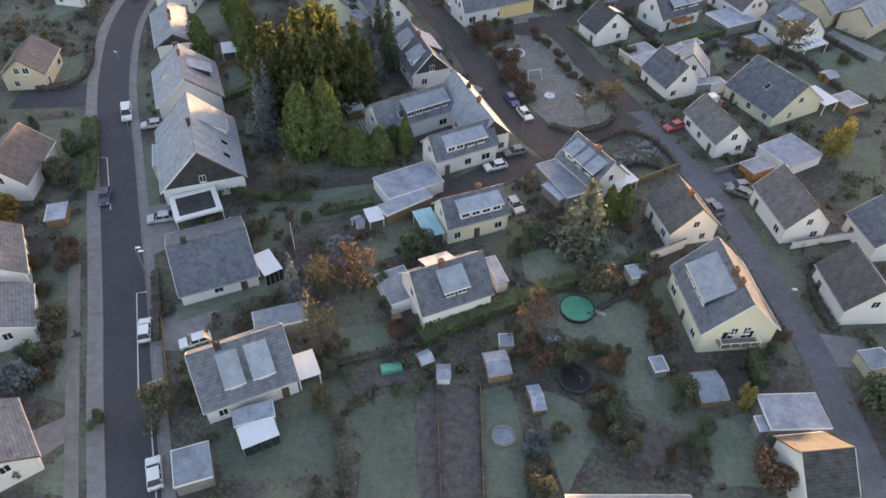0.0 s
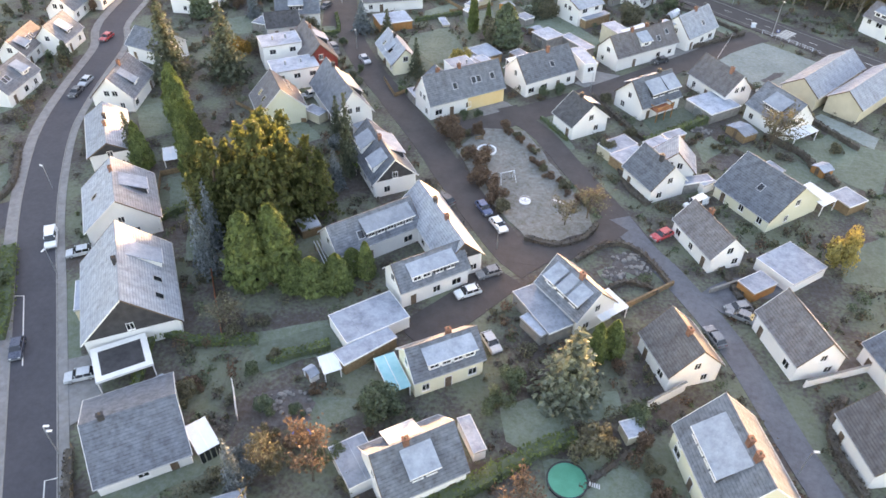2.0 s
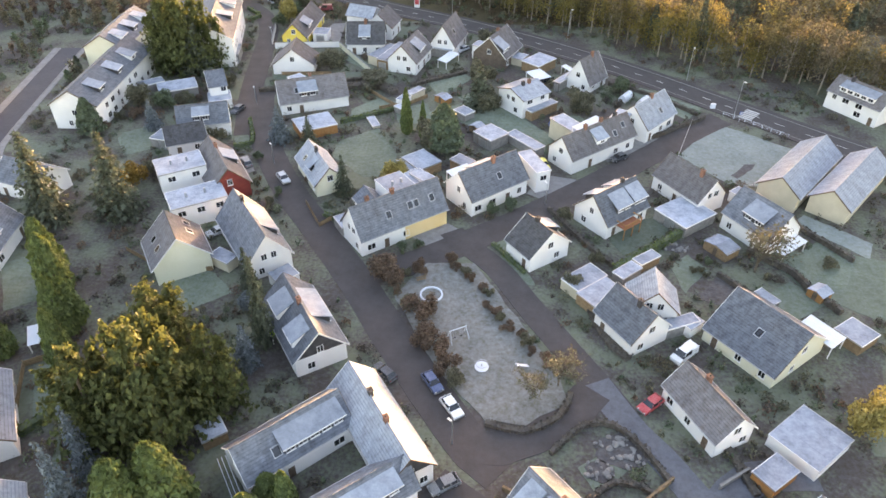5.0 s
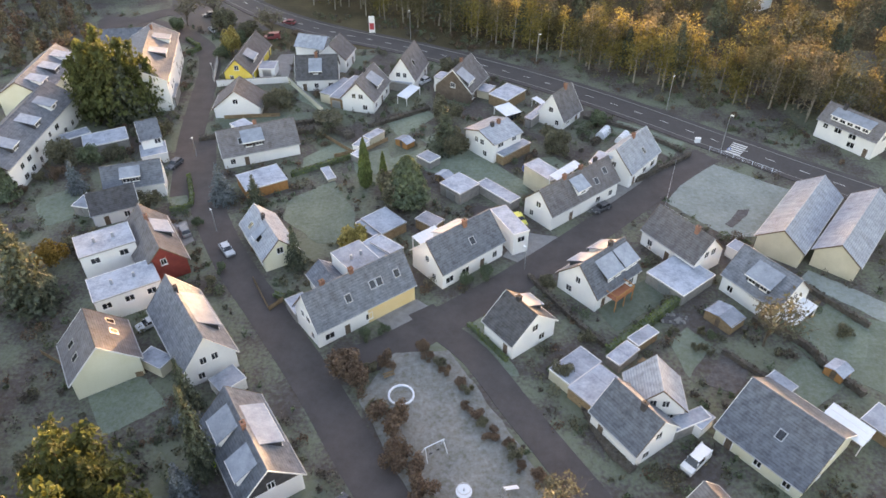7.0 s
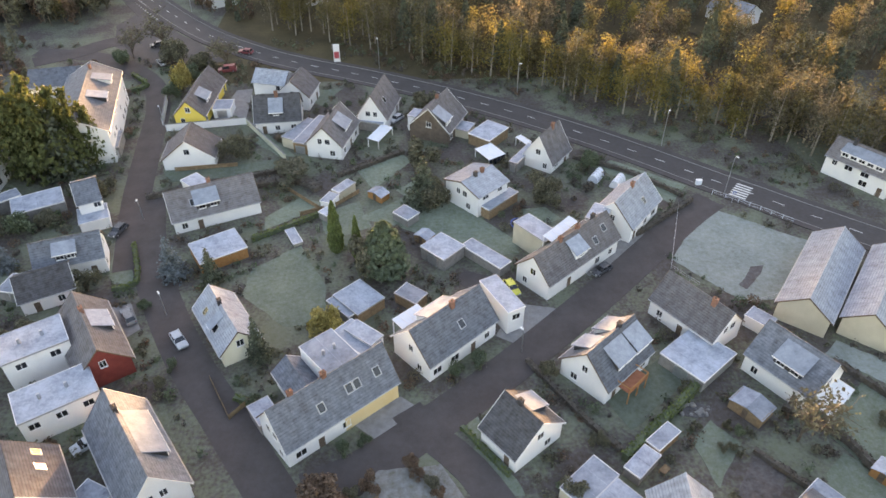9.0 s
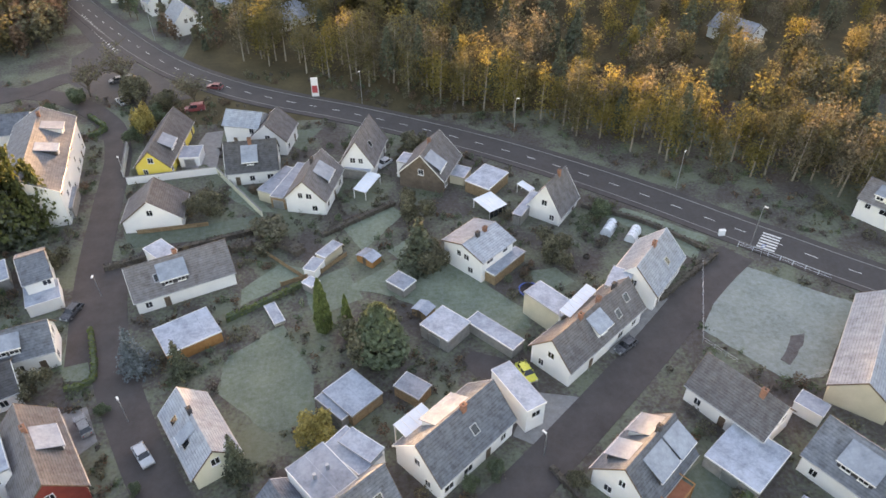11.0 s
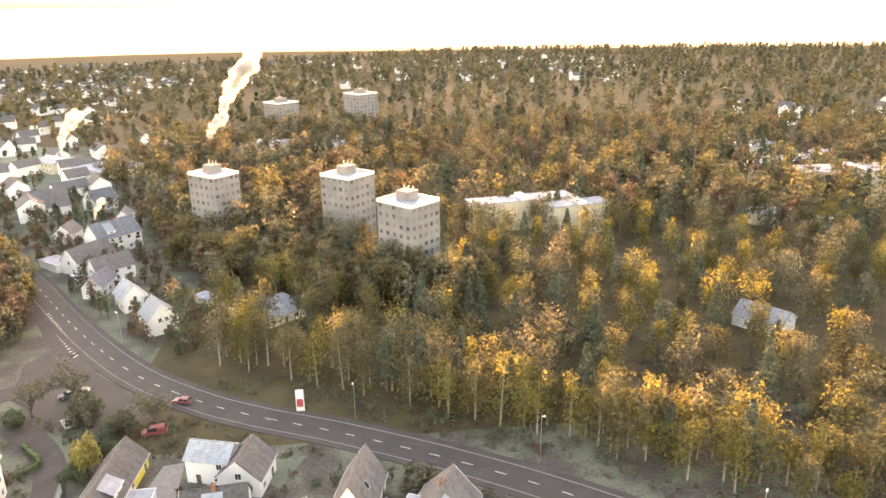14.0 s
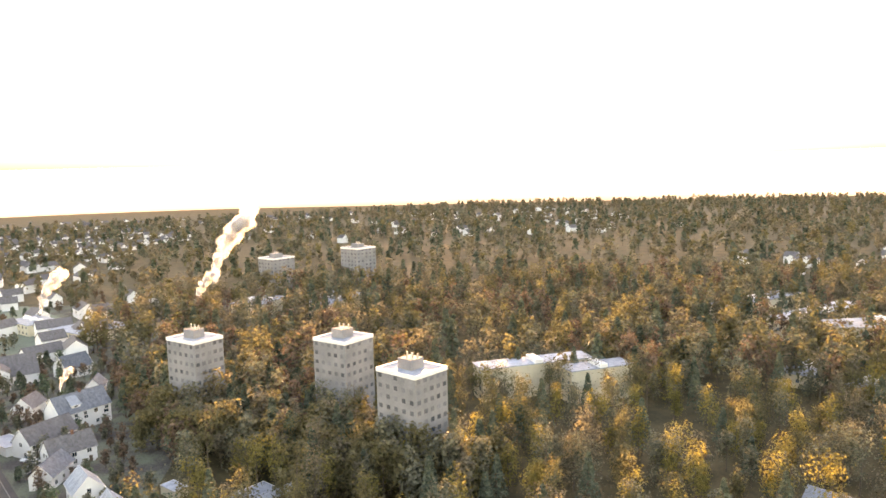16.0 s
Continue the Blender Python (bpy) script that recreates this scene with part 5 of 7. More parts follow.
# houses of the southern gardens
gable_house(-23.89, 89.32, 37.53, 12.19, 10.52, 3.2, 8.5, chimneys=[-0.4], dormers=[('f', -0.25, 2.2, 1.6), ('f', 0.35, 2.4, 1.6)], skylights=[('f', 0.25, 0.75)])
gable_house(-37.38, 108.07, 35.2, 11.68, 14.4, 2.45, 6.17, roof='slate', chimneys=[-0.6])
gable_house(-50.27, 130.65, 121.13, 19.02, 14.17, 3, 9.9, roof='frost', wall='white', chimneys=[-0.1], dormers=[('f', 0.35, 3.2, 2.2)], skylights=[('f', -0.2, 0.35), ('f', -0.65, 0.35)], gable_clad='dark')
gable_house(-62.87, 150.98, 122.31, 14.37, 12.7, 3.23, 8.49, roof='frost', chimneys=[0.4], dormers=[('f', 0.1, 3.4, 2.2)], skylights=[('b', 0.0, 0.4)])
gable_house(-76.42, 170.91, -57.66, 17.17, 8.36, 3.94, 6.55, roof='frost', chimneys=[0.2, -0.2], gable_clad='dark')
gable_house(-0.84, 108.95, 35.86, 11.15, 9.06, 4, 8.5, roof='slate', chimneys=[-0.2], dormers=[('f', 0.0, 3.6, 2.4), ('b', -0.1, 4, 2.4)])
gable_house(-0.36, 126.37, 33.8, 11.08, 6.88, 3.68, 7.18, roof='slate', wall='cream', chimneys=[0.25], dormers=[('f', 0.1, 7.2, 2.6)])
gable_house(-5.66, 143.62, 38.91, 12.66, 6.74, 3.68, 7.08, roof='slate', dormers=[('f', -0.35, 3.4, 2.4), ('f', 0.3, 4, 2.4)])
gable_house(-17.13, 151.59, 42.5, 16.09, 7.74, 3.68, 7.48, roof='slate', dormers=[('f', 0.3, 9, 2.4)], skylights=[('f', -0.4, 0.4)])
gable_house(-5.32, 154.29, 124.14, 18.97, 7.61, 3.68, 7.48, roof='frost', gable_clad='dark', chimneys=[-0.3, 0.3])
gable_house(18.19, 142.58, -47.61, 10.33, 8.26, 3.6, 7.7, roof='slate', dormers=[('f', -0.5, 2.6, 2.2), ('f', 0, 2.6, 2.2), ('f', 0.5, 2.6, 2.2)], chimneys=[0.2])
gable_house(33.58, 133.91, -65.02, 8.92, 8.96, 3.36, 7.76, roof='brown', chimneys=[0.2])
gable_house(38.39, 115.05, -72.62, 13.05, 11.27, 4.32, 10.02, roof='slate', chimneys=[0.1, 0.45], dormers=[('f', -0.1, 7, 2.4)], wall='cream', end_balcony=True)
gable_house(58.42, 122.67, -74.54, 9.41, 8.86, 3.52, 7.92, roof='brown', dormers=[])
gable_house(51.31, 139.86, -68.93, 11.16, 8.32, 3.52, 7.72, roof='brown')
gable_house(40.7, 161.49, -61.94, 11.66, 7.35, 3.2, 6.8, roof='brown', chimneys=[-0.3])
gable_house(53.22, 177.37, -50.63, 13.28, 14.28, 2.7, 7.9, roof='slate', wall='cream', skylights=[('f', 0.1, 0.5)])
gable_house(32.42, 178.75, -55.79, 9.22, 8.7, 3.2, 7.5, roof='slate', chimneys=[0.3])
gable_house(36.43, 183.72, 85.57, 6.75, 8.39, 3.2, 7.4, roof='frost')

# houses round the playground
gable_house(17.88, 198.28, -52.29, 7.48, 9.99, 3.21, 7.29, roof='dark', chimneys=[-0.2], dormers=[('b', -0.2, 3, 2)])
gable_house(32.8, 210.82, 40.97, 12.07, 9.44, 3.2, 7.9, roof='slate', dormers=[('f', -0.1, 4, 2.2), ('f', 0.65, 3.4, 2.2), ('b', -0.4, 3, 2.2), ('b', 0.5, 3.6, 2.2)], chimneys=[0.4], balcony=True)
gable_house(49.7, 219.9, -56.1, 13.03, 8.33, 3.4, 7.6, roof='brown', chimneys=[0.5], wall='white')
gable_house(60.85, 207.64, -56.2, 11.49, 9.28, 3.6, 8.2, roof='slate', dormers=[('f', 0.1, 4.6, 2.4)])
gable_house(74.6, 227.42, -129.06, 24, 9.13, 3.6, 6.9, roof='frost', wall='beige', windows=False, barn=True)
gable_house(83.52, 223.34, -130.02, 24, 8.5, 3.6, 6.7, roof='frost', wall='beige', windows=False, barn=True)
gable_house(-9.39, 203.68, 38.03, 19.5, 8.24, 3.64, 8.96, roof='slate', chimneys=[-0.65, -0.05], skylights=[('f', -0.3, 0.45), ('f', 0.25, 0.5), ('f', 0.4, 0.5), ('f', 0.8, 0.5)], two_tone='ochre')
flat_block(-9.87, 210.73, 38.9, 6.0, 7.6, 6.3, chimneys=2)
flat_block(-6.07, 214.86, -44.4, 7.2, 4.4, 5.0)
gable_house(-14.6, 208.0, -56.8, 7.4, 5.4, 3.2, 5.3, windows=False)
flat_block(-19.1, 203.1, 34, 3.4, 4.4, 2.4)
gable_house(7.98, 217.34, 40.83, 15.22, 9.44, 3.68, 8.38, roof='slate', chimneys=[0.15], skylights=[('f', 0.15, 0.45)], dormers=[('b', 0.0, 6, 2.4)])
gable_house(31.49, 236.03, 39.89, 20.31, 8.32, 3.6, 7.8, roof='brown', chimneys=[-0.35, 0.2, 0.7], dormers=[('f', -0.05, 3.2, 2.2)], skylights=[('f', 0.45, 0.4), ('f', 0.8, 0.6)])
gable_house(45.54, 249.67, 49.59, 13.16, 9.17, 3.52, 8.12, roof='frost', chimneys=[0.1], skylights=[('f', 0.2, 0.4)])
gable_house(-27.8, 220.93, -58.63, 13.33, 7.25, 2.8, 6.4, roof='frost', wall='cream', chimneys=[-0.2], skylights=[('f', 0.3, 0.4), ('f', -0.5, 0.4)], dormers=[('f', 0.1, 1.4, 1.2)])
gable_house(-37.41, 255.99, 22.84, 17.52, 8.78, 3, 7.5, roof='brown', chimneys=[0.0], dormers=[('f', -0.15, 4.4, 2.4)], skylights=[('f', -0.5, 0.5)])
gable_house(-46.9, 277.35, 93.58, 9, 12, 2.6, 7.2, roof='brown')
gable_house(-50.6, 303.02, 86.86, 20.7, 8.09, 2.77, 6.8, roof='brown', wall='yellow', dormers=[('f', -0.3, 4, 2)])
gable_house(-29.3, 293.13, 4.89, 11.33, 10.04, 3.2, 8.1, roof='dark', dormers=[('f', -0.05, 3, 1.8)], chimneys=[0])
gable_house(-32.49, 308.04, -16.85, 9.29, 7, 5.2, 7.6, roof='frost')
gable_house(-25.99, 304.83, 78.02, 9, 9, 3.74, 7.74, roof='brown')
gable_house(-15.29, 282.41, 75.23, 12.89, 9.15, 3.4, 8, roof='brown', dormers=[('f', 0.1, 4, 1.8)], chimneys=[0.2])
gable_house(-5.04, 294.72, 75.55, 12.4, 8, 3.2, 9.2, roof='brown', skylights=[('f', -0.3, 0.5)])
gable_house(9.37, 288.01, 65.26, 11.63, 10.74, 3.2, 8.6, roof='brown', dormers=[('f', -0.6, 3.4, 2.2)], chimneys=[0], wall='timber')
gable_house(16.28, 258.26, 41.99, 9.29, 10, 5, 6.6, roof='frost', chimneys=[-0.2, 0.3])
gable_house(33.38, 272.88, 51.95, 9, 8, 2.2, 8.4, roof='brown', chimneys=[0.3])
gable_house(100.12, 261.68, -53.7, 14.4, 7.3, 4.48, 7.98, roof='brown', dormers=[('f', 0, 9, 2.2)], chimneys=[-0.5])

# houses along the winding lane
gable_house(-34.97, 195.65, 125.46, 17.68, 9, 3.2, 8.8, roof='slate', dormers=[('f', 0, 8, 2.4)], chimneys=[0.5])
gable_house(-47.66, 190.6, 123.17, 9.98, 10.66, 3.52, 8.82, roof='brown', wall='cream', windows=False, skylights=[('f', 0.1, 0.45), ('f', 0.7, 0.45), ('b', -0.4, 0.4), ('b', 0.3, 0.4)])
gable_house(-20.44, 173.63, 123.42, 15.98, 9.2, 3.2, 7.8, roof='slate', gable_clad='dark', chimneys=[0], dormers=[('b', -0.5, 3.4, 2.6), ('b', 0.4, 4, 2.6), ('f', 0.05, 7, 2.4)])
gable_house(-48.41, 217.93, 122.61, 15.86, 8.77, 3.2, 7.6, roof='brown', wall='red', dormers=[('f', 0.1, 4, 2.2)], chimneys=[0.3])
gable_house(-59.73, 239.69, 18.21, 11.99, 7.42, 3.6, 7.3, roof='slate', dormers=[('f', -0.05, 3.6, 2.4)])
gable_house(-61.84, 232.66, 26.62, 9.22, 9, 3, 5.6, roof='dark')
gable_house(-62.86, 258.1, 25.9, 4.85, 10, 5, 7.4, roof='slate')
flat_block(-56.11, 215.65, 31.88, 9.7, 7.02, 6, chimneys=2)
flat_block(-49.22, 205.74, 32.41, 10.96, 6.84, 5, chimneys=2)
gable_house(-98.92, 283.69, 91.5, 24, 12, 6.4, 10, roof='slate', wall='cream', dormers=[('f', -0.6, 3, 2.4), ('f', 0, 3, 2.4), ('f', 0.6, 3, 2.4)])
gable_house(-73.32, 291.16, 102.39, 32.22, 13, 8, 11.5, roof='slate', dormers=[('f', -0.1, 3, 2.2), ('f', 0.5, 3, 2.2)], chimneys=[0.8], storeys=3)
gable_house(-86.68, 307.56, 8.24, 12.74, 10, 6.8, 9.5, roof='slate')
gable_house(-90.83, 255.35, 91.13, 34.59, 12, 6.2, 10, roof='slate', dormers=[('f', -0.6, 3, 2.2), ('f', 0, 3, 2.2), ('f', 0.5, 3, 2.2)])

# houses across the western street
gable_house(-84.59, 191.28, 98.14, 12.93, 9.69, 3.2, 8.1, roof='slate', chimneys=[0.1], dormers=[('f', -0.2, 2, 1.6)])
gable_house(-110.47, 187.92, 91.59, 12.71, 7.81, 3.2, 7.1, roof='slate', skylights=[('f', -0.6, 0.5), ('f', -0.4, 0.5)], dormers=[('f', 0.4, 2.4, 1.8)])
gable_house(-118.55, 205.38, 98, 12.48, 7.2, 3.2, 6.8, roof='brown', skylights=[('f', 0, 0.5), ('f', 0.3, 0.5)], dormers=[('f', -0.5, 2.6, 1.8)])
gable_house(-122.61, 232.34, 95.62, 13.01, 8.13, 3.2, 7.3, roof='slate', skylights=[('f', -0.2, 0.5), ('f', 0.1, 0.5)])
gable_house(-121.24, 241.01, 94.09, 11.64, 11, 3.4, 7.4, roof='brown', skylights=[('f', 0.4, 0.5)], dormers=[('f', -0.3, 2.6, 1.8)])
gable_house(-113.55, 212.24, 94.97, 10.19, 8.4, 3.2, 7.5, roof='slate', dormers=[('f', 0, 2.6, 1.8)])
gable_house(-86.92, 212.09, -16.55, 12.11, 9, 3.74, 6.94, roof='slate')
gable_house(-97.84, 150.99, 108.65, 11, 9, 3.5, 7, roof='brown', wall='beige')
gable_house(-79.74, 120.11, 103.89, 12.77, 10, 3.4, 7.4, roof='brown')
gable_house(-67.85, 99.01, 129.78, 12, 9, 3.5, 7, roof='slate')
gable_house(-60.17, 89.96, 126.61, 9, 9, 3, 5.2, roof='slate')
gable_house(-48.35, 71.97, 139.48, 10, 9, 3, 6, roof='slate')

# houses beside the eastern lane
gable_house(47.4, 90.6, 18.5, 6.4, 8.4, 3.6, 7.2, roof='dark', windows=False)
gable_house(66.12, 137.61, -69.78, 8.49, 10, 3.4, 7, roof='slate')
gable_house(26.54, 80.52, 12.6, 14.39, 4.5, 2.4, 3.4, roof='frost')

# flat roofs, carports and sheds
flat_block(-22.56, 98.85, 30.54, 7.49, 3.74, 2.52)
flat_block(-28.46, 108.3, 47.1, 2.88, 4.78, 2.52, kind='glass')
flat_block(-39.32, 113.16, 49.76, 7.39, 3.43, 2.18)
flat_block(-45.09, 118.46, 36.98, 7.65, 6.57, 2.52, kind='carport')
flat_block(-56.45, 129.14, 28.92, 3.85, 6.98, 2.86)
flat_block(-8.05, 108.57, 39, 4.9, 6.68, 2.35)
flat_block(5.68, 115.11, 30.57, 1.91, 5.76, 2.18)
flat_block(-12.54, 132.69, 41.02, 10.64, 6.59, 2.52)
flat_block(-11.7, 127.2, 46.68, 9.18, 3.12, 2.35)
flat_block(-15.94, 123.14, 34.21, 2.6, 3.24, 2.02, kind='canopy')
flat_block(-6.73, 122.92, 34.47, 3.12, 6.49, 2.35, kind='turquoise')
flat_block(13.4, 139.27, 37.85, 4.63, 10.2, 2.69)
flat_block(22.93, 141.79, 43, 5.68, 4.68, 2.52, kind='canopy')
flat_block(12.84, 136.35, 44.4, 2.98, 5, 2.18)
flat_block(54.01, 157.77, 40.58, 8.73, 7.64, 2.35)
flat_block(47.63, 151.98, 37.91, 5.39, 3.63, 2.18, kind='wood')
flat_block(25.79, 189.6, 40.44, 7.36, 4.31, 2.35)
flat_block(28.41, 185.7, 40.27, 7.31, 5.02, 2.35)
flat_block(37.73, 196.44, 37.87, 5.07, 2.37, 2.02)
flat_block(33.73, 192.55, 42.05, 5.23, 2.72, 2.02)
flat_block(47.48, 211.18, 38.33, 9.05, 8.06, 2.52)
flat_block(64.35, 201.76, 39.82, 7.58, 3.32, 2.52, kind='canopy')
flat_block(60.6, 218.82, 40.54, 3.17, 4.3, 2.35)
flat_block(51.56, 218.78, 1.56, 2.81, 4.08, 4.2, kind='canopy')
flat_block(42.49, 179.71, 40.86, 3.48, 2.2, 2.18)
flat_block(62.49, 178.68, 39.89, 4.03, 6.25, 2.52, kind='canopy')
flat_block(54.07, 184.75, 36.2, 7.08, 4.03, 2.86)
flat_block(-6.53, 226.82, 41.75, 6.1, 6.88, 2.44)
flat_block(-9.48, 224.89, 42.99, 1.73, 6.03, 2.02)
flat_block(-4.92, 215.24, 49.56, 2.94, 5.88, 5.5)
flat_block(2.37, 219.19, 39.77, 5.38, 2.89, 4.6, kind='canopy')
flat_block(2.45, 227.39, 50.93, 3.45, 4.78, 2.35)
flat_block(17.75, 223.75, 26.03, 3.46, 9.17, 5)
flat_block(8.46, 239.56, 44.87, 5.84, 6.2, 2.86)
flat_block(5.16, 244.9, 50.42, 2.84, 3.28, 2.02, kind='shed')
flat_block(16.42, 237.82, 42.74, 3.09, 9.88, 2.27)
flat_block(26.2, 241.64, 37.8, 4.23, 8.21, 5)
flat_block(30.29, 239.62, 45.06, 8.33, 2.08, 6, kind='canopy')
flat_block(38.55, 244.37, 58.47, 5.6, 3.7, 6)
flat_block(-33.76, 242.04, 30.68, 9.18, 7.07, 2.52, kind='wood')
flat_block(-11.54, 261.76, 50.95, 5.02, 2.49, 2.1)
flat_block(-14.12, 257.52, 63.25, 3.83, 2.52, 2.1)
flat_block(-14.43, 253.07, 48.52, 2.31, 2.49, 1.85)
flat_block(-4.17, 259.88, 48.48, 2.8, 4.11, 2.02, kind='shed')
flat_block(1.61, 251.7, 46.45, 3.53, 4.27, 2.02)
flat_block(21.1, 282.53, 49.97, 8.15, 6.08, 2.86)
flat_block(15.79, 286.09, 62.3, 4.42, 3.56, 2.18)
flat_block(27.89, 272.48, 54.87, 9.41, 2.07, 2.52)
flat_block(-23.1, 285.63, 59.6, 10.36, 3.94, 2.69)
flat_block(-20.35, 285.04, 69.32, 13.7, 3.54, 2.86)
flat_block(-6.51, 290.08, 70.37, 3.8, 7.27, 2.52)
flat_block(-4.43, 283.66, 63.8, 7.36, 2.97, 2.18, kind='canopy')
flat_block(4.31, 289.72, 64.48, 4.17, 3.21, 4)
flat_block(-81.15, 259.74, 39.01, 6.36, 3.48, 2.86)
flat_block(-73.55, 258.22, 27.64, 9.74, 6.36, 2.86)
flat_block(-60.81, 253.55, 23.66, 5.74, 5.71, 2.52)
flat_block(-65.93, 232.7, 77.1, 4.85, 6.95, 2.52)
flat_block(-86.92, 281.82, 97.56, 4.96, 4.36, 2.18, kind='canopy')
flat_block(-65.94, 282.66, 101.05, 8.2, 3.14, 2.86)
flat_block(-44.22, 299.43, 89.69, 5.27, 4.67, 2.52)
flat_block(-42.01, 261.57, 45.56, 3.92, 5.28, 4.4)
flat_block(-24.31, 75.41, 31.35, 4.44, 4.97, 2.35)
flat_block(-19.95, 83.36, 30.77, 5.14, 2.62, 2.44)
flat_block(-18.47, 81.12, 38.23, 4.53, 2.92, 2.18, kind='glass')
flat_block(-16.23, 91.79, 35.49, 2.99, 4.15, 2.35, kind='canopy')
flat_block(-1.28, 97.25, 39.55, 2.01, 2.27, 1.85, kind='shed')
flat_block(1.69, 95.52, 12.9, 1.96, 2.56, 1.85, kind='shed')
flat_block(8.49, 98.22, 22.58, 3.31, 4.12, 2.18, kind='shed')
flat_block(9.09, 102.36, 14.35, 2.01, 2.22, 1.85)
flat_block(14.3, 94.22, 22.34, 1.82, 4, 1.85, kind='shed')
flat_block(36.32, 100.84, 19.34, 3.93, 4.82, 2.18, kind='shed')
flat_block(46.21, 98.33, 14.6, 7.79, 5.26, 3.02)
flat_block(42.65, 96.14, 16.23, 1.98, 2.28, 2.35)
flat_block(29.89, 103.13, 21.95, 2.07, 2.57, 1.68)
flat_block(-66.67, 112.07, 27.04, 3.23, 4.38, 1.85)
flat_block(-62.61, 169.22, 28.56, 3, 4.46, 1.85, kind='canopy')
flat_block(26.62, 120.03, 25.76, 2.83, 2.81, 1.85)
flat_block(-28.83, 153.11, 37.3, 3.69, 3.47, 2.02)
flat_block(-18.32, 121.77, 51.57, 1.62, 2.26, 1.85, kind='shed')
flat_block(52.53, 201.6, 37.38, 3.97, 5.49, 2.35, kind='shed')
flat_block(66.59, 190.01, 35.52, 3.11, 3.21, 2.02, kind='shed')
flat_block(68.52, 179.48, 36.56, 5.01, 5, 2.18)
flat_block(58.94, 110.29, 22.38, 3.78, 3.29, 2.18)
flat_block(-20.36, 246.75, 25.89, 2.02, 5.4, 0.67)
flat_block(-23.63, 145.82, 34.54, 1.67, 7.04, 2.18, kind='pergola')
flat_block(-25.28, 172.82, 40.68, 1.73, 2.46, 1.9, kind='lime')
flat_block(-39.31, 190.64, 62.62, 2.95, 4.79, 2.3)
flat_block(-27.05, 186.4, 45.26, 4.36, 3.89, 2.4)
flat_block(40.47, 179.55, 24.17, 6.27, 2.28, 2.4)
flat_block(20.66, 274.27, 32.45, 4.61, 5.38, 2, kind='glass')
flat_block(28.95, 279.22, 37.95, 1.76, 3.64, 2, kind='canopy')

# roads
road([(-12.9, 44.4), (-24.9, 63.3), (-38.0, 83.9), (-46.6, 97.9), (-58.9, 117.3), (-66.7, 129.6), (-76.2, 144.4), (-84.3, 158.8), (-92.4, 176.3), (-97.6, 195.3), (-101.9, 215), (-108.3, 228.2), (-112.5, 254.7), (-116.8, 286.2)], width=6.3, tone='dark', walks=(1.3, 1.9))
road([(-80.52, 150.83), (-85.88, 146.06), (-96.84, 142.8)], width=8, tone='dark', paved=False)
road([(-49.83, 238.52), (-55.04, 260.54), (-58.48, 281.28), (-62.36, 304.59), (-69.77, 320.81), (-86.45, 335.04), (-107.71, 340.5)], width=6, tone='mid')
road([(-52.4, 261.34), (-46.24, 240.13), (-35.22, 218.34), (-24.32, 202.37), (-14.17, 187.38), (-7.6, 176.65), (0.81, 163.56), (7.8, 153.67), (11.7, 150.38)], width=6.6, tone='mid')
road([(-12.18, 190.73), (-5.8, 193.35), (2.54, 199.26), (15.68, 209.63), (28.9, 221.46), (41.82, 233.61), (57.19, 248.84), (65.45, 255.91)], width=6.6, tone='mid')
road([(1.51, 204.12), (4.01, 200.44), (10.46, 193.61), (16.92, 182.33), (23.18, 171.73), (27.16, 165.05), (29.41, 160.69)], width=5, tone='mid')
road([(25.99, 167.48), (27.16, 165.05), (30.5, 158.72), (33.75, 154.37), (42.03, 139.41), (48.0, 122.4), (52.0, 110.5), (55.3, 94.4), (58.6, 75), (61.2, 58)], width=4.5, tone='pale')
road([(7.93, 154.35), (11.17, 154.28), (16.26, 156.65), (22.03, 161.27), (25.41, 165.74)], width=5.6, tone='mid')
road([(96.37, 238.97), (82.01, 251.23), (76.82, 256.01), (68.26, 263.43), (55.76, 274.88), (42.19, 286.27), (26.6, 297.83), (8.96, 309.07), (-10.58, 319.9), (-27.43, 328.03), (-42.67, 337.3), (-62.1, 353.8), (-85.79, 382.93), (-112.38, 420.95), (-124.44, 436.46)], width=7.2, tone='main')
road([(-5.85, 131.6), (1.17, 140.2), (6.99, 148.42)], width=7, tone='mid')
road([(40.02, 147.3), (45.21, 152.19), (53.88, 153.35)], width=5, tone='pale')
road([(-81.05, 348.3), (-88.65, 346.35), (-95.59, 339.15), (-105.84, 333.1)], width=7, tone='mid')
footpath([(-58.2, 103.2), (-56.9, 101.0), (-49.1, 88.6), (-38.3, 71.5), (-22.5, 46.6)], 1.7)
asphalt_patch([(-86.31, 343.73), (-90.6, 360.26), (-87.49, 369.82), (-75.73, 359.43), (-62.46, 346.32), (-50.49, 331.24), (-59.75, 328.25), (-68.12, 328.24), (-76.97, 334.66)])
asphalt_patch([(-118.8, 420.1), (-103.7, 395.9), (-89.0, 372.4), (-74.5, 351.5), (-66.6, 364.3), (-90.3, 397.8), (-120.4, 438.6)], z=.072)
road_line([(-59.88, 116.12), (-68.35, 129.02), (-70.31, 128.58)])
road_line([(-44.62, 100.72), (-45.99, 100.04), (-36.44, 83.67)])
road_line([(-34.9, 86.9), (-36.3, 85.8), (-26.3, 69.9)])
hatching([(-98.87, 394.79), (-77.95, 363.55)], n=18)

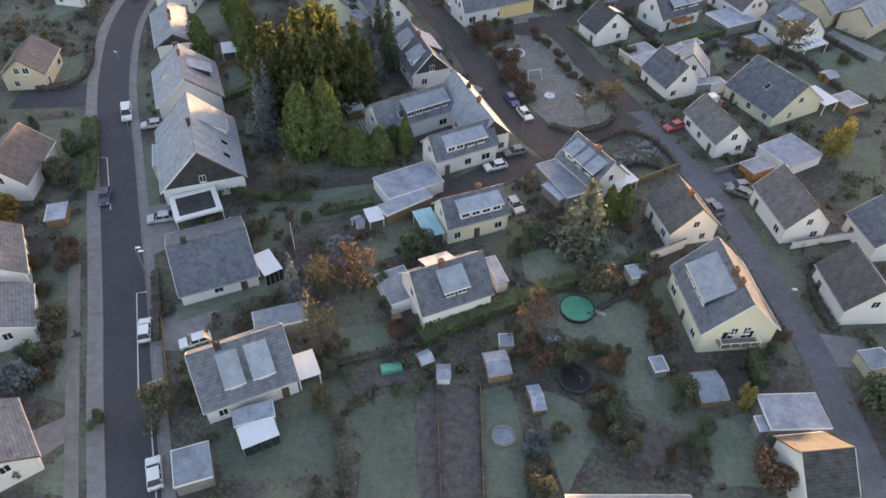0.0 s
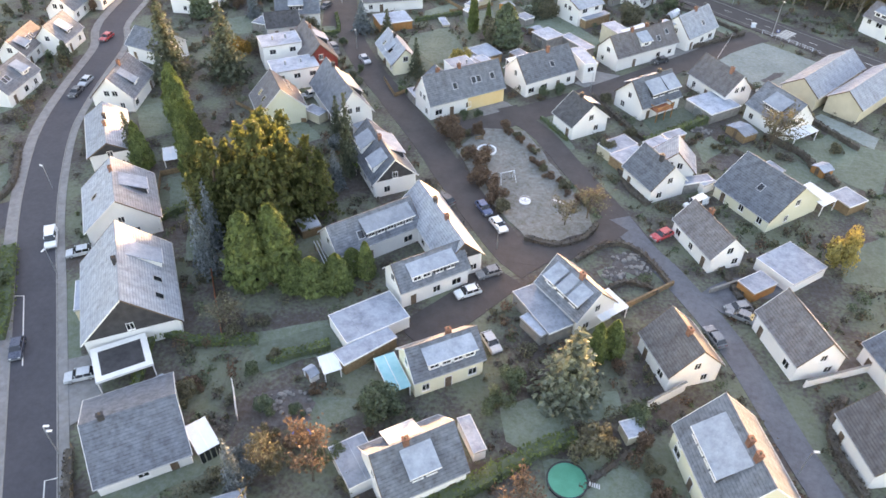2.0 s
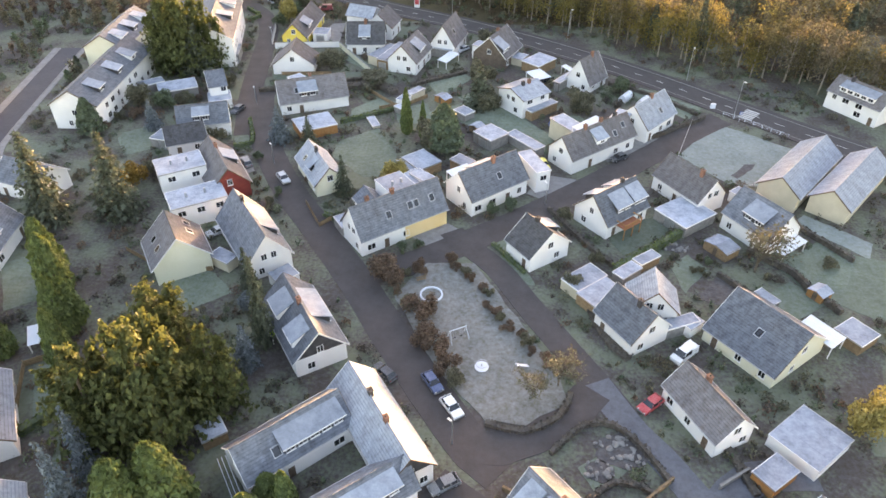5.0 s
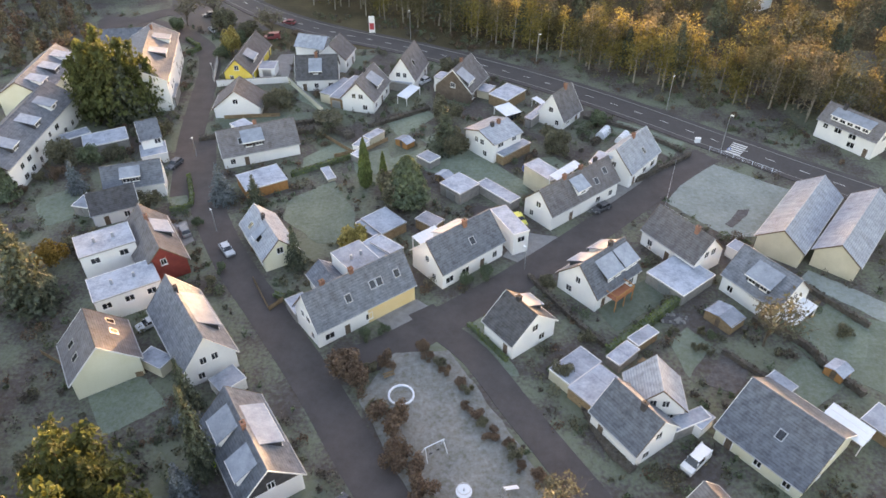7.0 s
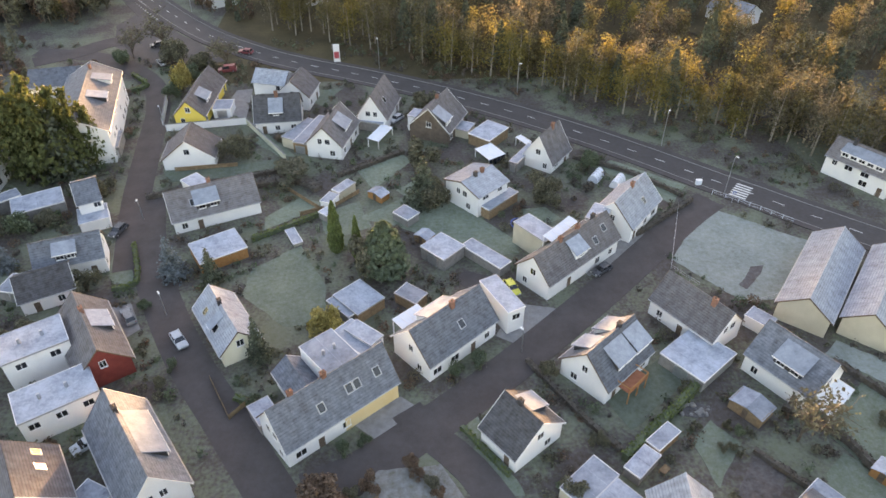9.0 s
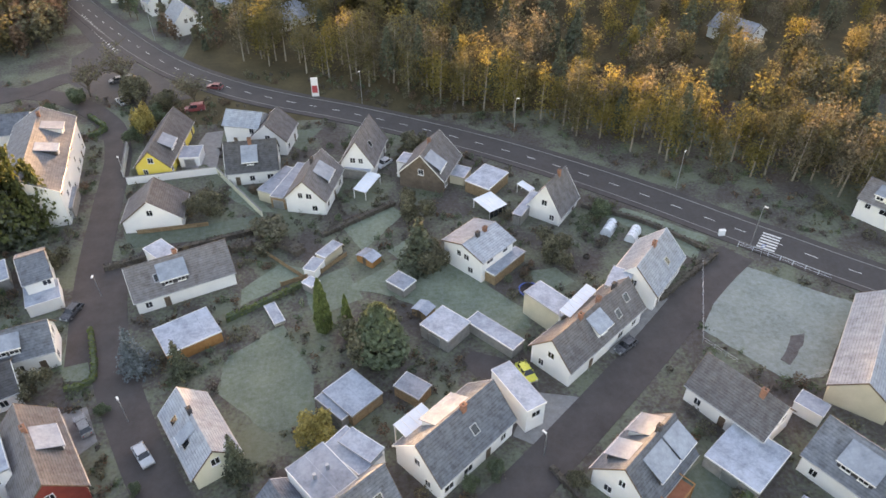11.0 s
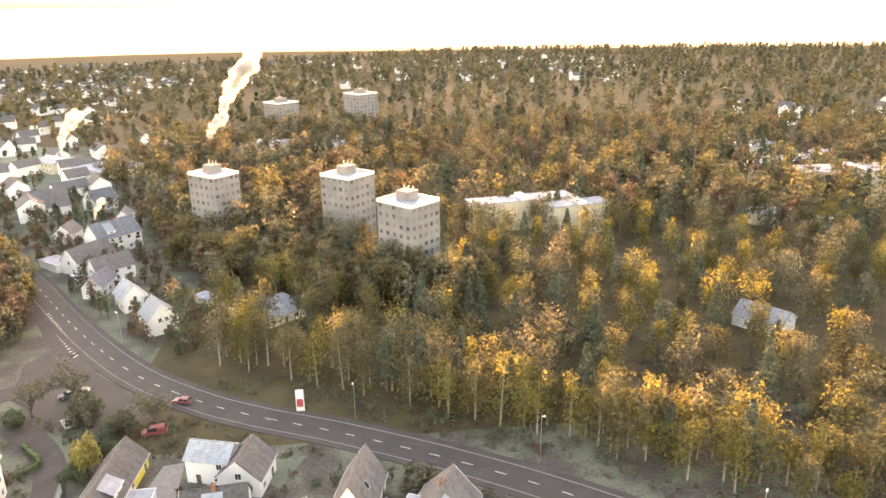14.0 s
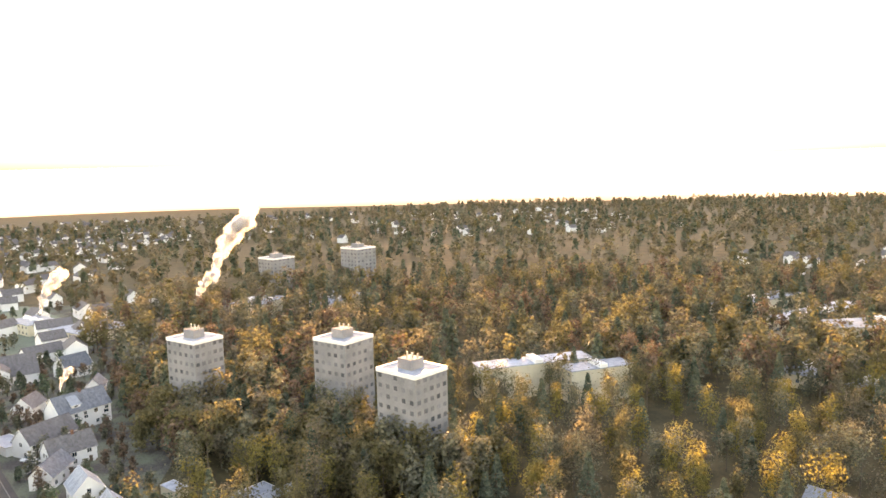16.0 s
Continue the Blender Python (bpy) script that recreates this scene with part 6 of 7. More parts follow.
# lawns and beds
lawn([(51.59, 237.05), (63.27, 253.7), (80.33, 240.8), (66.46, 225.08), (60.08, 225.54)], rime=True)
lawn([(68.43, 211.88), (72.48, 215.31), (82.54, 206.27), (79.89, 201.38), (73.85, 207.75)], rime=True)
lawn([(-27.81, 230.77), (-26.89, 237.84), (-18.76, 244.36), (-12.93, 232.17), (-11.98, 222.34), (-19.14, 222.49)])
lawn([(-27.24, 253.95), (-20.75, 260.63), (-14.22, 258.16), (-26.55, 249.64)])
lawn([(-0.58, 262.56), (4.56, 267.38), (24.07, 242.43), (18.15, 240.62)])
lawn([(9.62, 200.49), (11.97, 202.8), (16.52, 193.72), (15.08, 191.68)])
lawn([(42.32, 196.42), (46.1, 200.31), (49.22, 196.27), (43.52, 189.09)])
lawn([(59.07, 190.77), (62.93, 193.82), (68.02, 188.58), (60.52, 183.07), (56.61, 184.98)])
lawn([(31.81, 204.82), (42.01, 212.44), (45.7, 208.34), (34.17, 198.83)])
lawn([(63.61, 199.36), (72.31, 206.49), (76.41, 200.26), (72.4, 192.56), (66.68, 192.68)])
lawn([(-79.85, 237.17), (-74.81, 240.75), (-67.63, 231.63), (-74.96, 226.84)])
lawn([(-53.79, 238.42), (-54.55, 246.15), (-52.21, 246.1), (-47.67, 234.67), (-51.51, 234.76)])
lawn([(-53.06, 273.51), (-37.26, 274.04), (-25.49, 277.55), (-23.02, 274.02), (-36.34, 269.39), (-50.49, 268.08)])
lawn([(-9.51, 270.92), (0.01, 278.05), (3.05, 274.33), (-5.45, 263.06)])
lawn([(-8.21, 252.88), (2.26, 260.8), (22.34, 244.82), (23.07, 240.37), (15.99, 239.07), (-0.18, 249.6)])
lawn([(-35.2, 285.59), (-27.61, 277.79), (-23.37, 277.31), (-32.45, 288.97)])
lawn([(24.44, 254.3), (30.37, 254.96), (33.03, 250.79), (26.65, 247.83)])
lawn([(43.94, 269.71), (48.2, 272.59), (61.94, 261.36), (56.82, 254.72)])
lawn([(-23.23, 311.6), (-15.57, 311.94), (-19.95, 301.88), (-22.6, 304.44)])
lawn([(-8.93, 88.23), (-4.08, 92.19), (-1.82, 91.8), (0.38, 87.12), (2.81, 77.02), (-4.21, 75.45), (-5.81, 82.48)])
lawn([(-23.03, 79.38), (-13.4, 87.39), (-10.2, 84.72), (-8.24, 78.87), (-20.7, 75.17)])
lawn([(-14.69, 100.6), (-7.88, 103.25), (-5.64, 99.55), (-12.06, 95.08)])
lawn([(6.9, 94.7), (10.45, 96.43), (13.19, 90.02), (14.71, 80.96), (10.17, 79.94)])
lawn([(14.99, 96.54), (21.07, 95.23), (22.74, 91.36), (19.26, 82.12), (15.65, 90.58)])
lawn([(17.19, 105.84), (22.51, 111.37), (27.36, 114.74), (29.04, 104.51), (31.91, 95.1), (26.87, 96.55)])
lawn([(36.19, 96.08), (42.09, 99.14), (45.73, 89.53), (36.38, 87.42)])
lawn([(-39.41, 99.26), (-27.92, 107.8), (-26.42, 106.34), (-37.74, 96.89)])
lawn([(-29.47, 128.27), (-19.14, 133.14), (-16.76, 126.67), (-26.48, 121.43)])
lawn([(-62.81, 130.28), (-61.99, 134.97), (-51.21, 117.03), (-53.93, 116.39)])
lawn([(-41.64, 69.16), (-41, 76.11), (-36.37, 69.49)])
lawn([(-49.42, 86.52), (-52.16, 94.1), (-43.25, 80.6), (-49.78, 80.87)])
lawn([(-52.32, 154.97), (-46.1, 144.36), (-44.33, 142.51), (-47.05, 141.2)])
lawn([(-53.37, 192.19), (-40.32, 188.01), (-35.44, 183.21), (-43.11, 177.27)])
lawn([(22.01, 152.06), (27.25, 155.88), (29.45, 152.91), (24.17, 147.75)])
lawn([(-60.81, 163.11), (-57.23, 166.15), (-52.04, 157.32), (-56, 154.81)])
lawn([(-80.28, 187.39), (-75.16, 191.51), (-67.69, 179.43), (-72.85, 175.65)])
lawn([(63.77, 165.22), (73.84, 170.96), (70.33, 156.99), (63.01, 156.91)])
lawn([(60.02, 201.7), (74.62, 203.42), (83.05, 200.68), (76.54, 183.36), (64.67, 191.5)])
lawn([(23.05, 116.38), (28.86, 113.03), (29.65, 105.97), (29.43, 98.18), (25.8, 97.42), (25.78, 102.92), (22.87, 105.64), (16.33, 106.61), (15.19, 113.99)])
lawn([(8.86, 121.23), (12.68, 123.65), (25.09, 127.15), (25.7, 123.41), (18.58, 119.69), (13.5, 115.05), (10.31, 116.12)])
lawn([(-38.96, 99.63), (-25.78, 108.79), (-24.74, 106.26), (-37.23, 96.5)])
lawn([(-29.31, 125.4), (-18.03, 132.51), (-15.51, 128.42), (-25.74, 120.94)])
lawn([(-20.34, 118.02), (-10.57, 119.44), (-10.37, 116.41), (-16.94, 111.31)])
lawn([(-61.36, 101.05), (-57.54, 103.33), (-54.25, 97.31), (-57.19, 95.37)])
lawn([(-52.6, 89.1), (-49.77, 90.88), (-44.85, 82.64), (-47.45, 82.09)])
lawn([(10.4, 195.85), (12.55, 199.99), (17.52, 189.42), (14.33, 189.04)])
playground([(-7.21, 184.8), (-2.31, 193.98), (6.34, 194.43), (20.09, 169.73), (21.24, 163.38), (14.96, 158.45), (9.26, 158.98), (1.81, 167.62)])
soil_bed([(45.65, 188.06), (50.2, 194.08), (54.49, 191.89), (49.82, 186.06)])
soil_bed([(-0.95, 92), (6.9, 94.7), (9.52, 79.79), (3.04, 78.34)])
soil_bed([(-25.53, 117.25), (-20.91, 119.43), (-15.85, 114.79), (-21.94, 112.38)])
soil_bed([(27.64, 93.3), (31.19, 94.94), (32.47, 89.56), (27.04, 87.57)])
paved_yard([(-46.2, 296.6), (-43.6, 312.1), (-39.5, 312.9), (-38.3, 295.3)])
paved_yard([(39.5, 242.4), (43.0, 244.6), (43.0, 239.0), (38.4, 235.0)])
soil_bed([(61.6, 229.3), (65.5, 234.1), (68.1, 234.7), (66.5, 232.0), (62.6, 228.1)])
asphalt_patch([(10.6, 233.0), (12.3, 235.7), (16.3, 234.0), (20.4, 231.0), (22.1, 225.4), (15.0, 226.1)], tone="mid", yard=True)
soil_bed([(-10.9, 91.5), (-8.0, 93.6), (-3.6, 96.2), (-1.2, 93.6), (-4.2, 93.4), (-8.6, 90.4)])
soil_bed([(-1.3, 93.2), (1.2, 93.4), (4.6, 78.6), (2.6, 78.0), (0.2, 84.6), (-0.3, 88.8)])
paved_yard([(52.27, 114.98), (59.31, 115.54), (58.24, 110.22), (54.37, 109.33)])
paved_yard([(-6.42, 202), (0.62, 206.73), (5.21, 202.94), (-0.9, 197.32)])
paved_yard([(16.4, 218.7), (20.7, 226.39), (28.34, 224.61), (21.09, 215.69)])
paved_yard([(31.55, 238.42), (46.19, 248.03), (48.76, 243.87), (35.07, 232.87)])
paved_yard([(-54.17, 118.39), (-50.5, 120.5), (-44.83, 111.91), (-47.58, 107.95)])
paved_yard([(-40.23, 97.49), (-32.27, 101.05), (-33.91, 91.89), (-37.72, 91.09)])
paved_yard([(-47.56, 75.43), (-42.98, 79.8), (-41.11, 76.89), (-43.85, 72.35)])
paved_yard([(-51.44, 227.95), (-46.67, 229.5), (-43.2, 223.01), (-45.84, 220.04)])

# hedges, walls and fences
hedge([(-2.59, 100.6), (2.13, 105.13), (8.34, 109.7), (9.68, 111.44)], height=1.9, width=2.4)
hedge([(9.74, 110.96), (14.08, 114.86), (19.47, 118.08)], height=1.7, width=2.2)
hedge([(42.46, 108.42), (43.68, 103.28)], height=2.4, width=1.7)
hedge([(9.28, 158.39), (14.54, 157.25), (19.79, 160.18), (21.92, 164.71)], height=0.8, width=1, tone='brown')
hedge([(18.34, 153.78), (23.21, 158.81), (27.55, 159.31), (31.36, 155.26), (33.97, 150.34)], height=1, width=0.8, tone='brown')
hedge([(31.82, 193.93), (38.85, 199.88), (46.27, 206.4)], height=1.8, width=1.4)
hedge([(57.43, 201.85), (63.89, 195.97), (65.35, 191.67), (68.82, 185.67)], height=1.4, width=1, tone='brown')
hedge([(-24.37, 207.25), (-16.44, 203.4), (-16.99, 201.05)], height=1, width=1)
hedge([(9.62, 200.49), (12.07, 197.05), (15.54, 192.18)], height=0.8, width=0.8)
hedge([(69.38, 210.5), (76.41, 200.26)], height=1.2, width=0.8, tone='brown')
hedge([(-50.95, 232.99), (-47.12, 234.66), (-51.03, 246.07)], height=1, width=0.8)
hedge([(-30.42, 265.67), (-21.5, 266.71), (-17.21, 262.93)], height=1.4, width=3, tone='brown')
hedge([(-53.14, 261.61), (-38.7, 266.76), (-21.82, 272.31)], height=1.2, width=1, tone='brown')
hedge([(-28.39, 246), (-16.36, 253.78)], height=1.2, width=0.8)
hedge([(-13.46, 268.31), (-3.28, 275.04), (1.09, 277.93)], height=1, width=1.2, tone='brown')
hedge([(39.67, 273.56), (47.07, 269.36), (52.12, 265.56), (59.97, 257.17)], height=1, width=0.8, tone='brown')
hedge([(46.61, 244.45), (61.26, 255.61)], height=1, width=1, tone='brown')
hedge([(-74.2, 322.62), (-68.16, 315.63), (-71.44, 312.42)], height=1.2, width=1)
hedge([(-39.99, 109.58), (-43.82, 124.63), (-37.93, 124.57), (-28.18, 126.71)], height=1.4, width=1.4)
hedge([(-77.46, 138.76), (-69.59, 126.04), (-66.37, 119.68)], height=1.4, width=3)
hedge([(-94.65, 146.41), (-89.04, 148.88), (-88.6, 155.64), (-94.19, 165.73)], height=1, width=1.2, tone='brown')
hedge([(56.47, 131.51), (53.08, 124.24), (55.13, 115.92)], height=1, width=1.4, tone='brown')
hedge([(-44.98, 104.25), (-38.59, 92.57)], height=1.2, width=1.2, tone='brown')
hedge([(-57.74, 149.59), (-53.21, 154.86), (-50.5, 158.96)], height=1.4, width=1.4)
hedge([(24.98, 190.29), (28.19, 177.76), (31.52, 172.41)], height=0.8, width=2, tone='brown')
hedge([(-13.27, 93.84), (-5.77, 98.51), (-1.61, 101.51)], height=0.9, width=1.2, tone='brown')
hedge([(20.07, 110.8), (29.01, 119.85)], height=0.6, width=1, tone='brown')
fence([(-12.04, 88.58), (-9.35, 83.27), (-5.87, 76.34)], height=1.2)
fence([(0.39, 96.97), (2.75, 87.65), (4.98, 78.78)], height=1)
fence([(6.9, 94.7), (9.91, 79.88)], height=1)
fence([(-45.21, 104.99), (-37.95, 93.14), (-31.84, 83.19)], height=1.2)
fence([(-42.29, 141.52), (-37.66, 133.1), (-34.02, 126.78)], height=1.8, tone='rust')
fence([(-28.55, 118.01), (-25.7, 112.66)], height=2, tone='white')
fence([(-28.92, 211.24), (-24.56, 203.57), (-21.59, 207.2)], height=1)
fence([(78.54, 221.94), (76.19, 228.52), (60.58, 223.91)], height=1, tone='wire')
fence([(57.94, 253.91), (50.5, 234.29), (54.15, 229.08)], height=1, tone='wire')
fence([(66.48, 257.89), (70.84, 254.54), (79.2, 246.95)], height=1.1, tone='pale')
fence([(-49.79, 272.38), (-36.22, 273.93)], height=1)
fence([(-19.99, 254.18), (-12.92, 257.15), (-8.35, 261.98)], height=1.2)
fence([(-58.35, 154.27), (-62.41, 163.84), (-57.12, 167.3)], height=1.4)
fence([(-59.03, 193.21), (-48.26, 187.14), (-40.96, 188.88)], height=1)
fence([(-28.21, 268.12), (-13.81, 253.65)], height=1)
garden_wall([(-58.26, 293.84), (-60.57, 306.59)], height=1.8)
garden_wall([(-56.59, 290.79), (-37.69, 293.44)], height=1.8)
garden_wall([(-37.69, 293.44), (-25.81, 275.94)], height=1.6, tone='cream')
garden_wall([(51.39, 132.73), (61.46, 137.55)], height=1.6)
garden_wall([(40.25, 150.06), (44.85, 153.09)], height=1, tone='grey')
garden_wall([(11.78, 147.84), (19.28, 143.88), (23.75, 141.66), (34.45, 150.9)], height=1, tone='wood')
garden_wall([(28.75, 124.4), (34.33, 129.03)], height=2)

# trees and shrubs
tree('cedar', -43.83, 151.77, 18.03, 6.22)
tree('cedar', -35.67, 152.68, 22.61, 7.71)
tree('cedar', -29.76, 158.8, 16.01, 5.07)
tree('cedar', -40.35, 165.63, 16.31, 7.14)
tree('cypress', -33.57, 138.29, 15.15, 4.33, tone='cypress')
tree('cypress', -30.17, 141.27, 14.68, 4.19)
tree('cypress', -64.88, 180.09, 13.57, 3.26)
tree('cypress', -59.59, 171.37, 12.41, 3.12)
tree('cypress', -55.75, 164.27, 12.19, 2.54)
tree('cypress', -66.98, 166.16, 10.44, 2.58)
tree('spruce', -26.47, 171.66, 18.79, 2.59)
tree('blue_spruce', -28.55, 168.34, 7.5, 1.97)
tree('blue_spruce', -41.71, 139.67, 16.51, 2.59)
tree('blue_spruce', -21.96, 103.25, 11.49, 1.84)
tree('blue_spruce', -43.29, 146.44, 14.53, 2.29)
tree('spruce', 17.93, 124.6, 15.2, 5.6, tone='frosty')
tree('cypress', 24.06, 134.18, 7.15, 2.18)
tree('cypress', 21.61, 132.37, 7.96, 1.98)
tree('cypress', -26.45, 138.62, 6, 2.74)
tree('cypress', -23.35, 138.54, 7.43, 3.32)
tree('cypress', -19.75, 140.11, 7.44, 3.14)
tree('cypress', -18.38, 144.39, 5.07, 2.52)
tree('cypress', -15.73, 143.36, 7.84, 1.8)
tree('bush', 27.34, 122.77, 3.81, 2.18)
tree('bush', 21.94, 116.55, 5.92, 3.38, tone='olive')
tree('bush', -7.52, 116.36, 4.94, 2.82)
tree('bush', 10.55, 125.07, 4.25, 2.43)
tree('bush', 8.45, 121.14, 3.76, 2.2)
tree('bare', -13.1, 106.09, 10.74, 3.49, tone='rust')
tree('bare', -19.48, 105.7, 8.47, 2.33, tone='olive')
tree('bare', -15.37, 96.63, 10.92, 2.59, tone='olive')
tree('bare', 12.42, 104.64, 9.23, 3.12, tone='rust')
tree('bush', -33.83, 115.45, 3.11, 1.87, tone='olive')
tree('bush', -22.05, 108.14, 2.78, 1.59, tone='olive')
tree('bare', -33.64, 128.24, 6.74, 3.14, tone='olive')
tree('bush', -72.41, 122.51, 4.2, 2.4, tone='olive')
tree('bush', -74.58, 129.49, 4.37, 2.9)
tree('bush', -59.89, 105.29, 3.69, 2.27, tone='rust')
tree('yellow', 62.37, 160.74, 8.47, 3.32)
tree('bare', 20.14, 166.23, 7.75, 3.32, tone='olive')
tree('bare', 16.15, 163.45, 6.22, 2.73, tone='olive')
tree('bush', -32.14, 82.26, 5.29, 3.02, tone='olive')
tree('bush', -71.85, 121.36, 4.92, 3.33, tone='olive')
tree('bush', -74.28, 110.13, 5.45, 3.48, tone='orange')
tree('bush', -58.44, 103.15, 3.62, 2.07, tone='rust')
tree('bush', -53.28, 91.7, 4.28, 2.7, tone='olive')
tree('bush', -53.12, 85.67, 3.72, 2.12)
tree('bush', -52.46, 81.15, 4.87, 2.78, tone='blue')
tree('bush', -38.93, 79.03, 2.48, 1.41)
tree('bush', -45.36, 71.25, 3.98, 2.28, tone='olive')
tree('bush', 23.66, 94.52, 3.87, 2.21)
tree('bush', 26.31, 89.74, 3.46, 1.98, tone='olive')
tree('bush', 33.1, 99.76, 3.98, 2.27)
tree('bush', 34.93, 91.69, 2.98, 1.7)
tree('bush', 15.23, 88.03, 2.97, 1.7, tone='blue')
tree('bush', 16.34, 84.4, 3.12, 1.78, tone='olive')
tree('bush', 16.65, 81.54, 3.98, 2.27, tone='olive')
tree('bush', 18.3, 102.05, 4.12, 2.35, tone='olive')
tree('bush', 15.92, 102.49, 3.04, 1.74, tone='olive')
tree('bush', 24.12, 101.44, 3.53, 2.02, tone='rust')
tree('bush', 13.83, 100.04, 3.79, 2.33, tone='rust')
tree('yellow', 41.04, 99.34, 5.14, 1.35)
tree('bush', -12.69, 87.55, 3.33, 1.9, tone='olive')
tree('bush', 25.19, 91.91, 3.53, 2.02, tone='olive')
tree('bush', 43.05, 88.92, 4.78, 3.43, tone='rust')
tree('bush', 57.59, 103.54, 6.62, 3.78)
tree('bush', 29.82, 108.75, 2.84, 1.63, tone='rust')
tree('bush', -15.83, 94.22, 2.7, 1.54, tone='olive')
tree('bush', -3.85, 91.34, 2.08, 1.19)
tree('bush', -7.92, 118.86, 4.31, 3.26)
tree('bush', -22.07, 106.75, 4.16, 2.38, tone='blue')
tree('bush', -18.39, 106.44, 3.84, 2.2, tone='olive')
tree('bush', 30.74, 122.73, 0.3, 0.89)
tree('round', -2.22, 235.83, 11.42, 4.88)
tree('cypress', -11.62, 242.24, 11.72, 1.72)
tree('cypress', -7.48, 240.22, 9.87, 1.25)
tree('bush', 6.41, 258.85, 5.71, 3.27, tone='olive')
tree('bush', 4.84, 272.56, 6.58, 3.76, tone='olive')
tree('spruce', -21.81, 215.19, 10.21, 2.34)
tree('blue_spruce', -40.77, 236.31, 9.65, 3.11)
tree('spruce', -33.4, 234.36, 8.32, 2.41)
tree('yellow', -11.55, 220.05, 5.93, 3.43)
tree('bare', 57.42, 196.1, 11.13, 4.75, tone='olive')
tree('blue_spruce', -72.7, 239.77, 8.16, 2.48)
tree('spruce', -31.81, 182.31, 11.76, 2.46)
tree('bush', -62.69, 263.96, 4.49, 2.57, tone='olive')
tree('cedar', -82.21, 274.55, 18.55, 6.47)
tree('cedar', -76.31, 273.09, 23.28, 8.31)
tree('cedar', -71.01, 276.99, 18.01, 6.14)
tree('bush', -80.99, 250.85, 6.29, 3.6, tone='olive')
tree('bush', -75, 250.72, 5.45, 3.11)
tree('bush', -70.44, 252.74, 4, 2.66, tone='olive')
tree('bush', -67.32, 214.76, 5.77, 3.3, tone='orange')
tree('bush', -62.94, 220.4, 3.99, 3.42, tone='olive')
tree('bush', -55.3, 233.09, 4.57, 2.61, tone='olive')
tree('bush', -37.18, 277.59, 6.24, 3.57, tone='olive')
tree('bush', -23.13, 269.28, 3.74, 5.28, tone='olive')
tree('bush', 30.41, 259.48, 5.51, 3.28, tone='olive')
tree('bush', 42.31, 269.08, 4.48, 2.91)
tree('bush', 13.05, 213.06, 3.04, 1.74)
tree('bush', 9.09, 210.43, 2.64, 1.52)
tree('bush', -7.39, 197.45, 2.12, 1.21)
tree('bush', -4.43, 198.5, 1.83, 1.05)
tree('bush', 28.93, 196.7, 2.42, 1.38, tone='olive')
tree('bush', 71.01, 198.06, 2.76, 1.58, tone='olive')
tree('bush', 49.16, 197.39, 1.83, 1.04)
tree('bush', 23.32, 210.13, 2.99, 1.71, tone='olive')
tree('bush', 23.75, 188.51, 3.69, 2.11, tone='olive')
tree('bush', 38.1, 187.25, 2.82, 1.61, tone='olive')
tree('yellow', -57.81, 312.02, 8.07, 3.33)
tree('bush', -65.28, 332.52, 7.44, 4.25, tone='olive')
tree('bush', -55.48, 325.75, 4.95, 3.03, tone='olive')
tree('bush', -79.78, 331.39, 3.93, 2.52)
tree('bush', -23.18, 266.46, 2.78, 1.59, tone='green')
tree('spruce', -77.86, 201.25, 21.16, 5.8)
tree('spruce', -64.9, 204.29, 20.05, 5.6)
tree('spruce', -73.11, 272.08, 17.37, 6.05)
tree('cypress', -67.93, 184.12, 13.62, 3.36)
tree('cypress', -59.19, 173.35, 10.22, 3.14)
tree('spruce', -68.98, 167.01, 12.45, 2.63)
tree('bush', -4.98, 236.07, 7.43, 4.25, tone='olive')
tree('spruce', 5.28, 257.63, 11.88, 4.64)
tree('bush', 6.71, 256.27, 5.93, 3.39, tone='olive')
tree('bush', -36.64, 278.81, 5.61, 3.21, tone='olive')
tree('bush', 30.71, 256.26, 5.67, 3.24, tone='olive')
tree('bush', 6.31, 298.84, 5.06, 3.68, tone='olive')

# lean-to of the hipped house
flat_block(20.8, 254.9, 43.6, 9.2, 2.5, 2.5)
# shrubs of the southern gardens
for k, (x, y) in enumerate(((16.2, 102.8), (12.5, 104.0), (21.1, 103.9), (24.3, 102.7), (23.3, 97.8), (24.6, 93.7), (22.6, 91.5), (35.8, 94.5), (35.0, 91.1), (31.6, 90.4), (17.4, 89.6), (-16.2, 110.8), (-13.8, 108.9), (-21.2, 109.6), (-6.3, 100.7), (-13.4, 97.0), (-34.4, 117.0), (-23.3, 115.5), (-20.7, 111.0), (-63.5, 101.2), (-59.0, 97.5), (-49.5, 83.5), (-45.2, 70.5), (-51.0, 87.0), (-84.1, 239.1), (-82.8, 243.9), (-79.5, 245.2))):
    tree('bush', x, y, 1.8 + .45 * (k % 4), 1.3 + .3 * (k % 3), tone=('olive', 'rust', 'green', 'olive', 'rust')[k % 5])
tree('round', -86.8, 237.0, 9.0, 3.6)
tree('bush', 14.6, 87.4, 2.2, 1.7, tone='blue')

# shrubs round the playground
for x, y, h, r, tone in ((-10.4, 189.6, 5.2, 3.5, 'rust'), (-7.6, 187.2, 3.6, 2.4, 'rust'), (-1.9, 179.6, 4.4, 3.2, 'rust'), (-4.6, 181.6, 2.6, 1.8, 'olive'), (-0.6, 174.6, 3.8, 2.6, 'rust'), (1.4, 171.6, 3.4, 2.4, 'rust'), (2.9, 168.4, 3.2, 2.2, 'rust'), (4.6, 165.2, 2.8, 2.0, 'olive'), (-3.4, 191.2, 2.9, 1.6, 'rust'), (-5.6, 190.2, 1.7, 1.2, 'olive'), (2.2, 194.3, 2.4, 1.5, 'rust')):
    tree('bush', x, y, h, r, tone=tone)
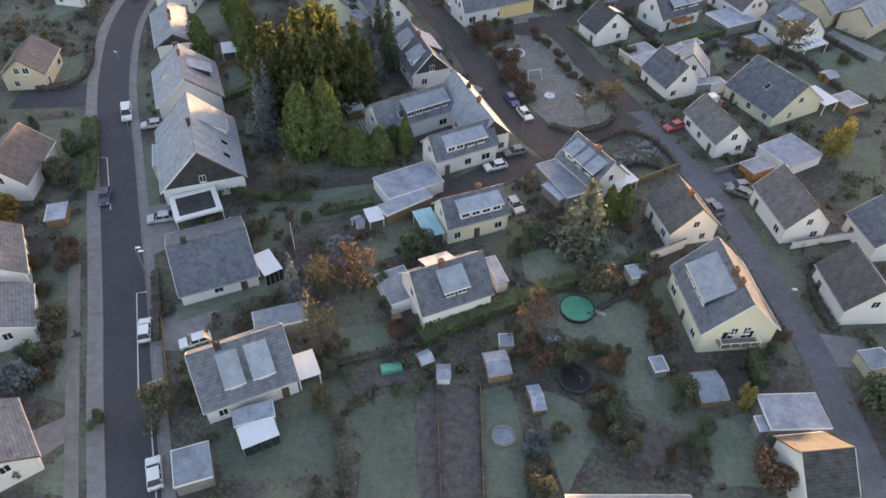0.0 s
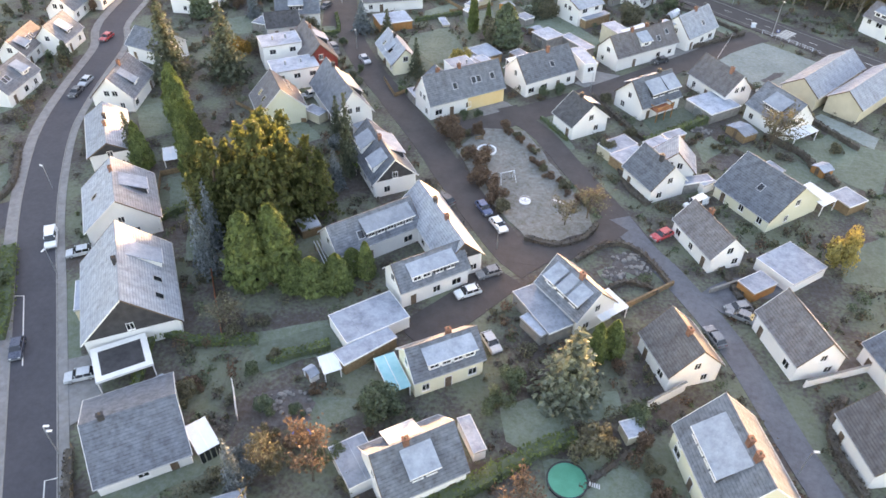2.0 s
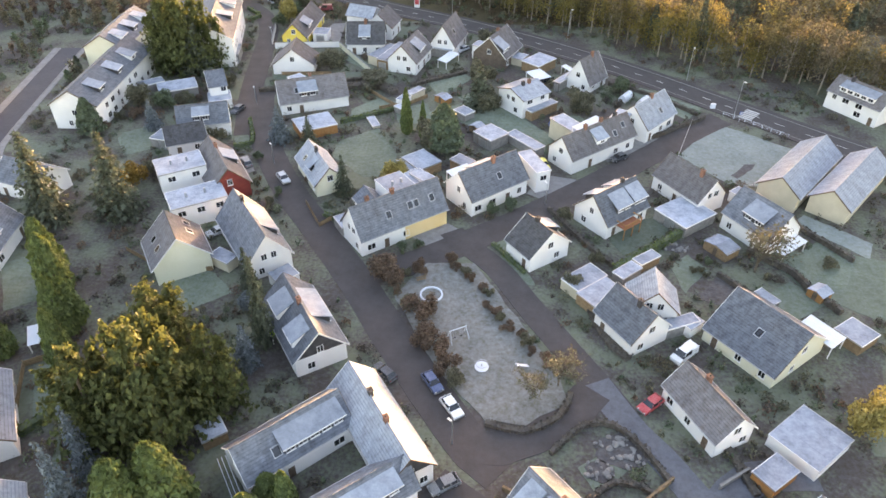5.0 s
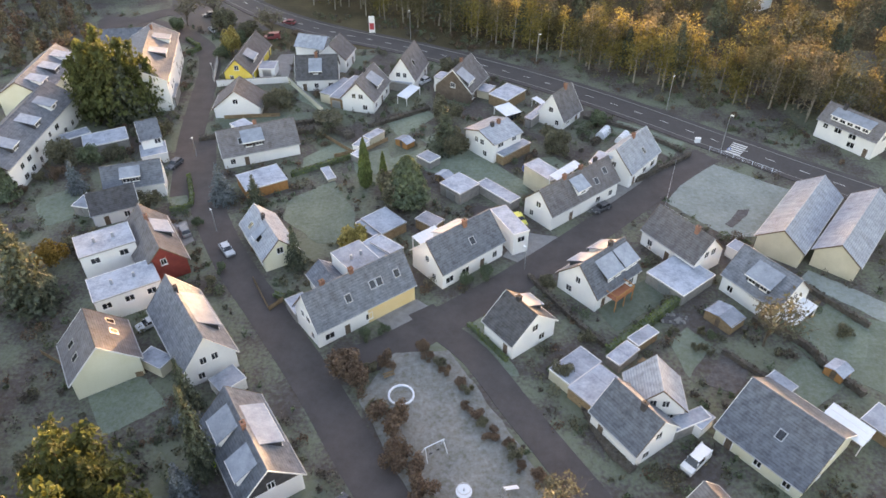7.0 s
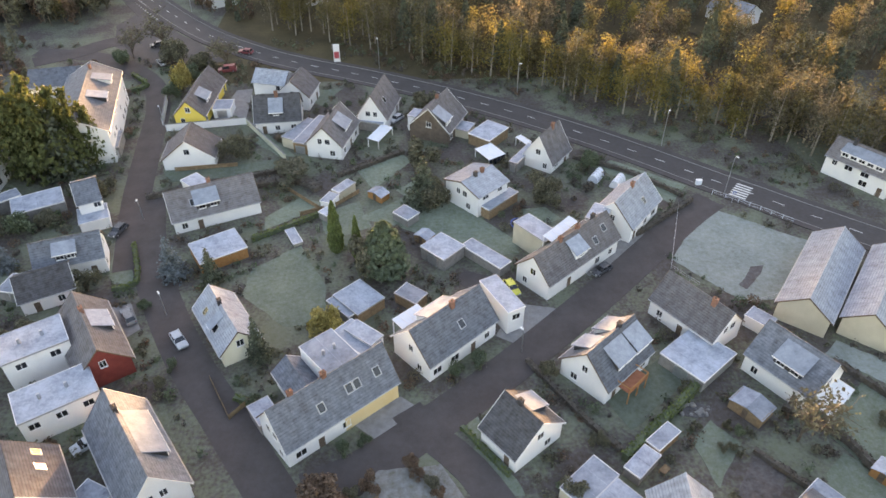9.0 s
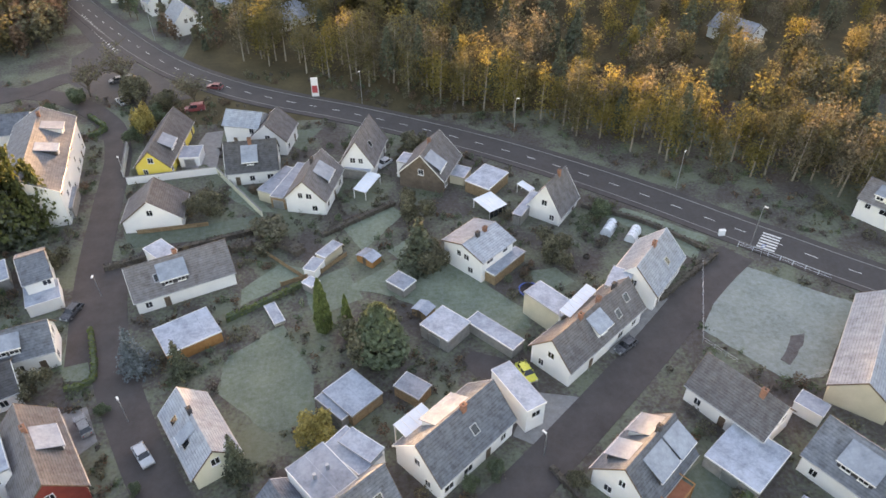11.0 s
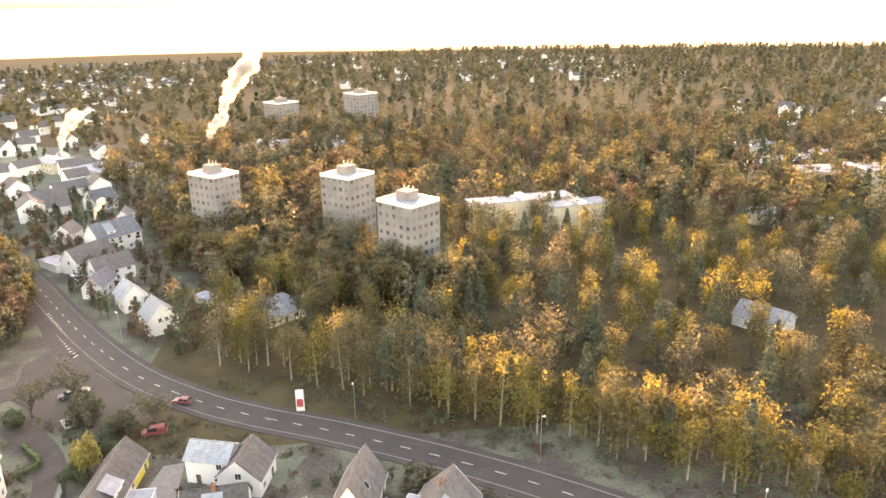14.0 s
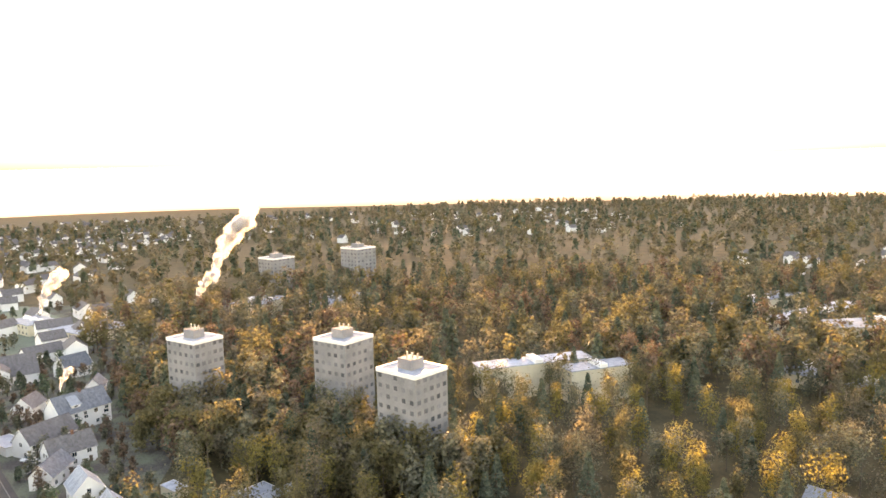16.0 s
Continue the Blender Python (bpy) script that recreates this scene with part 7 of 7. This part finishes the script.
for k in range(5):
    tree('bush', 3.4 + 1.45 * k + .5 * math.sin(k * 2.4), 193.0 - 1.75 * k, 1.2 + .45 * (k % 3), 1.0 + .35 * (k % 2), tone=('rust', 'olive', 'rust')[k % 3])
for k in range(9):
    tree('bush', 8.7 + 1.36 * k + .5 * math.sin(k * 1.9), 182.9 - 1.65 * k, 1.1 + .5 * (k % 3), 1.0 + .45 * (k % 2), tone=('rust', 'rust', 'olive')[k % 3])

# cars
car(-62.24, 118.59, -63.87, 'navy')
car(-40.9, 93.58, 116.9, 'white')
van(-71.75, 142.14, -59.87, 'white')
car(-65.12, 139.94, -149.44, 'silver')
car(-50.38, 115.71, -153.22, 'silver')
car(1.08, 165.07, -56.27, 'blue')
car(4.3, 160.62, -55.34, 'white')
car(4.14, 147.76, -147.29, 'grey')
car(1.3, 142.52, -146.6, 'white')
car(6.27, 132.52, -55.99, 'silver')
car(33.44, 163.32, -139.05, 'red')
car(39.74, 139.85, 115.3, 'grey')
car(44.25, 146.9, -158.59, 'grey')
car(-33.2, 93.41, -144.72, 'white')
car(-97.05, 195.51, -87.59, 'silver')
car(-96.44, 190.35, -84.74, 'dark')
car(-6.45, 166.5, 138.15, 'dark')
car(-35.83, 219.64, -54.45, 'silver')
car(-43.77, 199.78, -138.2, 'silver')
car(20.35, 229.87, -70.66, 'yellow')
car(37.45, 234.04, -144.89, 'dark')
car(-45.8, 225.53, 124.58, 'grey')
car(-55.33, 250.28, -108.8, 'dark')
van(40.23, 173.74, -138.78, 'white')
car(-28.84, 74.12, 123.2, 'white')
car(-68.3, 330.06, 124.38, 'silver')
car(-70.39, 344.12, -173.61, 'dark')
car(-45.41, 336.42, 164.73, 'maroon')
car(-0.84, 293.43, -130.49, 'silver')

# smaller things
pool(18.42, 111.58, radius=2.56)
trampoline(19.1, 98.92, radius=2.31, tone='black')
trampoline(-16.56, 111.83, radius=1.29, tone='blue')
trampoline(24.29, 248.83, radius=1.98, tone='blue')
pond_disc(10.95, 88.46, radius=1.21)
sand_ring(-0.8, 185.17, radius=1.73)
swing(4.4, 175.01)
spring_toy(8.43, 169.07)
bench(-2.88, 188.87)
bench(-5, 182.19)
slide(14.46, 169.08)
street_lamp(-46.53, 103.92)
street_lamp(-66.8, 135.22)
street_lamp(-80.86, 156.34)
street_lamp(47.83, 118.12)
street_lamp(20.23, 215)
street_lamp(-51.7, 254.5)
street_lamp(-39.62, 226.07)
street_lamp(-47.31, 104.5)
street_lamp(-58.02, 293.81)
street_lamp(4.71, 154.58)
street_lamp(61.48, 278.25, height=9)
street_lamp(30.81, 305.29, height=9)
street_lamp(-5.85, 324.05, height=9)
street_lamp(-69.55, 371.52, height=9)
street_lamp(69.29, 258.3, height=9)
advert_column(-18.08, 329.25)
crossing(72.68, 258.22)
junction_box(64.65, 261.52)
traffic_sign(69.5, 254.69)
skip(-5.43, 95.15)
garden_table(-7.02, 103.82)
garden_table(36.85, 191.95)
picnic_umbrella(15.74, 104.73)
car(-72.89, 343.03, -153.72, 'dark')
car(-68.26, 330.1, 121.83, 'silver')
van(-48.38, 324.08, -170.44, 'maroon')
car(-106.74, 437.14, -118.5, 'silver')
car(-102.56, 429.28, -120.27, 'white')
car(-104.94, 218.63, -92.51, 'red')
tree('bare', -77.56, 334.72, 9.38, 4.43)
tree('bare', -69.08, 338.28, 11.91, 5.1)
tree('bare', -48.86, 327.11, 8.5, 4.89)
tree('bush', -79.58, 330.34, 4.25, 2.89)
tree('bush', -85.28, 325.94, 2.98, 1.7)
tree('bush', -63, 330.11, 7.62, 4.36, tone='olive')
tree('bush', -55.71, 325.75, 4.99, 3.43, tone='olive')
tree('bush', -57.19, 320.17, 3.7, 3.34, tone='green')
tree('bush', -58.84, 308.95, 4.62, 2.64, tone='green')
polytunnel(43.18, 265.16, 55)
polytunnel(47.3, 262.67, 55)
lawn([(-216.76, 608.07), (-188.53, 638.25), (-150.02, 555.14), (-163.26, 547.57), (-189.44, 555.13)])
lawn([(-277.17, 725.13), (-226.86, 712.47), (-185.39, 662.94), (-195.56, 639.9), (-243.2, 659.31)])
tree('bush', -50.4, 172.11, 3.87, 2.63, tone='olive')
tree('bush', -44.6, 171.28, 4.84, 2.77, tone='orange')
tree('bush', -37.49, 168.77, 4.48, 2.56, tone='olive')
tree('blue_spruce', -27.73, 166.4, 9.4, 2.06)
tree('bush', -31.45, 178.84, 3.71, 2.12, tone='blue')
tree('bush', -45.73, 178.71, 1.71, 0.98)
tree('bush', 6.12, 256.47, 5.34, 3.05, tone='olive')
tree('bush', 48.07, 198.85, 1.47, 0.84, tone='olive')
tree('bush', 72.12, 198.42, 1.47, 0.84, tone='olive')
tree('bush', 47.47, 195.03, 1.44, 0.82, tone='olive')
tree('bush', 46.1, 195.02, 1.44, 0.82, tone='olive')
tree('bush', 43.39, 198.81, 1.47, 0.84, tone='olive')
tree('bush', 28.26, 118.93, 2.85, 1.63, tone='rust')
tree('bush', 28.97, 115.07, 2.49, 1.42, tone='olive')
tree('bush', 29.65, 111.42, 2.69, 1.54, tone='rust')
tree('bush', 29.91, 107.47, 2.86, 1.64, tone='olive')
tree('bush', 25.2, 104.36, 2.3, 1.31, tone='green')
tree('bush', 22.34, 103.76, 2.55, 1.46, tone='green')
tree('bush', 19.47, 103.57, 2.56, 1.46, tone='olive')
tree('bush', 11.68, 101.51, 2.79, 1.6, tone='rust')
tree('bush', 9.82, 104.53, 3.39, 1.94, tone='olive')
tree('bush', 13.81, 101.96, 2.54, 1.45, tone='green')
tree('bush', 46.93, 112.38, 2.65, 1.52, tone='rust')
tree('bush', 45.41, 109.46, 2.08, 1.19, tone='green')
lawn([(-111.01, 174.56), (-104.7, 184.49), (-107.57, 196.14), (-119.62, 193.24)])
lawn([(-100.1, 157.39), (-94.23, 162.17), (-87.38, 153.79), (-93.09, 149.38)])
lawn([(-87.4, 136.52), (-80.48, 139.84), (-69.59, 126.04), (-77.37, 122.86)])
lawn([(-79.59, 234.89), (-73.93, 241.87), (-67.95, 231.93), (-75.02, 227.6)])
lawn([(-16.11, 254.53), (-8.45, 258.75), (-5.14, 249.66), (-13.81, 245.75)])
rockery(28.37, 155.14, 3.6, 2.6)
rockery(24.91, 151.64, 1.8, 1.6, n=16, seed=9)
rockery(-19.98, 116.71, 3.2, 2.2, n=26, seed=12)
rockery(44.39, 202.12, 2.4, 1.2, n=22, seed=15)
tree('bush', -36.18, 210.07, 2.31, 1.32, tone='olive')
tree('bush', -35.32, 214.09, 2.03, 1.16, tone='green')
tree('bush', -29.76, 219.69, 2.1, 1.21, tone='rust')
tree('bush', -28.35, 222.69, 2.45, 1.43, tone='green')
tree('bush', -44.06, 227.79, 2.13, 1.27, tone='green')
tree('bush', -62.1, 254.73, 3, 1.96, tone='green')
tree('bush', -59.85, 236.73, 2.52, 1.55, tone='olive')
tree('bush', -14.18, 207.04, 1.94, 1.11, tone='green')
tree('bush', -15.53, 203.38, 1.9, 1.08, tone='olive')
tree('bush', -21.37, 205.94, 2.25, 1.29, tone='green')
tree('bush', -26.8, 120.58, 2.44, 1.4, tone='green')
tree('bush', -24.43, 124.24, 2.19, 1.25, tone='olive')
tree('bush', -32.23, 127.17, 2.89, 1.65, tone='olive')
tree('bush', -18.62, 115.3, 2.04, 1.17, tone='green')
tree('bush', -10.87, 109.52, 3.05, 1.74, tone='green')
tree('bush', -8.67, 106.08, 2.43, 1.39, tone='olive')
tree('bush', -13.07, 92.29, 2.67, 1.52, tone='green')
tree('bush', -14.96, 93.46, 2.21, 1.26, tone='olive')
tree('bush', -4.29, 102.86, 2.35, 1.35, tone='olive')
tree('bush', -36.84, 106, 1.95, 1.11, tone='green')
tree('bush', -39.14, 97.73, 1.83, 1.05, tone='olive')
tree('bush', -17.19, 119.05, 1.5, 0.85, tone='rust')
car(44.31, 145.29, 156.99, 'grey')
car(-99.59, 425.14, -119.31, 'white')
car(-96.46, 418.97, -130.13, 'dark')
hedge([(-72.51, 254.96), (-68.89, 256.66)], height=1.2, width=1)
hedge([(50.38, 194.62), (53.04, 191.41), (56.19, 187.85)], height=1, width=0.9, tone='brown')
hedge([(20.78, 212.89), (26.84, 202.49), (31.73, 195.54)], height=1, width=0.9, tone='brown')
hedge([(18.62, 142.49), (26.63, 149.97), (31.85, 148.34)], height=0.9, width=0.8, tone='brown')
hedge([(-25.06, 123.39), (-17.36, 127.68)], height=1.3, width=1.6)
hedge([(39.68, 163.19), (43.29, 155.41), (44.99, 149.34)], height=0.8, width=1.4, tone='brown')

# tower blocks and far buildings
tower_block(11.86, 402.42, -48.82, 15.09, 12.78, 29)
tower_block(-7.67, 440.81, -42.54, 14.15, 13.41, 30)
tower_block(-57.32, 451.66, -41.72, 14.85, 11.39, 30)
slab_block(61.85, 462.85, -80.24, 9.74, 44.29, 12)
slab_block(82.49, 452.03, -78.79, 9.1, 24.87, 12)
slab_block(223.3, 483.24, -92.2, 16.49, 50.59, 14)
slab_block(167.94, 455.7, -49.29, 12.67, 26.25, 5, storeys=1)
slab_block(177.61, 432.39, -61.66, 11.18, 21.14, 5, storeys=1)
slab_block(-63.44, 648.27, -24.34, 21.62, 28.59, 8, storeys=2)
slab_block(-20.55, 643.43, -31.32, 23.47, 43.27, 8, storeys=2)
slab_block(214.2, 566.82, -63.29, 13.43, 64.01, 10, storeys=3)
slab_block(224.05, 529.99, -64.68, 12.25, 66.25, 10, storeys=3)
tower_block(-62.83, 739.03, -47.72, 18.43, 19.05, 24, storeys=9)
tower_block(-2.26, 750.52, -51.44, 19.7, 18.51, 28, storeys=10)
slab_block(-145.58, 599.66, -37.57, 29.62, 27.74, 6, storeys=2)
slab_block(-185.58, 625.83, -43.75, 26.92, 17.06, 6, storeys=2)
gable_house(106.75, 355.5, -54.92, 14, 10, 3.5, 6.5, roof='frost')
gable_house(-26.77, 382.11, -141.15, 16, 8, 3, 5.5, roof='frost')
gable_house(-74.72, 397.96, -57.15, 10, 7.92, 4.2, 8.2, roof='frost')
gable_house(-61.69, 380, -59.02, 10, 9.31, 4.2, 8.9, roof='frost')
gable_house(-88.88, 424.59, 42.63, 13.43, 8.63, 4.6, 9, roof='brown', chimneys=[0.2])
gable_house(-100.86, 437.74, 58.08, 16.59, 9.12, 4.6, 9.1, roof='brown')
gable_house(-99.03, 458.81, 48.9, 18.11, 11.17, 6.4, 11.8, roof='slate', storeys=3, dormers=[('f', -0.3, 3, 2)], chimneys=[0.1])
gable_house(-126, 524.99, 50.73, 12.39, 10.83, 4.2, 9.4, roof='slate')
gable_house(-149.93, 523.58, 29.52, 18.02, 23.28, 4, 10.6, roof='brown')
gable_house(-120.84, 472.58, 86.58, 10.54, 7.6, 4, 7.7, roof='brown')
gable_house(-88.72, 412.22, 85.29, 12.59, 7.18, 3.6, 7.2, roof='slate')
gable_house(-105.41, 493.07, 99.67, 11, 7.07, 4, 7.6, roof='slate')
flat_block(-52.21, 397.35, -44.91, 6.97, 4.11, 2.6)
flat_block(-44.17, 384.28, -38.49, 7.63, 4.19, 2.6)
flat_block(-28.67, 386.52, -48.73, 11.9, 10.65, 3.2)
flat_block(-112.87, 439.27, -42.06, 12.68, 6.49, 3)

# woods and distance
EDGE = [(190, 245), (96, 276), (62, 292), (31, 316), (-8, 339), (-36, 354), (-54, 366), (-56, 390), (-36, 425), (-10, 470), (60, 470), (140, 440), (260, 380), (300, 300)]
CLEAR = [(117, 341, 12), (-30, 385, 7)]
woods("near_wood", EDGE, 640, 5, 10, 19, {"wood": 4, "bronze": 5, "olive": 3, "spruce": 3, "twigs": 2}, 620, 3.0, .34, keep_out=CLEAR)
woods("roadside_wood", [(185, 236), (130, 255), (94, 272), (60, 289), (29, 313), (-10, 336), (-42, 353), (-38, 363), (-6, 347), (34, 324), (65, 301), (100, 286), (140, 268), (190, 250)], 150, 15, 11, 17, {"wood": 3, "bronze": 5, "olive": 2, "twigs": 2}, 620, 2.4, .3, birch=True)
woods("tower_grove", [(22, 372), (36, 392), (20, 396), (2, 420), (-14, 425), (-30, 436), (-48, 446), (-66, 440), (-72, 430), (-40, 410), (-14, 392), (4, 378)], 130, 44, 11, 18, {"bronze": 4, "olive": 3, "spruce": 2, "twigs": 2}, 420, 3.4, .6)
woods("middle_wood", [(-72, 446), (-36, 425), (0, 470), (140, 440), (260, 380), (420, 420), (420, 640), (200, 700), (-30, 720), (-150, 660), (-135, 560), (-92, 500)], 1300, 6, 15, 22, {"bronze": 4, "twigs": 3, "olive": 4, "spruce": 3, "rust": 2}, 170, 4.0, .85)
# Most far crowns take the twig tone with haze in its colour.
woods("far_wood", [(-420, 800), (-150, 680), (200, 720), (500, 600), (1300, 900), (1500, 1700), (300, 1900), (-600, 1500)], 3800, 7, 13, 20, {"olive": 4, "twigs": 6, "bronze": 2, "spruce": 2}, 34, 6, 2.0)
woods("west_wood", [(-106, 361), (-98, 366), (-99, 385), (-114, 421), (-132, 443), (-166, 470), (-179, 438), (-137, 360)], 320, 8, 9, 14, {"rust": 4, "olive": 4, "bronze": 2}, 260, 3.6, .6)
woods("valley_wood", [(-97, 492), (-88, 544), (-3, 473), (-3, 420), (-44, 418), (-54, 407), (-66, 442), (-85, 463)], 260, 28, 9, 15, {"rust": 3, "olive": 4, "spruce": 3, "bronze": 2}, 240, 4, .7)
woods("street_trees", [(-48, 352), (-62, 352), (-100, 398), (-130, 432), (-160, 470), (-200, 560), (-110, 540), (-92, 470), (-70, 420), (-46, 380)], 240, 48, 3, 8, {"olive": 4, "rust": 4, "spruce": 2, "green": 3}, 170, 3.2, .45, off=.8)
woods("town_trees", [(-95, 480), (-140, 700), (-520, 900), (-620, 560), (-330, 430), (-150, 450)], 420, 18, 4, 10, {"olive": 4, "rust": 3, "spruce": 3}, 90, 7, .8)
distant_town("near_town", -270, 590, 140, 120, 60, 21, "white houses with rimed roofs beyond the junction")
distant_town("western_town", -560, 950, 330, 330, 330, 9, "far white houses with rimed roofs")
distant_town("eastern_town", 560, 620, 260, 200, 90, 10, "far white houses among trees")
distant_town("horizon_town", -350, 1380, 800, 300, 260, 12, "small pale houses towards the horizon")
woods("west_gardens", [(-75, 100), (-88, 150), (-95, 200), (-105, 270), (-130, 300), (-175, 300), (-170, 180), (-140, 110)], 230, 52, 2.5, 6, {"olive": 4, "rust": 3, "green": 3, "spruce": 2, "twigs": 2}, 190, 2.6, .34, off=1.0)
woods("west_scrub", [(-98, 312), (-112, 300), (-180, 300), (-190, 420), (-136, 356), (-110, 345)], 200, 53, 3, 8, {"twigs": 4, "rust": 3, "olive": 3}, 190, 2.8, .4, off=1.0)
garden_growth(-140, 40, 95, 345, 13000, 31)
garden_shrubs(-130, 40, 95, 335, 750, 37)
SMOKES = [(-97.5, 687.4, 12, 48, 3), (-92.4, 608.6, 12, 20, 4), (-184.4, 632.8, 8, 24, 5), (-107.5, 466.4, 10, 8, 6)]
for sx, sy, sz, size, seed in SMOKES:
    smoke(sx, sy, sz, size, .55, seed)
